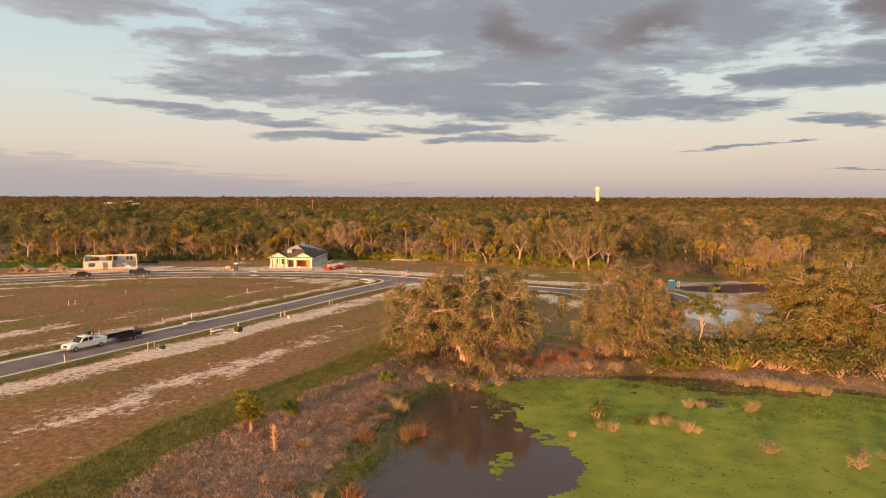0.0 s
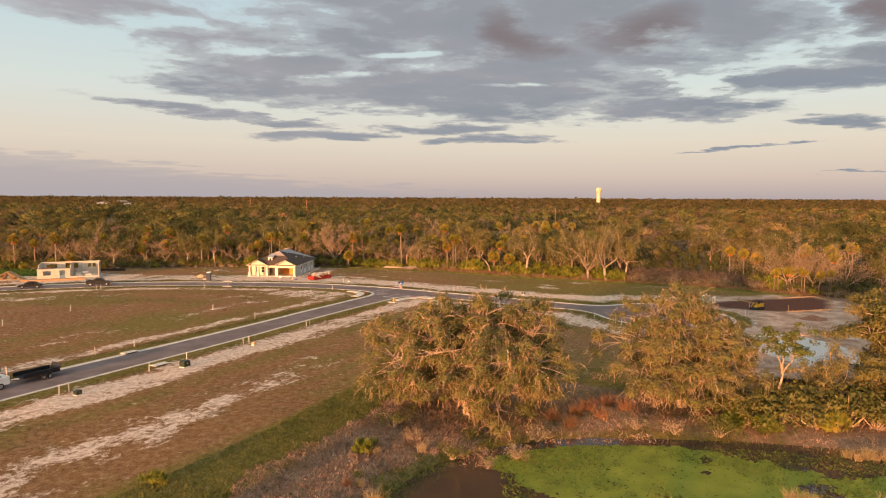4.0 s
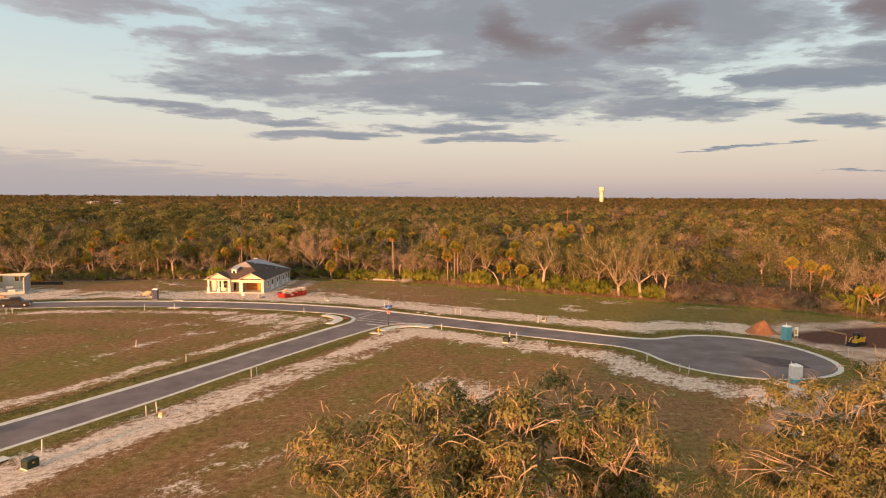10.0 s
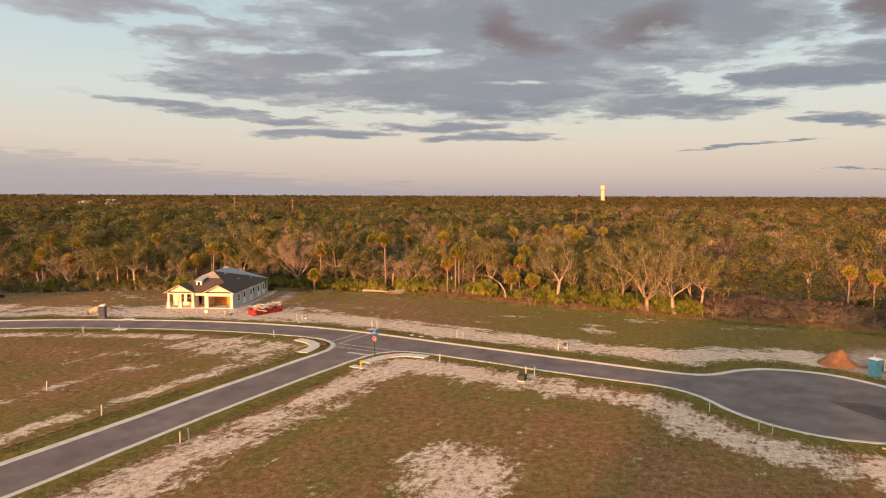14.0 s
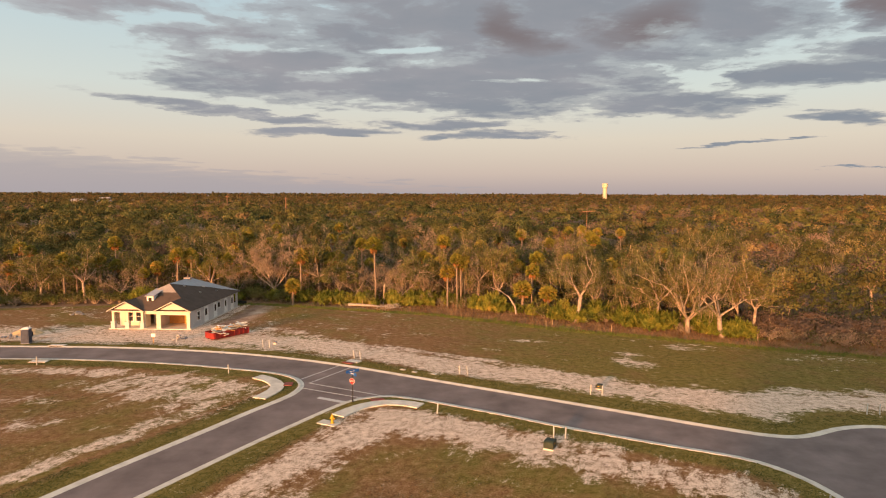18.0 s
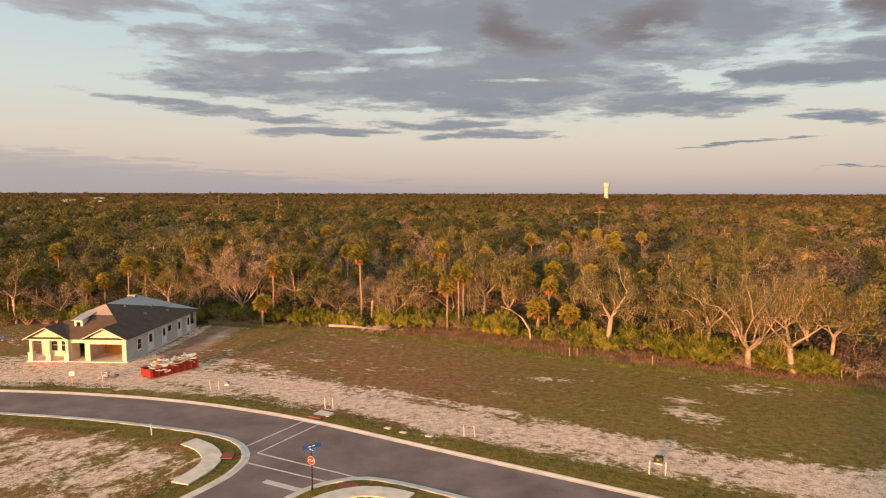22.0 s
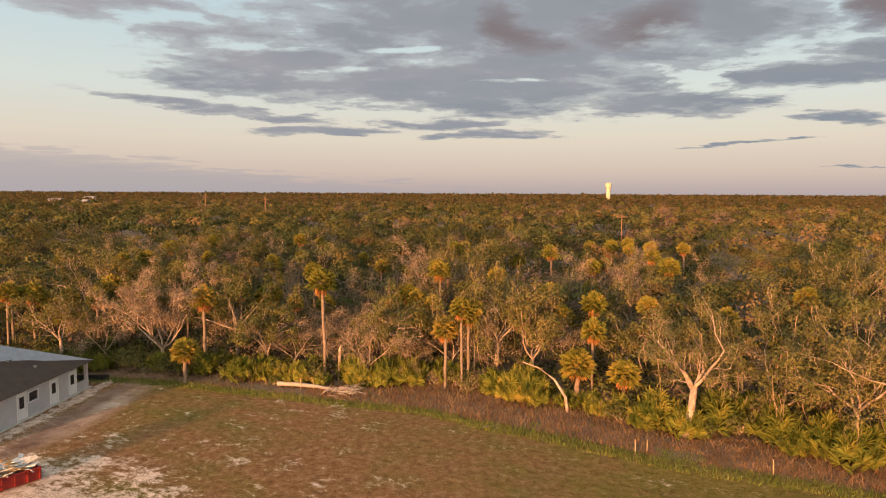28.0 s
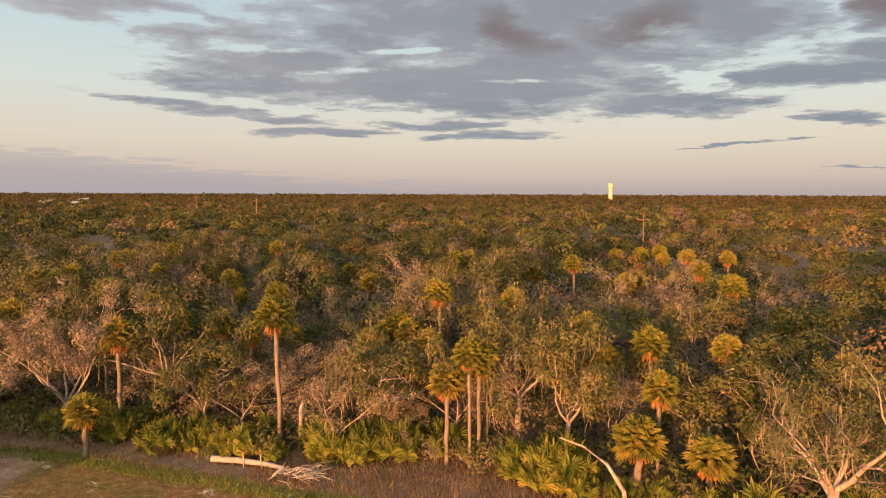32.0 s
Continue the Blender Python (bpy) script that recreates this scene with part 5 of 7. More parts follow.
for k in range(15):
    t_ = k / 14
    put(TUFTS[0], 32.0 + 7 * t_ + rng.uniform(-.4, .4), 66.3 - 3.0 * t_ + rng.uniform(-.5, .5), -0.35, rng.uniform(0.6, 1.25), rng.uniform(0, 6.28), "pale brown reed tuft at the pond's edge", group="reed tufts at the pond's edge")
for x, y, k, sc in ((-14.2, 55.3, 1, 0.8), (-6.3, 65.7, 1, 0.8), (25.8, 73.2, 2, 0.7), (27.3, 70.5, 0, 0.8), (24.2, 71.2, 1, 1.0), (-20, 60, 1, 0.7), (33.5, 71.5, 2, 0.75)):
    put(PALMETTOS[k], x, y, 0, sc, rng.uniform(0, 6.28), group="palmettos round the pond")
put(PALMS[2], -16.4, 50.6, -0.75, 0.78, 1.0)
st = thing("palm_stub", pose(-13.3, 46.3, -0.3), "topless palm trunk with old frond stubs", "palm")
V, F = [], []
tube(V, F, [(0, 0, -0.2), (0.05, 0, 0.8), (0.0, 0.03, 1.7), (0.08, 0, 2.5)], [0.2, 0.17, 0.17, 0.2], 9)
place("trunk", mesh_of("trunk", V, F, M_PALMBARK, True), st)
for k in range(34):
    a, h = 2.4 * k, 0.4 + 2.0 * k / 34
    bm = bmesh.new()
    rod(bm, (0.15 * math.cos(a), 0.15 * math.sin(a), h), (0.36 * math.cos(a), 0.36 * math.sin(a), h + 0.16), 0.045, 0.025, 4)
    part("frond_stub", bm, M_DEADFROND, st)
put(BUSHES[2], 13.9, 55.9, -0.42, 1.5, 0.3, "upright yellow-green shrub standing in the pond")
put(BUSHES[1], 25.7, 47.6, -0.42, 0.7, 0.3, "small pinkish dry shrub in the duckweed")
for x, y, k, sc in ((3.2, 58.8, 1, 1.0), (-2.5, 63.5, 1, 1.2), (0.5, 60.5, 0, 1.1), (5.5, 60.8, 1, 1.2), (7.6, 63.8, 1, 1.1), (-4.5, 66.5, 0, 1.0), (16.5, 66.5, 1, 1.3), (19.5, 65.5, 1, 1.2), (23, 65.0, 0, 1.4), (27.5, 68.5, 0, 1.7), (29.5, 71.5, 0, 1.9), (31.5, 68.5, 1, 1.5),
                    (34.5, 69, 0, 1.6), (37.5, 67, 0, 1.9), (40.5, 65.0, 0, 1.8), (43.5, 63.5, 0, 1.7), (48, 62.5, 0, 1.9), (51.5, 62.5, 0, 2.1), (36, 72.5, 1, 1.5), (54, 66, 0, 2.2), (57, 60, 0, 2.2), (20, 72.5, 1, 1.4), (14.5, 70, 1, 1.2), (32.5, 47.0, 1, 1.0), (30.8, 44.5, 1, 0.9), (34, 46, 1, 1.2), (36, 48, 1, 1.2)):
    y += 5 if y >= 58 else 0
    sc *= (0.7 if k == 1 else 0.85) * rng.uniform(0.6, 1.15)
    put(BUSHES[k], x, y, -0.3 if y < 68 else 0, sc, rng.uniform(0, 6.28), group="brush round the pond")
for x, y, sc in ((27.0, 72.8, 1.5), (29.8, 73.4, 1.9), (32.6, 72.4, 1.6), (35.4, 72.8, 2.0), (38.2, 71.4, 1.8), (40.8, 72.2, 2.1), (43.4, 70.6, 1.7), (46.0, 71.0, 2.0), (25.0, 74.6, 1.4)):
    put(BUSHES[0], x, y, -0.1, sc, rng.uniform(0, 6.28), "rounded olive shrub at the water's edge", group="shrubs round the pond")
for x, y, k, sc in ((37, 77, 3, 0.7), (56, 75, 1, 1.0), (62, 70, 0, 1.0)):
    put(OAKS[k], x, y, 0, sc, rng.uniform(0, 6.28), group="oaks round the pond")

# loose weeds and grass
rsm = np.random.RandomState(95)
mx, my = rsm.uniform(4, 52, 42000), rsm.uniform(50, 70, 42000)
mw = inside(mx, my, POND) & (fbm(mx, my, 4, 51) + 0.5 * fbm(mx, my, 1.3, 52) + 0.06 * (my - 62) + 0.03 * np.clip(mx - 22, 0, 12) > -0.08) & (rsm.rand(42000) < 0.6)
tagged(new("marsh_plants", quads_mesh("marsh_plants", blades(rsm, mx[mw], my[mw], -0.43, 0.13, 0.08, 1.6), M_MARSH, 3)), "low olive marsh plants in shallow water", "water plant", kind="stuff")
rs = np.random.RandomState(91)


def scatter(n, x0, x1, y0, y1):
    return rs.uniform(x0, x1, n), rs.uniform(y0, y1, n)


def near_line(x, y, line):
    d, sd = line_dist(x, y, line)
    return d * -sd


x, y = scatter(150000, -42, 62, 10, 92)
x2, y2 = scatter(190000, -42, 4, 12, 92)
x, y = np.concatenate([x, x2]), np.concatenate([y, y2])
db, dp, ip = near_line(x, y, BANK), line_dist(x, y, POND)[0], inside(x, y, POND)
keep = (db > -0.6) & ((~ip) | (dp < 1.8)) & ~((x > 36) & (y > 80)) & (dp + rs.uniform(0, 8, len(x)) + 4 * fbm(x, y, 6, 35) < 30)
x, y, db, dp, ip = x[keep], y[keep], db[keep], dp[keep], ip[keep]
patchy = fbm(x, y, 7, 31) + 0.5 * fbm(x, y, 2, 32)
west = x < 1
# green along the lot, matted brown beyond it, green again at the water
kind = np.where(west, np.where(db < 5.2 + 1.6 * patchy, 1.0, np.where(dp < 4.0 + 3.5 * patchy, 0.4, -0.4 + 0.9 * patchy)), patchy)
gz = -0.75 * np.clip((6 - np.where(ip, -dp, dp)) / 7.5, 0, 1)
for name, mat, w, hgt, label in (("dry_weeds", M_PINKBRUSH, (kind < 0.05) & (rs.rand(len(x)) < 0.5), 0.40, "matted dry brown weeds on the pond bank"), ("green_weeds", M_WEED, (kind >= 0.05) & (kind < 0.6), 0.30, "low green weeds on the pond bank"), ("bank_grass", M_EDGEGRASS, kind >= 0.6, 0.26, "rough green grass on the bank")):
    tagged(new(name, quads_mesh(name, blades(rs, x[w], y[w], gz[w], hgt * (0.6 + 0.6 * np.abs(fbm(x[w], y[w], 3, 33))), 0.04, 0.8), mat, 3)), label, "weeds", kind="stuff")
w = (kind < -0.05) & (rs.rand(len(x)) < 0.06)
q = leaf_tris(rs, np.stack([x[w], y[w], gz[w] + 0.10], -1), 15, 0.24, 0.13, 0.5, 0.8)
tagged(new("weed_mat", quads_mesh("weed_mat", q, M_PINKBRUSH, 3)), "tangled mat of dead pinkish-brown weeds", "weeds", kind="stuff")
# tall dry grass before the wood
x, y = scatter(330000, -60, 80, 150, 206)
dw = near_line(x, y, WOOD_EDGE)
st = strip_at(x)
keep = (dw > -1.5) & (dw < st + 1.1) & ((x > -15 + 3 * fbm(x, y, 4, 46)) | (dw > st - 1.1) | (rs.rand(len(x)) < 0.12))
x, y, dw, st = x[keep], y[keep], dw[keep], st[keep]
green_edge = (dw > st - 0.9 + 0.5 * fbm(x, y, 3, 41)) | (fbm(x, y, 2.5, 42) > 0.42)
for name, mat, w, hgt, label in (("tall_dry_grass", M_DRY, ~green_edge, 0.42, "tall reddish-brown dry grass before the wood"), ("edge_grass", M_STRIP, green_edge, 0.34, "strip of yellow-green grass along the lot")):
    tagged(new(name, quads_mesh(name, blades(rs, x[w], y[w], 0.0, hgt, 0.03, 0.5), mat, 3)), label, "grass", kind="stuff")
x, y = scatter(26000, -165, -97, 176, 191)
tagged(new("meadow_grass", quads_mesh("meadow_grass", blades(rs, x, y, 0.0, 0.3, 0.09, 0.5), M_MEADOW, 3)), "lush green grass beside the block shell", "grass", kind="stuff")
# verge grass beside the kerbs, and thin tufts on the lots
x, y = scatter(240000, -75, 60, 62, 175)
ir = inside(x, y, ROAD)
x, y = x[~ir], y[~ir]
d = np.minimum(line_dist(x, y, KERB_A)[0], line_dist(x, y, KERB_B)[0])
for line, sg_ in ((KERB_A, 1), (KERB_B, -1)):
    k_ = rs.randint(0, len(line) - 1, 44000)
    f_ = rs.rand(44000, 1)
    t2 = line[k_ + 1] - line[k_]
    nr = np.stack([-t2[:, 1], t2[:, 0]], -1) / np.linalg.norm(t2, axis=1)[:, None] * sg_
    pv = line[k_] * (1 - f_) + line[k_ + 1] * f_ + nr * (0.1 + 2.7 * rs.rand(44000, 1) ** 0.8)
    ok_ = ~inside(pv[:, 0], pv[:, 1], ROAD) & (pv[:, 1] > 50) & (pv[:, 0] > -110) & (fbm(pv[:, 0], pv[:, 1], 2.5, 43) > -0.45)
    tagged(new("verge_grass", quads_mesh("verge_grass", blades(rs, pv[ok_, 0], pv[ok_, 1], 0.0, 0.065, 0.055, 0.9), M_GRASS, 3)), "short green grass along the kerbs", "grass", kind="stuff")
sandy = sand.reshape(ny, nx)[np.clip(np.searchsorted(gy, y), 0, ny - 1), np.clip(np.searchsorted(gx, x), 0, nx - 1)]
w = (d > 4) & (sandy < 0.42) & (fbm(x, y, 5, 44) + 0.6 * fbm(x, y, 1.5, 45) > 0.12) & (rs.rand(len(x)) < 0.45)
tagged(new("lot_grass", quads_mesh("lot_grass", blades(rs, x[w], y[w], 0.0, 0.12, 0.05, 0.9), M_LOTGRASS, 3)), "thin olive-brown grass on the lots", "grass", kind="stuff")

for t_ in TUFTS:
    bpy.data.objects.remove(t_)
for src in OAKS + BARE + PALMS + PALMETTOS + BUSHES:
    drop_source(src)

# ---- building materials, paint and metal for the things ----
M_GLASS = material("dark_glass", [(0.012, 0.013, 0.016), (0.03, 0.032, 0.036)], 1.0, 0.08, 0, 0, 1, 0, 0, 2, 0.6)
M_UNDER = material("grey_underlay", [(0.30, 0.30, 0.32), (0.40, 0.40, 0.42)], 1.5, 0.6, 0, 0.1, 20)
M_SHEATH = material("roof_sheathing", [(0.30, 0.24, 0.20), (0.40, 0.33, 0.28)], 1.2, 0.85, 0, 0.1, 20)
M_FASCIA = material("raw_timber", [(0.26, 0.17, 0.095), (0.38, 0.265, 0.15)], 2.5, 0.8, 0, 0.2, 30, 0, 0.3)
M_OSB = material("strand_board", [(0.50, 0.225, 0.06), (0.66, 0.34, 0.105)], 6, 0.8, 0, 0.2, 40)
M_RED = material("red_container_paint", [(0.19, 0.018, 0.015), (0.30, 0.034, 0.026)], 1.4, 0.55, 0.1, 0.1, 20)
M_SIGNRED = material("sign_red", [(0.50, 0.02, 0.02), (0.58, 0.03, 0.03)], 4, 0.4)
M_BLUE = material("sign_blue", [(0.015, 0.07, 0.26), (0.02, 0.10, 0.34)], 4, 0.4)
M_YELLOW = material("yellow_paint", [(0.42, 0.26, 0.02), (0.52, 0.33, 0.025)], 3, 0.45)
M_BLACK = material("black_metal", [(0.012, 0.012, 0.014), (0.03, 0.03, 0.032)], 3, 0.45, 0.2)
M_RUBBER = material("tyre_rubber", [(0.012, 0.012, 0.012), (0.03, 0.028, 0.026)], 6, 0.9)
M_CHROME = material("bare_steel", [(0.35, 0.35, 0.36), (0.55, 0.55, 0.56)], 3, 0.35, 0.8)
M_GREENBOX = material("transformer_green", [(0.02, 0.032, 0.022), (0.038, 0.05, 0.034)], 2, 0.5, 0.1)
M_TEAL = material("teal_plastic", [(0.07, 0.25, 0.36), (0.11, 0.34, 0.46)], 2, 0.5)
M_GREYPLASTIC = material("grey_plastic", [(0.13, 0.14, 0.17), (0.2, 0.21, 0.24)], 2, 0.5)
M_POST = material("white_post", [(0.36, 0.36, 0.35), (0.46, 0.46, 0.45)], 5, 0.6, 0, 0, 1, 0, 0.2)
M_STAKE = material("stake_timber", [(0.40, 0.26, 0.14), (0.55, 0.38, 0.22)], 6, 0.8, 0, 0, 1, 0, 0.3)
M_ORANGEDIRT = material("orange_fill_dirt", [(0.22, 0.095, 0.045), (0.33, 0.15, 0.075)], 1.5, 0.95, 0, 0.6, 8)
M_YELLOWSAND = material("fill_sand", [(0.42, 0.30, 0.16), (0.55, 0.41, 0.24)], 1.5, 0.95, 0, 0.5, 8)
M_CARBLACK = material("black_car_paint", [(0.010, 0.011, 0.014), (0.018, 0.019, 0.022)], 1, 0.3, 0.0, 0, 1, 0, 0, 2, 0.4)
M_CARWHITE = material("white_car_paint", [(0.70, 0.70, 0.69), (0.78, 0.78, 0.77)], 1, 0.25, 0, 0, 1, 0, 0, 2, 0.5)
M_TRASH = material("debris_board", [(0.50, 0.46, 0.40), (0.70, 0.66, 0.60)], 2, 0.8, 0, 0, 1, 0, 0.6)
M_REDMAT = material("brick_red_mat", [(0.20, 0.06, 0.045), (0.28, 0.09, 0.07)], 8, 0.8)
M_LOG = material("barkless_wood", [(0.27, 0.23, 0.20), (0.40, 0.36, 0.32)], 3, 0.85, 0, 0.4, 15)
M_POLE = material("creosoted_pole", [(0.20, 0.11, 0.07), (0.30, 0.175, 0.11)], 2, 0.9, 0, 0.2, 15)
M_FABRIC = material("black_silt_fabric", [(0.010, 0.010, 0.011), (0.025, 0.024, 0.024)], 3, 0.8)


def poly(bm, *pts):
    return bm.faces.new([bm.verts.new(p) for p in pts])


def panel(rows, thick=0.06):
    """Sloping sheets with thickness."""
    bm = bmesh.new()
    for pts in rows:
        f = poly(bm, *pts)
        f.normal_update()
        n = f.normal.copy()
        if n.z < 0:
            n = -n
        top = [bm.verts.new(Vector(p) + n * thick) for p in pts]
        bm.faces.new(top)
        lo = list(f.verts)
        for k in range(len(pts)):
            bm.faces.new((lo[k], lo[(k + 1) % len(pts)], top[(k + 1) % len(pts)], top[k]))
    bmesh.ops.recalc_face_normals(bm, faces=bm.faces)
    return bm


# ---- the finished-shell house ----
house = thing("house", pose(-38.0, 178.2, 0, 0, 0, -2.2), "one-storey block house being built, cream front and dark unfinished roof", "house")
bm = boxes((-12.1, 0.25, -0.25, 19.9, -0.2, 0.10))
part("slab", bm, M_CONC, house, "pale concrete base slab")
T = 0.2
openR = [(2.6, 3.6, 0.9, 2.15), (5.3, 6.6, 0.12, 2.4), (9.0, 10.15, 0.12, 2.4), (10.5, 11.7, 1.4, 2.25), (13.5, 14.6, 0.12, 2.35), (16.4, 17.5, 0.12, 2.35)]


def holed_wall(axis, at_, a0, a1, z0, z1, holes, thick):
    """A wall along x or y with openings through it."""
    bm = bmesh.new()
    cuts = sorted({a0, a1, *[v for h in holes for v in h[:2]]})
    for p, q in zip(cuts, cuts[1:]):
        zs = sorted([(h[2], h[3]) for h in holes if h[0] <= p + 1e-6 and h[1] >= q - 1e-6])
        base = z0
        for lo, hi in zs + [(z1, z1)]:
            if lo > base + 1e-3:
                if axis == "y":
                    box(bm, at_ - thick, at_, p, q, base, lo)
                else:
                    box(bm, p, q, at_, at_ + thick, base, lo)
            base = hi
    return bm


part("side_wall", holed_wall("y", 0, 0.2, 17.7, 0.1, 2.72, openR, T), M_WALL, house, "grey primed block side wall")
part("porch_pillar", boxes((-0.3, 0, 19.35, 19.65, 0.1, 2.72)), M_WALL, house, "block corner pillar of the rear porch")
part("porch_half_wall", boxes((-0.2, 0, 17.7, 19.35, 0.1, 0.95)), M_WALL, house, "low block wall of the rear porch")
part("porch_inner_wall", boxes((-4, -0.2, 17.5, 17.7, 0.1, 2.7)), M_WALL, house)
part("rear_wall", boxes((-11.8, -4, 19.4, 19.6, 0.1, 2.72)), M_WALL, house)
part("far_side_wall", boxes((-11.8, -11.6, 2.2, 19.4, 0.1, 2.72)), M_WALL, house)
part("garage_front", holed_wall("x", 0.0, -4.95, 0.0, 0.1, 2.72, [(-4.4, -0.5, 0.1, 2.15)], 0.25), M_CREAM, house, "cream stucco garage front with a wide opening")
part("entry_front", holed_wall("x", 0.3, -7.1, -4.95, 0.1, 2.72, [(-6.85, -5.2, 0.1, 2.2)], 0.25), M_CREAM, house, "cream entry front")
part("porch_wall", holed_wall("x", 2.2, -11.6, -7.1, 0.1, 2.72, [(-10.55, -9.75, 0.75, 2.2), (-9.25, -8.5, 0.75, 2.2)], 0.2), M_CREAM, house, "cream porch wall")
part("porch_side_wall", boxes((-7.3, -7.1, 0.55, 2.2, 0.1, 2.72)), M_CREAM, house)
part("garage_back_wall", boxes((-4.95, -0.2, 4.0, 4.2, 0.1, 2.7)), M_OSB, house, "board wall inside the garage")
part("garage_inner_wall", boxes((-5.15, -4.95, 0.55, 6.8, 0.1, 2.7)), M_WALL, house)
part("entry_back_wall", boxes((-7.1, -5.15, 3.4, 3.6, 0.1, 2.7)), M_WALL, house)
for x in (-11.55, -9.4, -7.15):
    bm = boxes((x - 0.17, x + 0.17, -0.12, 0.22, 1.1, 2.62), bevel=0.015)
    col_ = part("column", bm, M_CREAM, house, "square cream porch column")
    part("column_base", boxes((x - 0.29, x + 0.29, -0.24, 0.34, 0.1, 1.05), (x - 0.33, x + 0.33, -0.28, 0.38, 1.05, 1.13)), M_WALL, col_, "bare grey block column base")
part("porch_beam", boxes((-11.65, -7.1, -0.1, 0.2, 2.5, 2.72)), M_CREAM, house)


def sash(parent, axis, at_, a0, a1, z0, z1, rows=2, out=1, door=False):
    """A window or door set into an opening: frame, panes and bars."""
    f, d = 0.1, 0.05 * out

    def bx(p, q, lo, hi, d0, d1):
        d0, d1 = sorted((at_ + d0, at_ + d1))
        return (d0, d1, p, q, lo, hi) if axis == "y" else (p, q, d0, d1, lo, hi)
    w = part("door" if door else "window", boxes(bx(a0 - f, a0, z0 - (0 if door else f), z1 + f, 0, d), bx(a1, a1 + f, z0 - (0 if door else f), z1 + f, 0, d),
             bx(a0, a1, z1, z1 + f, 0, d), *([] if door else [bx(a0, a1, z0 - f, z0, 0, d)])), M_WHITE, parent, "white-framed door" if door else "white-framed window")
    n = rows
    if door:
        part("door_leaf", boxes(bx(a0, a1, z0, z1, -0.06 * out, -0.02 * out)), M_WHITE, w)
        part("pane", boxes(bx(a0 + 0.28, a1 - 0.28, z0 + 1.0, z1 - 0.25, -0.02 * out, 0.004 * out)), M_GLASS, w)
        return w
    for k in range(n):
        lo, hi = z0 + (z1 - z0) * k / n, z0 + (z1 - z0) * (k + 1) / n
        part("pane", boxes(bx(a0, a1, lo + 0.02, hi - 0.02, -0.08 * out, -0.06 * out)), M_GLASS, w)
        if k:
            part("rail", boxes(bx(a0, a1, lo - 0.02, lo + 0.02, -0.08 * out, -0.01 * out)), M_WHITE, w)
    return w


for k, (a0, a1, z0, z1) in enumerate(openR):
    sash(house, "y", 0, a0, a1, z0, z1, 2 if k != 3 else 1, 1, k in (1, 2, 4, 5))
sash(house, "x", 2.2, -10.55, -9.75, 0.75, 2.2, 2, -1)
sash(house, "x", 2.2, -9.25, -8.5, 0.75, 2.2, 2, -1)
part("soffit_ceiling", boxes((-12.1, 0.3, -0.4, 20.0, 2.72, 2.75)), M_WHITE, house)
# roof
E0, RZ = 2.78, 5.9
FL, FR, BL, BR, P1, P2 = (-12.2, -0.35, E0), (0.42, -0.35, E0), (-12.2, 20.1, E0), (0.42, 20.1, E0), (-5.9, 6.3, RZ), (-5.9, 13.7, RZ)


def lerp(a, b, t):
    return tuple(a[k] + (b[k] - a[k]) * t for k in range(3))


roof = part("roof", panel([(FL, FR, lerp(FR, P1, 0.66), lerp(FL, P1, 0.66)), (FR, lerp(FR, BR, 0.5), BR, lerp(BR, P1, 0.35), lerp(lerp(BR, P1, 0.42), P2, 0.06), lerp(BR, P1, 0.75), P1), (BR, BL, P2), (BL, FL, P1, P2)]), M_ROOF, house, "dark felt-covered hipped roof")
part("sheathing", panel([(lerp(FL, P1, 0.66), lerp(FR, P1, 0.66), P1)], 0.05), M_SHEATH, roof, "bare pale roof sheathing")
part("underlay", panel([(P1, lerp(BR, P1, 0.75), lerp(lerp(BR, P1, 0.42), P2, 0.06), lerp(BR, P1, 0.35), BR, P2)], 0.05), M_UNDER, roof, "silver-grey roof underlay")
for gx0, gx1, y0, gz, n in ((-5.3, 0.46, -0.65, 4.2, "garage_gable"), (-12.2, -6.65, -0.65, 4.2, "porch_gable")):
    mid = (gx0 + gx1) / 2
    yb = -0.35 + (gz - E0) * 6.95 / (RZ - E0) + 0.25
    g = part("gable_roof", panel([((gx0, y0, E0 + 0.02), (mid, y0, gz), (mid, yb, gz), (gx0, yb - 3.0, E0 + 0.02)), ((gx1, y0, E0 + 0.02), (gx1, yb - 3.0, E0 + 0.02), (mid, yb, gz), (mid, y0, gz))], 0.05), M_ROOF, house)
    bm = bmesh.new()
    a, b_, c = (gx0 + 0.3, -0.12, 2.66), (gx1 - 0.3, -0.12, 2.66), (mid, -0.12, gz - 0.12)
    fr = [bm.verts.new(p) for p in (a, b_, c)]
    bk = [bm.verts.new((p[0], p[1] + 0.12, p[2])) for p in (a, b_, c)]
    bm.faces.new(fr), bm.faces.new(bk[::-1])
    for k in range(3):
        bm.faces.new((fr[k], bk[k], bk[(k + 1) % 3], fr[(k + 1) % 3]))
    bmesh.ops.recalc_face_normals(bm, faces=bm.faces)
    part("gable_end", bm, M_CREAM, house, "cream gable end")
    for sx in (gx0, gx1):
        bm = bmesh.new()
        rod(bm, (sx, y0 - 0.02, E0 - 0.07), (mid, y0 - 0.02, gz - 0.05), 0.06, 0.06, 4)
        part("fascia", bm, M_CREAM, g)
dorm = part("dormer", boxes((-7.35, -6.35, 1.9, 4.4, 3.6, 4.62)), M_WHITE, house, "small white dormer")
part("dormer_roof", panel([((-7.55, 1.6, 4.62), (-6.15, 1.6, 4.62), (-6.15, 5.4, 5.25), (-7.55, 5.4, 5.25))], 0.06), M_UNDER, dorm, "silver dormer roof")
part("dormer_pane", boxes((-7.1, -6.6, 1.86, 1.9, 3.85, 4.4)), M_GLASS, dorm)
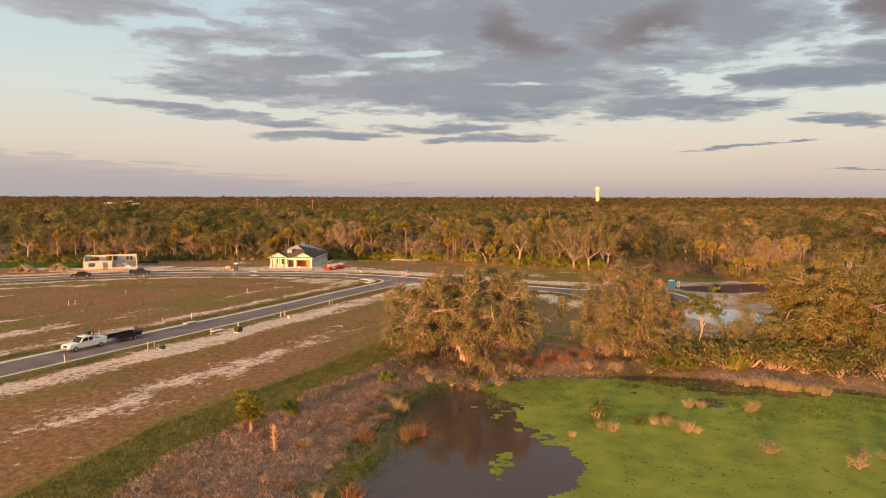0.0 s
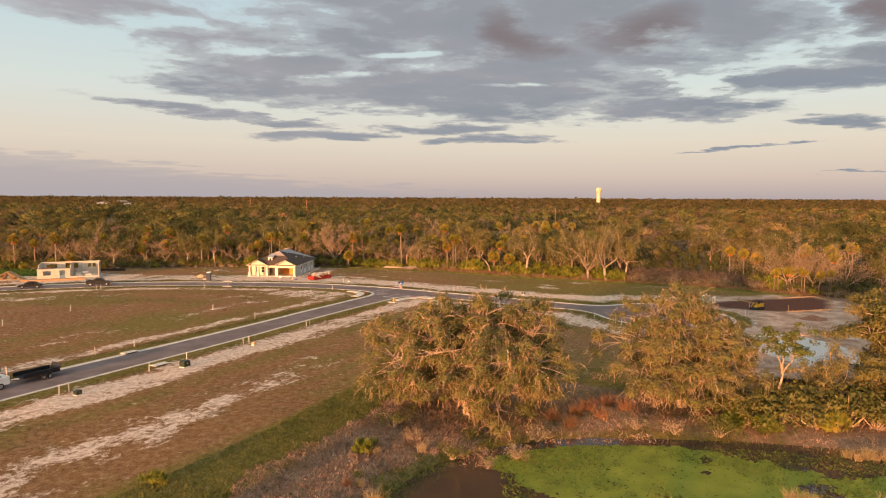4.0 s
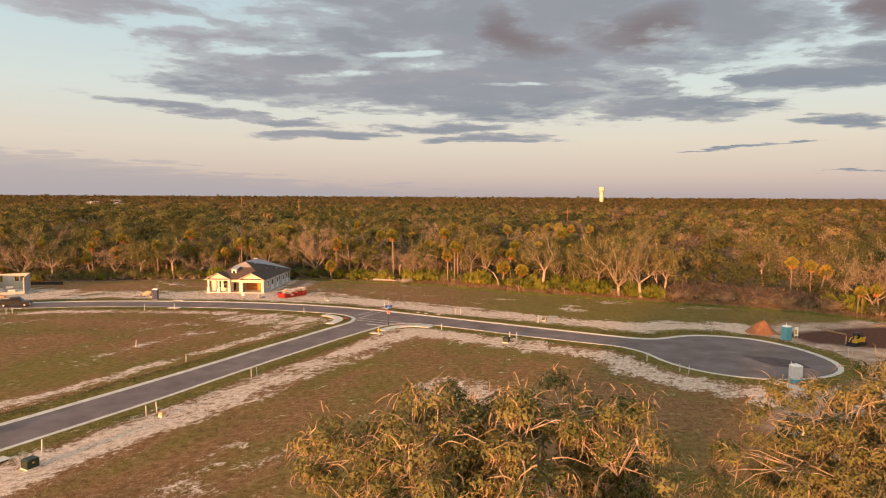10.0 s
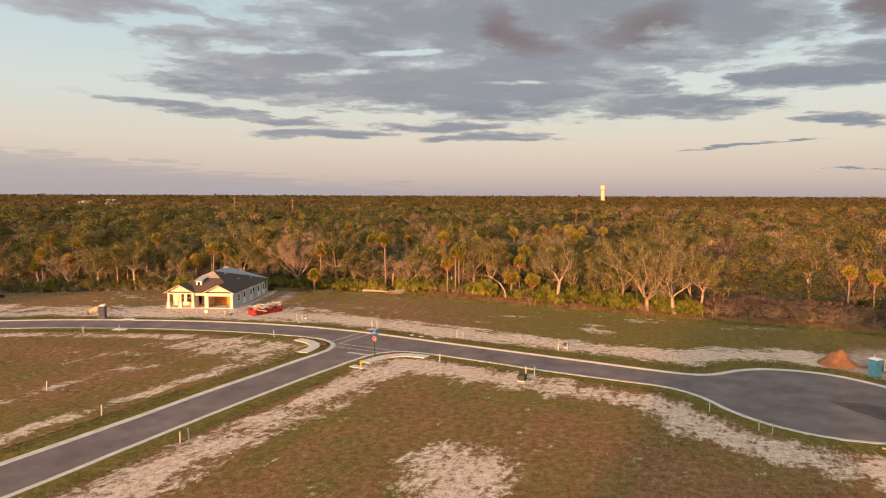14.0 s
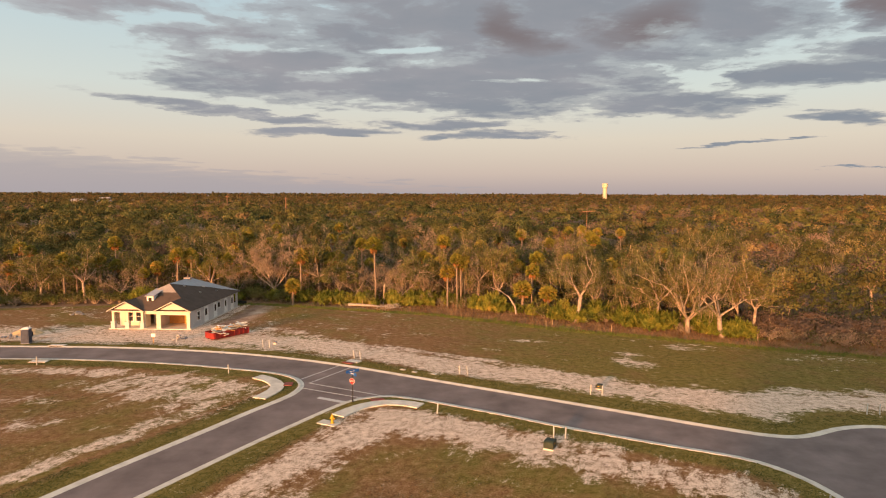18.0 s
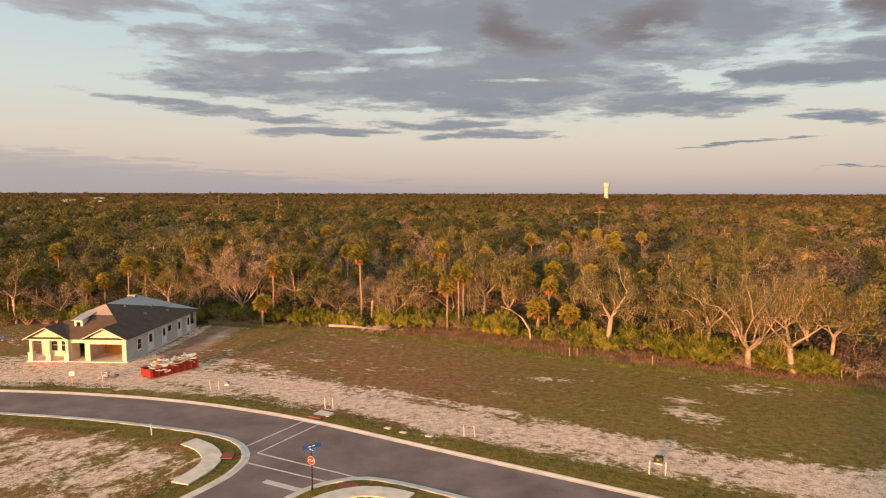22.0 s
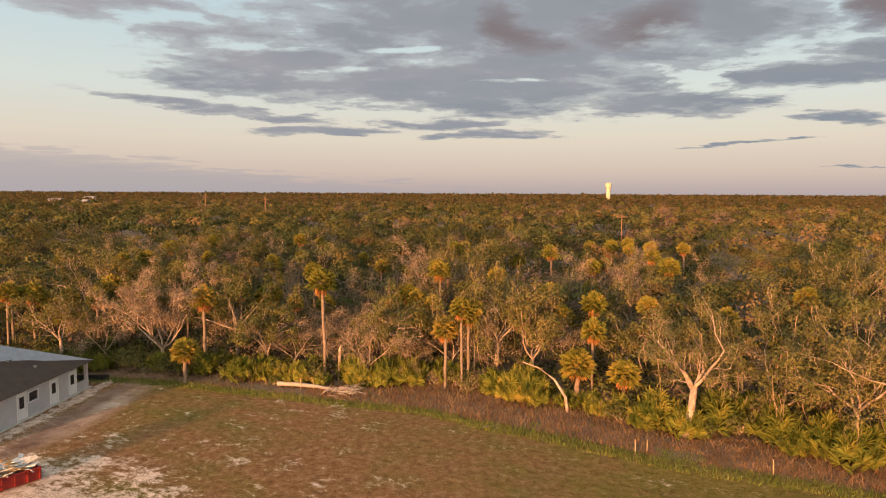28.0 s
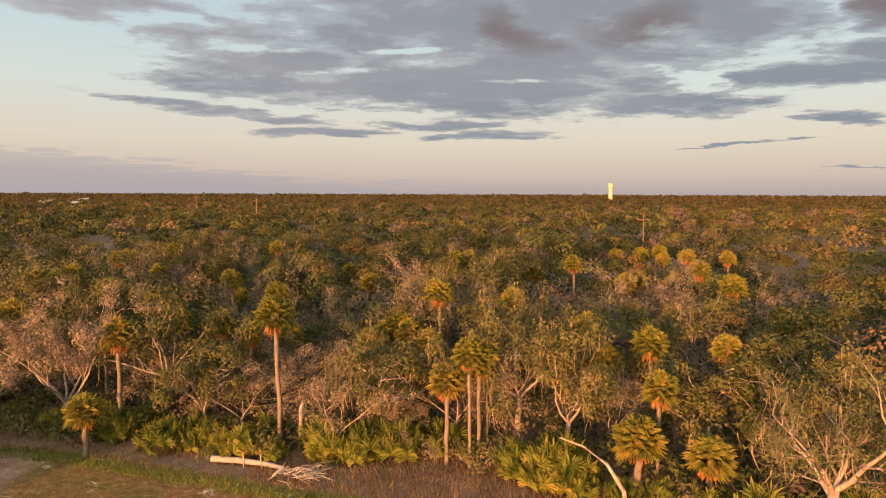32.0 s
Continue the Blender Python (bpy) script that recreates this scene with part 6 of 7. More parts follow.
for x, y in ((-2.2, 9), (-3.1, 12.4), (-1.4, 13.6), (-4.4, 8.2)):
    zz = RZ - (x + 5.9) * (RZ - E0) / 6.32
    part("vent", boxes((x - 0.16, x + 0.16, y - 0.16, y + 0.16, zz, zz + 0.22)), M_CHROME, roof, "metal roof vent")
part("shingle_stack", boxes((-6.4, -5.3, 12.4, 13.3, 5.85, 6.08)), M_SHEATH, roof, "bundles of shingles on the ridge")
rng = random.Random(5)
for k in range(4):
    x = -7.2 + 0.3 * k
    part("roof_board", boxes((x, x + 0.14, 5.0, 6.2, 5.05 + 0.06 * k, 5.15 + 0.06 * k)), M_FASCIA, dorm)

# ---- the roofless block shell ----
shell = thing("block_shell", pose(-85.3, 174.6, 0, 0, 0, 26), "roofless house shell of pale concrete block walls", "house")
M_BLOCK = material("pale_block", [(0.40, 0.365, 0.32), (0.50, 0.465, 0.41)], 1.4, 0.9, 0, 0.3, 16)
part("rear_wall", holed_wall("x", 9.0, -13, 0, 0, 3.4, [(-11.9, -9.6, 1.8, 2.8), (-7.8, -5.0, 1.7, 3.0), (-2.8, -2.1, 1.8, 2.8), (-1.8, -1.1, 1.8, 2.8)], 0.2), M_BLOCK, shell)
part("side_wall", boxes((-0.2, 0, 0, 9.0, 0, 3.35)), M_BLOCK, shell)
part("far_side_wall", boxes((-13, -12.8, 2.2, 9.0, 0, 3.3), (-13, -12.8, 0, 2.2, 0, 2.6)), M_BLOCK, shell)
part("front_wall", holed_wall("x", 0, -12.8, -6.2, 0, 2.5, [(-11.8, -10.2, 1.0, 2.0), (-8.4, -7.2, 0.0, 2.1)], 0.2), M_BLOCK, shell, "low front wall with a window and a door opening")
part("front_sill", boxes((-6.2, -0.2, 0, 0.2, 0, 0.6)), M_BLOCK, shell)
part("inner_wall", boxes((-6.2, -6.0, 0.2, 9.0, 0, 3.2)), M_BLOCK, shell)
part("floor_slab", boxes((-13.3, 0.3, -0.3, 9.4, -0.15, 0.05)), M_CONC, shell)
for lx, ly, nz in ((-4.6, 2.2, 3), (-2.4, 1.8, 2), (-3.2, 4.6, 3)):
    pal = thing("block_pallet", pose(-85.3, 174.6, 0.05, 0, 0, 26) @ pose(lx, ly, 0, 0, 0, rng.uniform(-12, 12)), "wrapped pallet of pale blocks inside the shell", "pallet", "block pallets")
    part("board", boxes((-0.7, 0.7, -0.6, 0.6, 0, 0.12)), M_FASCIA, pal)
    for k in range(nz):
        part("block_layer", boxes((-0.62, 0.62, -0.52, 0.52, 0.13 + 0.34 * k, 0.45 + 0.34 * k), bevel=0.02), M_TRASH, pal)

lum = thing("lumber_pile", pose(-92.6, 168.0, 0, 0, 0, 24), "long stack of yellow timber beams at the roadside", "lumber")
for k in range(14):
    x0 = -6.2 + rng.uniform(-0.5, 0.5)
    part("board", boxes((x0, x0 + 12.4, -0.9 + 0.26 * (k % 7), -0.68 + 0.26 * (k % 7), 0.02 + 0.22 * (k // 7), 0.22 + 0.22 * (k // 7))), M_FASCIA, lum)
for cx, cy, n in ((-111.0, 165, 12), (-104.0, 168.5, 9)):
    tr = thing("truss_stack", pose(cx, cy, 0, 0, 0, rng.uniform(0, 30)), "leaning stack of raw timber roof trusses", "trusses", "roof trusses")
    for k in range(n):
        bm = bmesh.new()
        y = k * 0.25
        for a, b_ in (((-3.4, 0), (3.4, 0)), ((-3.4, 0), (0, 1.9)), ((3.4, 0), (0, 1.9)), ((-1.2, 0), (0, 1.9)), ((1.2, 0), (0, 1.9)), ((-1.7, 0.95), (-1.2, 0)), ((1.7, 0.95), (1.2, 0))):
            rod(bm, (a[0], y, a[1] + 0.05), (b_[0], y, b_[1] + 0.05), 0.06, 0.06, 4)
        part("truss", bm, M_FASCIA, tr)


# ---- vehicles ----
def side_body(profile, half, bevel=0.06):
    bm = bmesh.new()
    l = [bm.verts.new((x, -half, z)) for x, z in profile]
    r = [bm.verts.new((x, half, z)) for x, z in profile]
    bm.faces.new(l), bm.faces.new(r[::-1])
    n = len(profile)
    for k in range(n):
        bm.faces.new((l[k], r[k], r[(k + 1) % n], l[(k + 1) % n]))
    bmesh.ops.recalc_face_normals(bm, faces=bm.faces)
    bmesh.ops.bevel(bm, geom=list(bm.edges), offset=bevel, segments=2, affect="EDGES")
    return bm


def wheel(parent, x, y, r=0.38, w=0.26):
    bm = bmesh.new()
    bmesh.ops.create_cone(bm, cap_ends=True, segments=18, radius1=r, radius2=r, depth=w, matrix=Matrix.Rotation(math.pi / 2, 4, "X"))
    bmesh.ops.bevel(bm, geom=list(bm.edges), offset=0.04, segments=1, affect="EDGES")
    t = part("wheel", bm, M_RUBBER, parent, m=pose(x, y, r))
    bm = bmesh.new()
    bmesh.ops.create_cone(bm, cap_ends=True, segments=12, radius1=r * 0.58, radius2=r * 0.5, depth=w + 0.03, matrix=Matrix.Rotation(math.pi / 2, 4, "X"))
    part("rim", bm, M_CHROME, t)


def pickup(m, paint, label):
    v = thing("pickup_truck", m, label, "truck")
    part("body", side_body([(-3.0, 0.5), (-3.0, 1.12), (-1.0, 1.12), (-0.98, 1.2), (1.35, 1.2), (2.75, 1.08), (2.95, 0.85), (2.95, 0.45), (-2.9, 0.45)], 0.98), paint, v)
    cab = part("cab", side_body([(-1.0, 1.15), (-0.85, 1.86), (-0.6, 1.92), (0.55, 1.9), (1.35, 1.15)], 0.86, 0.08), paint, v)
    part("windscreen", panel([((0.66, -0.72, 1.84), (0.66, 0.72, 1.84), (1.36, 0.78, 1.2), (1.36, -0.78, 1.2))], 0.02), M_GLASS, cab)
    for s in (-1, 1):
        for x0, x1 in ((-0.75, -0.1), (0.0, 0.75)):
            part("side_window", boxes((x0, x1, s * 0.87 - 0.012, s * 0.87 + 0.012, 1.3, 1.78)), M_GLASS, cab)
        part("headlight", boxes((2.86, 2.99, s * 0.7 - 0.16, s * 0.7 + 0.16, 0.78, 0.98)), M_WHITE, v)
        part("mirror", boxes((0.85, 1.0, s * 1.02 - 0.1, s * 1.02 + 0.1, 1.22, 1.45)), M_BLACK, v)
    part("bed_floor", boxes((-2.85, -1.1, -0.8, 0.8, 1.1, 1.14)), M_BLACK, v)
    for s in (-1, 1):
        part("bed_rail", boxes((-2.98, -1.0, s * 0.92 - 0.07, s * 0.92 + 0.07, 1.12, 1.4), bevel=0.02), paint, v)
    part("tailgate", boxes((-3.02, -2.92, -0.9, 0.9, 0.75, 1.4), bevel=0.02), paint, v)
    part("grille", boxes((2.93, 2.99, -0.5, 0.5, 0.72, 1.0)), M_BLACK, v)
    part("bumper", boxes((2.9, 3.08, -0.95, 0.95, 0.42, 0.66), bevel=0.03), M_CHROME, v)
    for x in (-1.95, 1.95):
        for s in (-1, 1):
            wheel(v, x, s * 0.86)
    return v


ROADDIR = 243.2
pickup(pose(-47.3, 80.6, -0.03, 0, 0, ROADDIR) @ Matrix.Diagonal((0.88, 0.88, 0.9, 1)), M_CARWHITE, "white pickup truck towing a trailer on the street")
tr = thing("flatbed_trailer", pose(-44.7, 85.8, -0.03, 0, 0, ROADDIR) @ Matrix.Diagonal((0.72, 0.85, 0.9, 1)), "empty black flatbed trailer behind the white pickup", "trailer")
part("deck", boxes((-2.9, 2.6, -1.1, 1.1, 0.62, 0.72)), M_BLACK, tr)
for s in (-1, 1):
    part("side_rail", boxes((-2.9, 2.6, s * 1.1 - 0.05, s * 1.1 + 0.05, 0.6, 1.15)), M_BLACK, tr)
    part("fender", boxes((-1.7, 0.3, s * 1.2 - 0.14, s * 1.2 + 0.14, 0.72, 0.8)), M_BLACK, tr)
    for x in (-1.2, -0.3):
        wheel(tr, x, s * 1.22, 0.34, 0.22)
part("ramp", panel([((-2.9, -1.0, 0.7), (-2.9, 1.0, 0.7), (-3.3, 1.0, 1.5), (-3.3, -1.0, 1.5))], 0.05), M_BLACK, tr)
bm = bmesh.new()
for s in (-1, 1):
    rod(bm, (2.6, s * 0.9, 0.6), (4.0, 0, 0.55), 0.06, 0.05, 6)
part("drawbar", bm, M_BLACK, tr)
pickup(pose(-77.8, 160.6, -0.03, 0, 0, 16) @ Matrix.Diagonal((0.84, 0.86, 0.9, 1)), M_CARBLACK, "black pickup truck parked along the street")
car = thing("sedan", pose(-90.4, 156.0, -0.03, 0, 0, 207), "black sedan parked along the street", "car")
part("body", side_body([(-2.3, 0.35), (-2.35, 0.85), (-1.5, 0.95), (1.0, 0.92), (2.2, 0.75), (2.35, 0.5), (2.3, 0.35)], 0.9), M_CARBLACK, car)
cab = part("cabin", side_body([(-1.7, 0.9), (-1.0, 1.38), (0.35, 1.42), (1.15, 0.9)], 0.74, 0.08), M_CARBLACK, car)
for s in (-1, 1):
    part("side_window", boxes((-0.9, 0.45, s * 0.745 - 0.01, s * 0.745 + 0.01, 1.0, 1.3)), M_GLASS, cab)
    part("headlight", boxes((2.22, 2.36, s * 0.65 - 0.15, s * 0.65 + 0.15, 0.6, 0.72)), M_WHITE, car)
part("windscreen", panel([((0.42, -0.62, 1.38), (0.42, 0.62, 1.38), (1.1, 0.68, 0.96), (1.1, -0.68, 0.96))], 0.02), M_GLASS, cab)
for x in (-1.4, 1.4):
    for s in (-1, 1):
        wheel(car, x, s * 0.8, 0.33, 0.22)

# ---- dumpster with debris ----
dmp = thing("dumpster", pose(-31.1, 174.2, 0, 0, 0, 54) @ Matrix.Diagonal((0.92, 0.88, 0.74, 1)), "red open roll-off dumpster heaped with pale building debris", "dumpster")
for s in (-1, 1):
    part("side_panel", boxes((-3.1, 3.1, s * 1.15 - 0.05, s * 1.15 + 0.05, 0.2, 1.25)), M_RED, dmp)
    for k in range(8):
        part("rib", boxes((-3.0 + 0.85 * k, -2.9 + 0.85 * k, s * 1.24 - 0.05, s * 1.24 + 0.05, 0.2, 1.25)), M_RED, dmp)
    part("top_rail", boxes((-3.15, 3.15, s * 1.17 - 0.08, s * 1.17 + 0.08, 1.25, 1.35)), M_RED, dmp)
for x in (-3.1, 3.1):
    part("end_panel", boxes((x - 0.05, x + 0.05, -1.1, 1.1, 0.2, 1.25)), M_RED, dmp)
part("floor", boxes((-3.1, 3.1, -1.1, 1.1, 0.12, 0.2)), M_RED, dmp)
part("skid", boxes((-3.1, 3.1, -0.5, -0.35, 0.0, 0.12), (-3.1, 3.1, 0.35, 0.5, 0.0, 0.12)), M_BLACK, dmp)
heap = thing("building_debris", pose(-31.1, 174.2, 0, 0, 0, 54) @ Matrix.Diagonal((0.92, 0.88, 0.74, 1)), "torn white board and timber scraps heaped in the dumpster", "debris")
for k in range(110):
    L, W_ = rng.uniform(0.5, 2.4), rng.uniform(0.2, 0.9)
    m = Matrix.Translation((rng.uniform(-2.5, 2.5), rng.uniform(-0.8, 0.8), rng.uniform(0.85, 2.0))) @ Euler((rng.uniform(-.5, .5), rng.uniform(-.4, .4), rng.uniform(0, 3.1))).to_matrix().to_4x4()
    part("scrap", boxes((-L / 2, L / 2, -W_ / 2, W_ / 2, 0, 0.05)), (M_TRASH, M_WHITE, M_TRASH, M_TRASH, M_WHITE, M_TRASH, M_OSB)[k % 7], heap, m=m)

for bx0, by0, n_, lab in ((-61.0, 189.5, 26, "grey heap of broken block and wrapped scraps"), (-37.2, 172.0, 12, "scatter of broken board beside the dumpster"), (-60.5, 172.0, 10, "small scatter of timber offcuts in the sand")):
    rb = thing("rubble_heap", pose(bx0, by0, 0), lab, "rubble")
    for k in range(n_):
        a_, d_ = rng.uniform(0, 6.28), abs(rng.gauss(0, 0.8))
        L = rng.uniform(0.2, 0.6)
        m = Matrix.Translation((d_ * math.cos(a_), d_ * math.sin(a_), rng.uniform(0.02, 0.5) * max(0, 1 - d_ / 1.6))) @ Euler((rng.uniform(-.4, .4), rng.uniform(-.4, .4), rng.uniform(0, 3.1))).to_matrix().to_4x4()
        part("block_piece", boxes((-L / 2, L / 2, -0.14, 0.14, 0, 0.16), bevel=0.015), (M_GREYPLASTIC, M_GREYPLASTIC, M_BLOCK)[k % 3], rb, m=m)

# ---- crossing: sign, hydrant, walks, paint ----
sg = thing("stop_sign", pose(-9.15, 145.2, 0, 0, 0, -26), "red stop sign on a black post with two blue street-name blades", "street sign")
bm = bmesh.new()
rod(bm, (0, 0, -0.3), (0, 0, 3.1), 0.045, 0.04, 10)
lathe(bm, [(0.08, 0.0), (0.075, 0.2), (0.05, 0.3)], 10)
part("post", bm, M_BLACK, sg)


def octagon(r, y0, y1):
    bm = bmesh.new()
    pts = [(r * math.cos(math.pi / 8 + k * math.pi / 4), r * math.sin(math.pi / 8 + k * math.pi / 4)) for k in range(8)]
    a = [bm.verts.new((x, y0, z)) for x, z in pts]
    b2 = [bm.verts.new((x, y1, z)) for x, z in pts]
    bm.faces.new(a), bm.faces.new(b2[::-1])
    for k in range(8):
        bm.faces.new((a[k], b2[k], b2[(k + 1) % 8], a[(k + 1) % 8]))
    bmesh.ops.recalc_face_normals(bm, faces=bm.faces)
    return bm


pl_ = part("plate", octagon(0.30, -0.075, -0.05), M_WHITE, sg, "white-edged octagon plate", pose(0, 0, 2.08))
part("face", octagon(0.282, -0.082, -0.076), M_SIGNRED, pl_)
cu = bpy.data.curves.new("stop_lettering", "FONT")
cu.body, cu.size, cu.align_x, cu.align_y, cu.extrude = "STOP", 0.195, "CENTER", "CENTER", 0.003
tmp = new("lettering", cu)
bpy.context.view_layer.update()
lm = bpy.data.meshes.new_from_object(tmp.evaluated_get(bpy.context.evaluated_depsgraph_get()))
bpy.data.objects.remove(tmp)
lm.materials.clear()
lm.materials.append(M_WHITE)
place("lettering", lm, pl_, pose(0, -0.086, 0, 90))
for zz, turn in ((3.06, 64), (2.80, -24)):
    bl = part("name_blade", boxes((-0.70, 0.70, -0.015, 0.015, -0.15, 0.15), bevel=0.006), M_BLUE, sg, "blue street-name blade", pose(0, 0, zz, 0, 0, turn))
    for s in (-1, 1):
        part("lettering_bar", boxes((-0.28, 0.22, s * 0.018 - 0.002, s * 0.018 + 0.002, -0.022, 0.025)), M_WHITE, bl)

hy = thing("fire_hydrant", pose(-10.05, 139.1, 0.08), "yellow fire hydrant on a concrete pad", "hydrant")
bm = bmesh.new()
lathe(bm, [(0.19, 0), (0.19, 0.05), (0.12, 0.07), (0.115, 0.5), (0.15, 0.52), (0.15, 0.57), (0.12, 0.66), (0.05, 0.73), (0.035, 0.8)], 14)
part("barrel", bm, M_YELLOW, hy)
for a, b_, r in (((-0.22, 0, 0.43), (0.22, 0, 0.43), 0.065), ((0, -0.24, 0.38), (0, 0, 0.38), 0.085)):
    bm = bmesh.new()
    rod(bm, a, b_, r, r, 10)
    part("outlet", bm, M_YELLOW, hy)
tagged(part("hydrant_pad", boxes((-0.95, 0.95, -0.5, 0.5, -0.1, 0.09), bevel=0.015), M_CONC, None, m=pose(-10.4, 139.2, 0, 0, 0, 62 - 90)), "small square concrete pad round the hydrant", "concrete pad")


def ribbon(name, line, w, z0, z1, mat, label, cat, step=0.8):
    vs, fs = sweep(smooth_line(line, step), [(-w / 2, z0), (-w / 2, z1), (w / 2, z1), (w / 2, z0)])
    n = len(vs)
    fs += [(3, 2, 1, 0), (n - 4, n - 3, n - 2, n - 1)]
    return tagged(new(name, mesh_of(name, vs, fs, mat)), label, cat, kind="structure")


bm = bmesh.new()
prism(bm, [(37.6, 127.6), (38.4, 124.6), (39.4, 122.2), (41.2, 121.4), (43.2, 121.2), (43.4, 123.2), (42.4, 125.4), (40.6, 126.8)], -0.06, -0.026)
tagged(part("damp_patch", bm, material("damp_asphalt", [(0.085, 0.062, 0.057), (0.14, 0.105, 0.097)], 0.8, 0.8, 0, 0.3, 60, 0, 0, 8, 0.2), None), "darker damp patch on the asphalt turning end", "road stain", kind="structure")
ribbon("pavement", [(-20.9, 153.6), (-19.2, 152.4), (-17.9, 150.6), (-17.7, 148.6), (-18.5, 146.0)], 1.45, -0.1, 0.10, M_CONC, "short curved concrete walk at the corner", "pavement")
ribbon("pavement", [(-9.9, 141.1), (-9.0, 142.6), (-7.6, 144.1), (-5.8, 144.9), (-4.0, 144.7), (-2.5, 144.0)], 1.45, -0.1, 0.10, M_CONC, "short curved concrete walk at the corner", "pavement")
for x, y, turn, w, d in ((-16.75, 150.7, 5, 0.9, 1.2), (-6.8, 145.7, 20, 1.3, 0.6), (-11.75, 159.5, -27, 1.4, 0.6)):
    tagged(part("ramp_mat", boxes((-w / 2, w / 2, -d / 2, d / 2, 0.06, 0.13)), M_REDMAT, None, m=pose(x, y, 0, 0, 0, turn)), "brick-red studded warning mat on the kerb ramp", "ramp mat", "ramp mats")
tagged(part("ramp_landing", boxes((-0.8, 0.8, -0.5, 0.5, -0.05, 0.1)), M_CONC, None, m=pose(-11.2, 160.4, 0, 0, 0, -27)), "small concrete landing behind the kerb ramp", "concrete pad")
for k, (a, b_, w) in enumerate((((-16.0, 152.8), (-12.7, 158.6), 0.16), ((-14.7, 151.5), (-11.2, 157.9), 0.16), ((-14.75, 151.55), (-6.3, 147.2), 0.16), ((-15.0, 149.7), (-7.7, 146.2), 0.16), ((-12.8, 146.6), (-10.0, 145.2), 0.55))):
    ribbon("road_marking", [a, ((a[0] + b_[0]) / 2, (a[1] + b_[1]) / 2), b_], w, -0.06, -0.026, M_PAINT, "worn white painted line on the street", "road marking", 2.0)
for x, y, turn in ((-40.4, 97.9, 63), (-51.3, 167.6, 0), (-48.6, 159.4, 0), (-33.9, 92.0, 63)):
    inl = thing("storm_drain", pose(x, y, 0, 0, 0, turn), "concrete storm drain inlet in the kerb", "drain", "storm drains")
    part("cover", boxes((-1.0, 1.0, -0.5, 0.5, 0.06, 0.15), bevel=0.02), M_CONC, inl)
    part("slot", boxes((-0.8, 0.8, -0.53, -0.49, -0.01, 0.09)), M_BLACK, inl)
for x, y in ((-3.7, 155.9), (-1.5, 155.1), (-5.1, 156.9)):
    tagged(part("meter_cover", boxes((-0.3, 0.3, -0.2, 0.2, -0.05, 0.06), bevel=0.01), M_CONC, None, m=pose(x, y, 0, 0, 0, -28)), "pale utility box lid set in the grass", "utility lid", "utility lids")


# ---- utility boxes and marker posts ----
def transformer(x, y, s, turn, label, mat):
    t = thing("transformer_box", pose(x, y, 0, 0, 0, turn), label, "utility box", "utility boxes")
    part("pad", boxes((-0.53 * s, 0.53 * s, -0.51 * s, 0.51 * s, -0.1, 0.1)), M_CONC, t)
    part("cabinet", side_body([(-0.5 * s, 0.1), (-0.5 * s, 0.72 * s), (-0.3 * s, 0.85 * s), (0.5 * s, 0.85 * s), (0.5 * s, 0.1)], 0.48 * s, 0.03), mat, t)
    part("label_plate", boxes((-0.08 * s, 0.08 * s, -0.492 * s, -0.482 * s, 0.5 * s, 0.62 * s)), M_YELLOW, t)


transformer(8.2, 133.9, 0.85, 62, "dark green transformer cabinet on the sandy verge", M_GREENBOX)
transformer(-30.6, 91.2, 0.9, 62, "dark green transformer cabinet beside the street", M_GREENBOX)
transformer(15.8, 149.9, 0.62, -28, "small dark utility cabinet on the verge", M_GREENBOX)
transformer(-36.9, 80.1, 0.6, 62, "small dark utility pedestal beside the street", M_GREENBOX)
transformer(-50.8, 88.0, 0.9, 62, "dark green utility cabinet on the verge", M_GREENBOX)
transformer(-25.9, 102.7, 0.5, 62, "small brown utility pedestal", M_STAKE)
transformer(-58.4, 172.6, 0.9, 0, "dark generator box beside the sand", M_BLACK)
transformer(-23.1, 169.4, 0.4, 0, "small grey utility stub", M_GREYPLASTIC)
bm = bmesh.new()
box(bm, -0.05, 0.05, -0.05, 0.05, -0.3, 1.0, bevel=0.012)
post0 = tagged(part("marker_post", bm, M_POST, None), "pale square marker post standing in the verge", "post", "marker posts")
post_xy = [(-38.9, 80.3), (-38.4, 81.2), (-33.8, 89.0), (-31.6, 94.2), (-49.5, 86.5), (-48.9, 87.3), (-44.1, 96.7), (-41.5, 101.5), (-27.3, 102.6), (-26.9, 103.8), (-31.5, 122.0), (-21.6, 115.4), (-21.2, 116.2),
           (-65.3, 127.8), (-41.1, 129.4), (-68.6, 113.5), (-67.9, 114.3), (-53.1, 157.6), (-48.0, 158.0), (-24.5, 155.0), (-24.2, 167.7), (-23.3, 167.5), (-11.4, 162.0), (-10.6, 161.8), (-0.9, 141.9), (1.4, 155.2), (2.3, 155.0),
           (14.5, 148.0), (15.6, 147.7), (8.9, 136.3), (9.8, 136.0), (38.8, 142.5), (39.9, 142.4), (24.6, 124.0), (26.9, 119.1), (27.6, 118.2), (51.2, 127.2), (51.4, 126.7), (48.1, 117.8), (48.0, 111.5), (-36.8, 170.6), (-73.6, 153.4), (-74.4, 153.0), (-45.5, 73.2)]
for x, y in post_xy:
    c = copy_thing(post0, pose(x, y, 0, rng.uniform(-4, 4), rng.uniform(-4, 4), rng.uniform(0, 90)))
bpy.data.objects.remove(post0)
bm = bmesh.new()
box(bm, -0.03, 0.03, -0.03, 0.03, -0.3, 1.2)
stake0 = tagged(part("survey_stake", bm, M_STAKE, None), "bare wooden survey stake", "stake", "survey stakes")
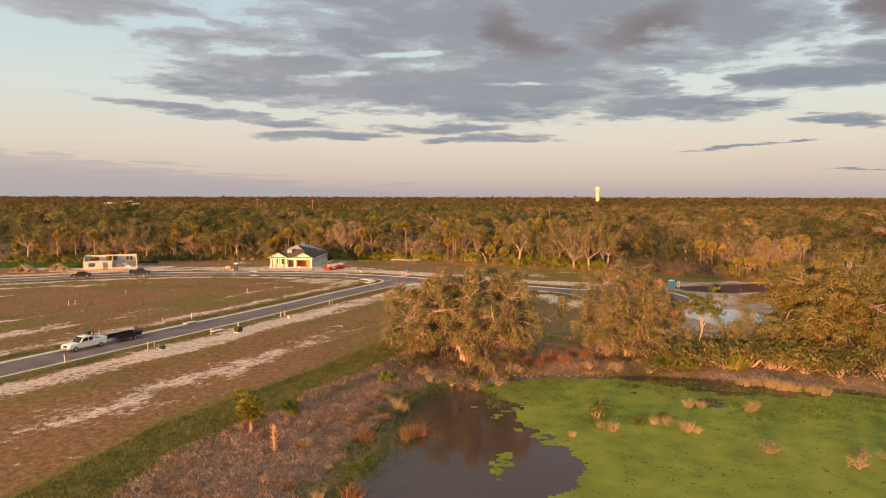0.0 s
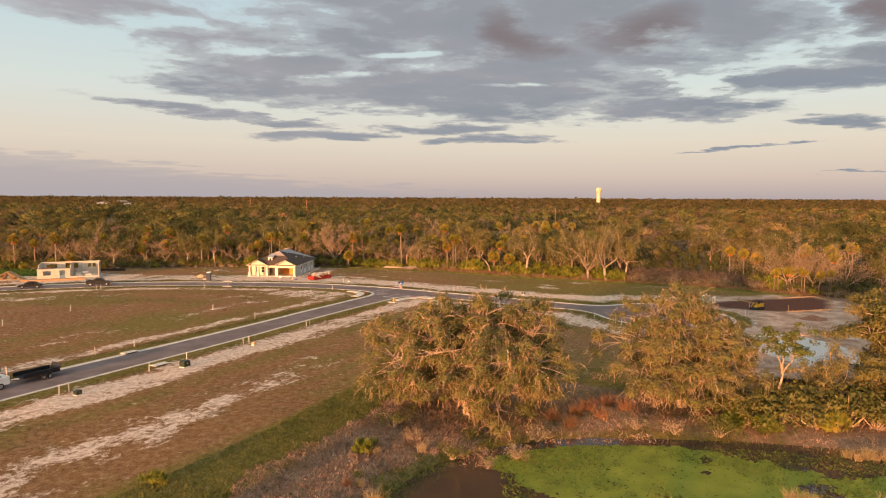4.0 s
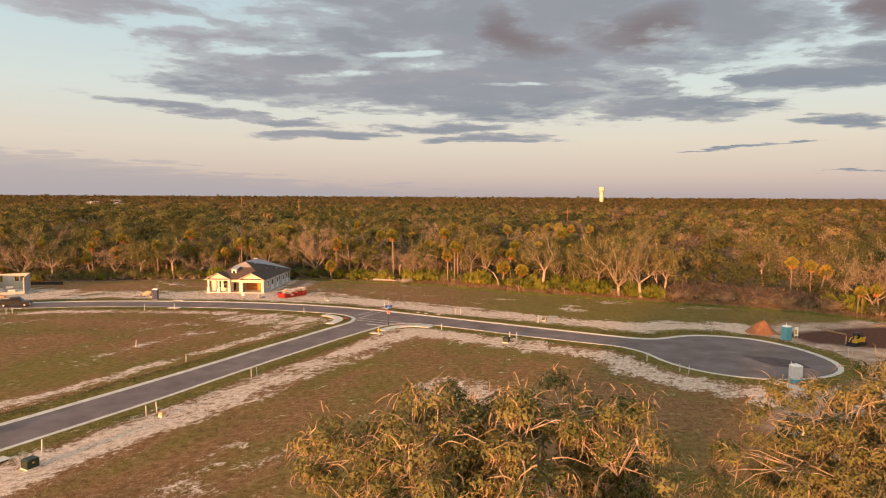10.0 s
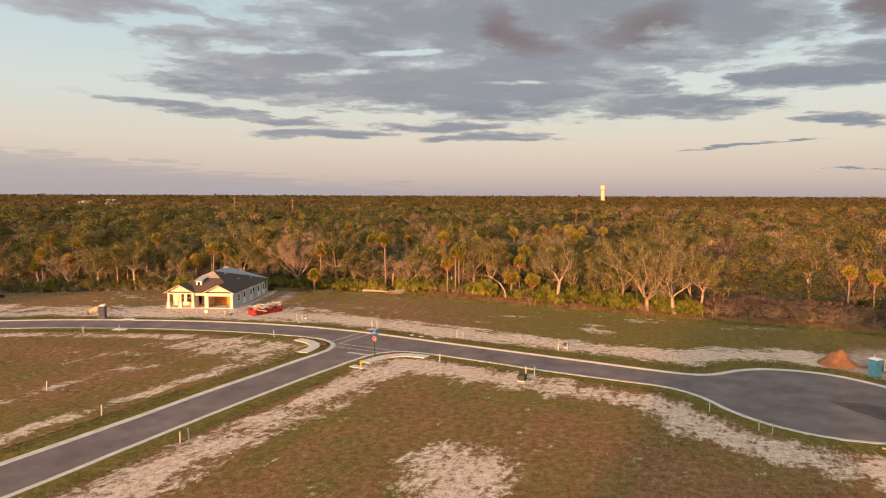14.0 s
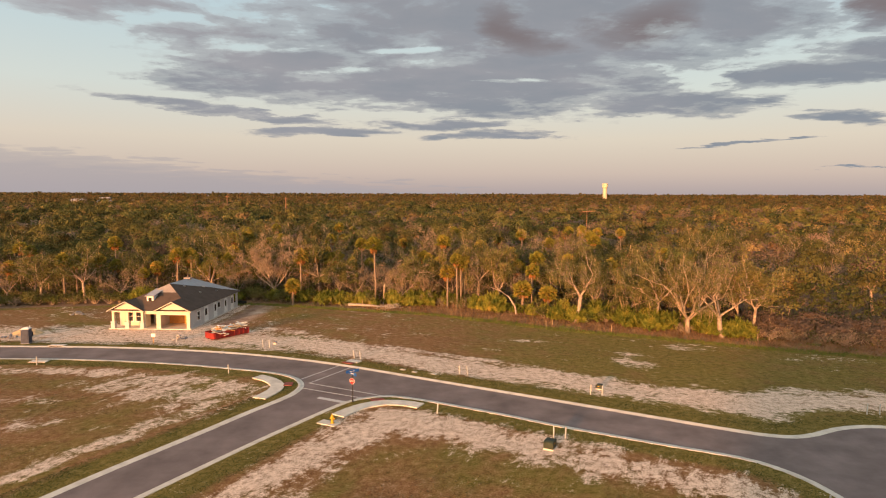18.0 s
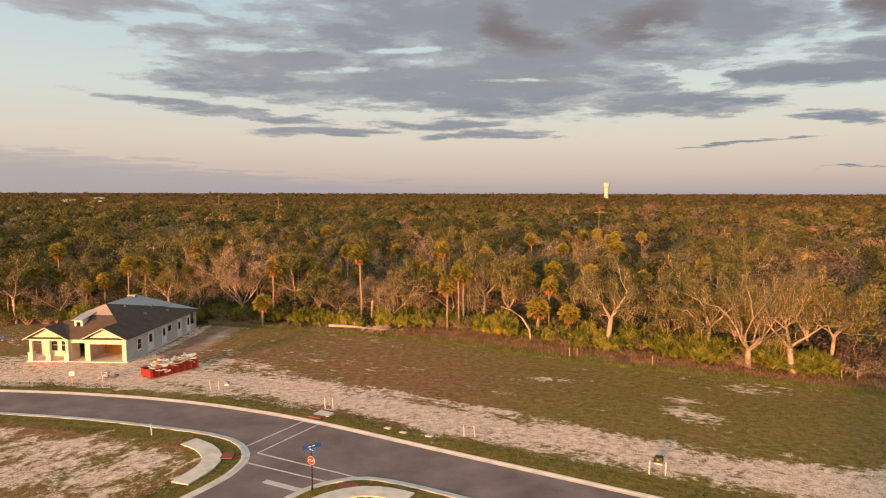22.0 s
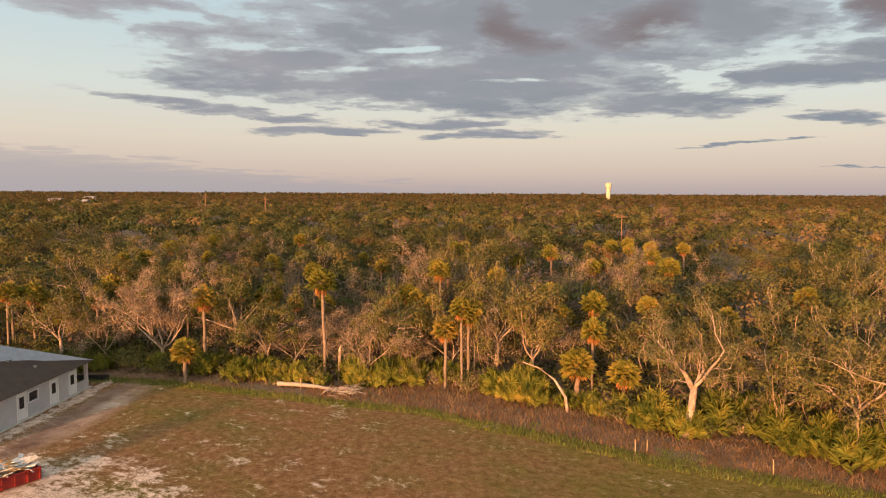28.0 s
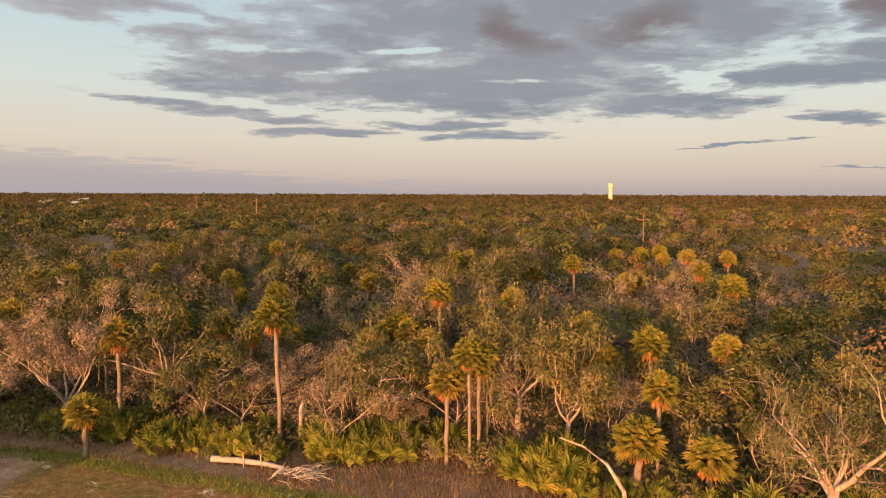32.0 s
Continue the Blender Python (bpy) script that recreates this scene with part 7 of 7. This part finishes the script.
for x, y in ((15.0, 181.2), (15.9, 181.2), (42.6, 171.8), (44.1, 171.6), (-15.0, 197.6), (-13.6, 197.4), (24, 177.5), (55, 134), (60.5, 131)):
    copy_thing(stake0, pose(x, y, 0, rng.uniform(-4, 4), rng.uniform(-4, 4), 0))
bpy.data.objects.remove(stake0)
bm = boxes((-0.28, 0.28, -0.02, 0.02, 0.8, 1.25))
ls = thing("lot_sign", pose(-39.6, 169.7, 0), "small cream lot sign on a wooden post", "sign")
part("board", bm, M_WHITE, ls)
part("post", boxes((-0.06, 0.06, 0.02, 0.1, -0.3, 1.3)), M_FASCIA, ls)


# ---- portable toilets, mounds, digger, slab ----
def toilet(x, y, turn, mat, label):
    t = thing("portable_toilet", pose(x, y, 0, 0, 0, turn) @ Matrix.Diagonal((0.88, 0.88, 0.95, 1)), label, "toilet", "portable toilets")
    part("cabin", boxes((-0.56, 0.56, -0.56, 0.56, 0.1, 2.08), bevel=0.03), mat, t)
    part("base", boxes((-0.6, 0.6, -0.6, 0.6, 0, 0.12)), M_GREYPLASTIC, t)
    bm = bmesh.new()
    lathe(bm, [(0.8, 2.08), (0.78, 2.14), (0.5, 2.27), (0.1, 2.32)], 4)
    bmesh.ops.rotate(bm, verts=bm.verts, cent=(0, 0, 0), matrix=Matrix.Rotation(math.pi / 4, 3, "Z"))
    part("roof", bm, M_WHITE, t, "white domed roof")
    d = part("door", boxes((-0.4, 0.4, -0.585, -0.555, 0.15, 1.95)), mat, t)
    part("handle", boxes((0.28, 0.34, -0.61, -0.585, 0.95, 1.1)), M_BLACK, d)
    bm = bmesh.new()
    rod(bm, (0.35, 0.4, 2.0), (0.35, 0.4, 2.5), 0.05, 0.05, 8)
    part("vent_pipe", bm, M_WHITE, t)
    return t


toilet(48.0, 136.3, 20, M_TEAL, "teal portable toilet with a white roof")
M_NAVY = material("navy_plastic", [(0.02, 0.03, 0.06), (0.035, 0.05, 0.09)], 2, 0.5)
M_PALEBLUE = material("pale_blue_plastic", [(0.46, 0.50, 0.54), (0.56, 0.60, 0.64)], 2, 0.6)
pale = toilet(37.8, 114.6, 100, M_PALEBLUE, "pale portable toilet with a blue lower band")
part("lower_band", boxes((-0.575, 0.575, -0.575, 0.575, 0.13, 0.62)), M_TEAL, pale, "blue lower band")
toilet(-56.3, 169.0, 10, M_NAVY, "dark navy portable toilet beside the street")
hb = thing("permit_board", pose(49.7, 136.9, 0, 0, 0, 20), "white site board with a yellow notice beside the toilet", "sign")
part("board", boxes((-0.35, 0.35, -0.03, 0.03, 0.5, 1.8), bevel=0.01), M_WHITE, hb)
part("notice", boxes((-0.28, 0.05, -0.045, -0.03, 0.75, 1.45)), M_YELLOW, hb, "yellow notice")
for x_ in (-0.3, 0.3):
    part("leg", boxes((x_ - 0.04, x_ + 0.04, 0.03, 0.10, -0.2, 1.75)), M_STAKE, hb)
fp = thing("formed_path", pose(36.6, 113.6, 0, 0, 0, -62), "short path formed with boards at the street's end", "path")
for y_ in (-0.75, 0.75):
    part("board", boxes((-2.2, 2.2, y_ - 0.04, y_ + 0.04, -0.05, 0.12)), M_STAKE, fp)
part("fill", boxes((-2.1, 2.1, -0.71, 0.71, -0.1, 0.05)), M_CONC, fp)
for x_, y_ in ((36.6, 115.0), (39.0, 114.3), (36.9, 114.2), (39.2, 115.1)):
    tagged(part("survey_stake", boxes((-0.05, 0.05, -0.03, 0.03, -0.2, 0.95)), M_STAKE, None, m=pose(x_, y_, 0, rng.uniform(-6, 6), rng.uniform(-6, 6), 10)), "raw timber stake beside the blue toilet", "stake", "toilet stakes")


def mound(x, y, rx, ry, h, mat, seed, label):
    rs = np.random.RandomState(seed)
    bm = bmesh.new()
    bmesh.ops.create_grid(bm, x_segments=26, y_segments=26, size=1.0)
    for v in bm.verts:
        r = min(1.0, v.co.xy.length)
        k = (1 - r) ** 0.9 * (1 + 0.35 * noise.noise(Vector((v.co.x * 2.5 + seed, v.co.y * 2.5, 0)))) if r < 1 else -0.06
        s = 1.0 if v.co.xy.length < 1e-6 else r / v.co.xy.length
        v.co = Vector((v.co.x * s * rx, v.co.y * s * ry, h * k - 0.05 + (0.12 * noise.noise(v.co * 7) if r < 0.95 else 0)))
    for f in bm.faces:
        f.smooth = True
    return tagged(part("dirt_mound", bm, mat, None, m=pose(x, y, 0)), label, "dirt pile")


mound(47.0, 141.6, 2.3, 2.1, 1.9, M_ORANGEDIRT, 3, "orange-brown pile of fill dirt")
mound(-60.2, 175.2, 2.4, 1.6, 0.9, M_YELLOWSAND, 4, "low pile of yellow fill sand")
mound(61, 124.0, 2.4, 1.6, 0.7, material("brown_spoil", [(0.13, 0.075, 0.05), (0.22, 0.13, 0.09)], 1.5, 0.95, 0, 0.6, 8), 6, "low heap of dark brown spoil")

sk = thing("skid_loader", pose(56.2, 133.4, 0, 0, 0, 205) @ Matrix.Diagonal((0.75, 0.75, 0.85, 1)), "yellow tracked skid loader on bare dirt", "loader")
part("body", side_body([(-1.3, 0.35), (-1.35, 1.25), (-0.6, 1.35), (0.6, 0.9), (0.8, 0.4)], 0.6, 0.05), M_YELLOW, sk)
for s in (-1, 1):
    bm = bmesh.new()
    pts = [(-1.35, 0.3), (-1.0, 0.02), (0.85, 0.02), (1.2, 0.3), (0.9, 0.62), (-1.1, 0.62)]
    a = [bm.verts.new((x, s * 0.62, z)) for x, z in pts]
    b2 = [bm.verts.new((x, s * 0.98, z)) for x, z in pts]
    bm.faces.new(a), bm.faces.new(b2[::-1])
    for k in range(6):
        bm.faces.new((a[k], b2[k], b2[(k + 1) % 6], a[(k + 1) % 6]))
    bmesh.ops.recalc_face_normals(bm, faces=bm.faces)
    part("track", bm, M_RUBBER, sk)
    bm = bmesh.new()
    rod(bm, (-1.2, s * 0.72, 1.35), (0.9, s * 0.72, 1.15), 0.1, 0.08, 6)
    rod(bm, (0.9, s * 0.72, 1.15), (1.5, s * 0.6, 0.35), 0.09, 0.08, 6)
    part("lift_arm", bm, M_YELLOW, sk)
cg = part("cab_roof", boxes((-0.7, 0.58, -0.54, 0.54, 2.0, 2.08)), M_BLACK, sk)
for x0, z0 in ((-0.65, 1.25), (0.45, 0.95)):
    for y0 in (-0.5, 0.42):
        part("cab_post", boxes((x0, x0 + 0.08, y0, y0 + 0.08, z0, 2.0)), M_BLACK, cg)
part("seat", boxes((-0.45, 0.05, -0.25, 0.25, 1.1, 1.25), (-0.5, -0.38, -0.25, 0.25, 1.25, 1.7), bevel=0.03), M_BLACK, sk)
part("bucket", side_body([(1.35, 0.05), (1.35, 0.55), (1.5, 0.6), (2.1, 0.05)], 0.85, 0.02), M_BLACK, sk)

bm = bmesh.new()
prism(bm, [(39.2, 108.8), (41.0, 99.9), (42.8, 92.1), (49.8, 93.6), (53.0, 100.2), (52.7, 105.0), (50.2, 110.6)], -0.1, 0.28)
slab = tagged(part("house_slab", bm, material("fresh_concrete", [(0.54, 0.52, 0.495), (0.64, 0.62, 0.59)], 0.6, 0.9, 0, 0.1, 20), None), "fresh grey concrete house slab", "slab", kind="structure")
bm = bmesh.new()
prism(bm, [(54.6, 93.1), (57.4, 93.2), (58.8, 96.4), (55.4, 95.6)], -0.1, 0.2)
tagged(part("pad_slab", bm, M_CONC, None), "small separate concrete pad beside the slab", "slab", kind="structure")
for x, y in ((44, 101), (46.5, 104), (49, 106.2), (43.0, 97.5), (47, 98.2)):
    bm = bmesh.new()
    rod(bm, (0, 0, 0), (0, 0, 0.45), 0.045, 0.045, 8)
    tagged(part("pipe_stub", bm, M_WHITE, None, m=pose(x, y, 0.26, rng.uniform(-5, 5))), "white plastic pipe stub in the slab", "pipe", "pipe stubs")
for a, b_ in (((60.1, 130.7), (69.7, 133.4)), ((66.5, 146.4), (75.0, 149.0)), ((75.0, 149.0), (75.5, 144.0)), ((57.5, 143.2), (58.8, 140.2)), ((69.7, 133.4), (75.3, 143.8))):
    d = Vector((b_[0] - a[0], b_[1] - a[1], 0))
    fb = thing("form_board", pose(a[0], a[1], 0, 0, 0, math.degrees(math.atan2(d.y, d.x))), "raw timber form boards staked out on the dirt", "form board", "form boards")
    part("board", boxes((0, d.length, -0.02, 0.02, 0, 0.2)), M_FASCIA, fb)
    for k in range(int(d.length / 1.2) + 1):
        part("peg", boxes((k * 1.2, k * 1.2 + 0.06, 0.03, 0.09, -0.2, 0.32)), M_STAKE, fb)
for pts in ([(36, 86), (39.6, 84.6), (42, 83.2), (45.1, 82.9), (50, 84)], [(-48, 201.5), (-44, 200.8), (-40, 200.2), (-36.5, 200.5)], [(-100, 186.5), (-93, 188.5), (-86, 189)]):
    vs, fs = sweep(smooth_line(pts, 1.0), [(-0.02, -0.1), (-0.02, 0.62), (0.02, 0.62), (0.02, -0.1)])
    fe = tagged(new("silt_fence", mesh_of("silt_fence", vs, fs, M_FABRIC)), "low black silt fence along bare soil", "fence", "silt fences")

# ---- fallen log, tower, poles ----
lg = thing("fallen_log", pose(-17.6, 198.3, 0.3, 0, 0, -10), "barkless pale fallen log at the wood's edge", "log")
V, F = [], []
tube(V, F, [(0, 0, 0.1), (2, 0.05, 0.12), (4.2, 0, 0.05), (6, -0.4, 0.0)], [0.24, 0.23, 0.2, 0.15], 10)
F.append(tuple(range(9, -1, -1)))
place("trunk", mesh_of("trunk", V, F, M_LOG, True), lg)
V, F = [], []
rr = random.Random(8)
for k in range(60):
    a = Vector((5.5 + rr.uniform(0, 3.2), -0.5 - rr.uniform(0, 1.6), rr.uniform(-0.2, 0.3)))
    d = Vector((rr.uniform(0.2, 2.2), rr.uniform(-1.6, 0.9), rr.uniform(-0.1, 0.7)))
    m_ = a + d * 0.5 + Vector((rr.uniform(-.2, .2), rr.uniform(-.2, .2), 0.2))
    tube(V, F, [tuple(a), tuple(m_), tuple(a + d)], [0.045, 0.028, 0.01], 4)
place("branch_tangle", mesh_of("branch_tangle", V, F, M_LOG), lg, label="tangle of bare bleached branches")

tw = thing("water_tower", pose(387.3, 1700, 0), "cream water tower with a flared tank above the trees", "tower")
bm = bmesh.new()
lathe(bm, [(5.2, 0), (5.0, 33), (5.2, 34)], 28)
part("shaft", bm, M_WATERTOWER, tw)
bm = bmesh.new()
lathe(bm, [(5.2, 34), (6.8, 37), (7.1, 38.5), (7.1, 44.5), (6.2, 46.2), (3, 47.2), (0.6, 47.4)], 28)
part("tank", bm, M_WATERTOWER, tw)
for x, y, h in ((-111.9, 534.3, 17.6), (-191.2, 648.6, 18.4), (49.1, 314, 15.5), (156, 230, 12.7)):
    up = thing("utility_pole", pose(x, y, 0), "tall wooden utility pole above the treetops", "pole", "utility poles")
    bm = bmesh.new()
    r_ = 0.14 if y < 400 else 0.4
    rod(bm, (0, 0, 0), (0, 0, h), r_, r_ * 0.7, 8)
    part("shaft", bm, M_POLE, up)
    part("crossarm", boxes((-1.6, 1.6, -0.12, 0.12, h - 1.6, h - 1.4)), M_POLE, up)
for z0, z1 in ((15.2, 12.5), (14.0, 11.3), (8.6, 8.0)):
    V, F = [], []
    tube(V, F, [(49.1 + 106.9 * k / 16, 314 - 84 * k / 16, z0 + (z1 - z0) * k / 16 - 1.6 * math.sin(math.pi * k / 16)) for k in range(17)], [0.035] * 17, 4)
    tagged(new("power_line", mesh_of("power_line", V, F, M_BLACK)), "thin dark power line slung between utility poles", "cable", "power lines")
for x, y, h, w in ((-430, 900, 10.5, 14), (-520, 1000, 11, 16), (-640, 1300, 11, 18)):
    fh = thing("far_house", pose(x, y, 0), "far pale house roof among treetops", "house", "far houses")
    part("wall", boxes((-w / 2, w / 2, -5, 5, 0, h - 2.2)), M_WALL, fh)
    part("roof", panel([((-w / 2 - 1, -6, h - 2.2), (w / 2 + 1, -6, h - 2.2), (w / 2 + 1, 0, h), (-w / 2 - 1, 0, h)), ((-w / 2 - 1, 6, h - 2.2), (w / 2 + 1, 6, h - 2.2), (w / 2 + 1, 0, h), (-w / 2 - 1, 0, h))], 0.2), M_UNDER, fh)
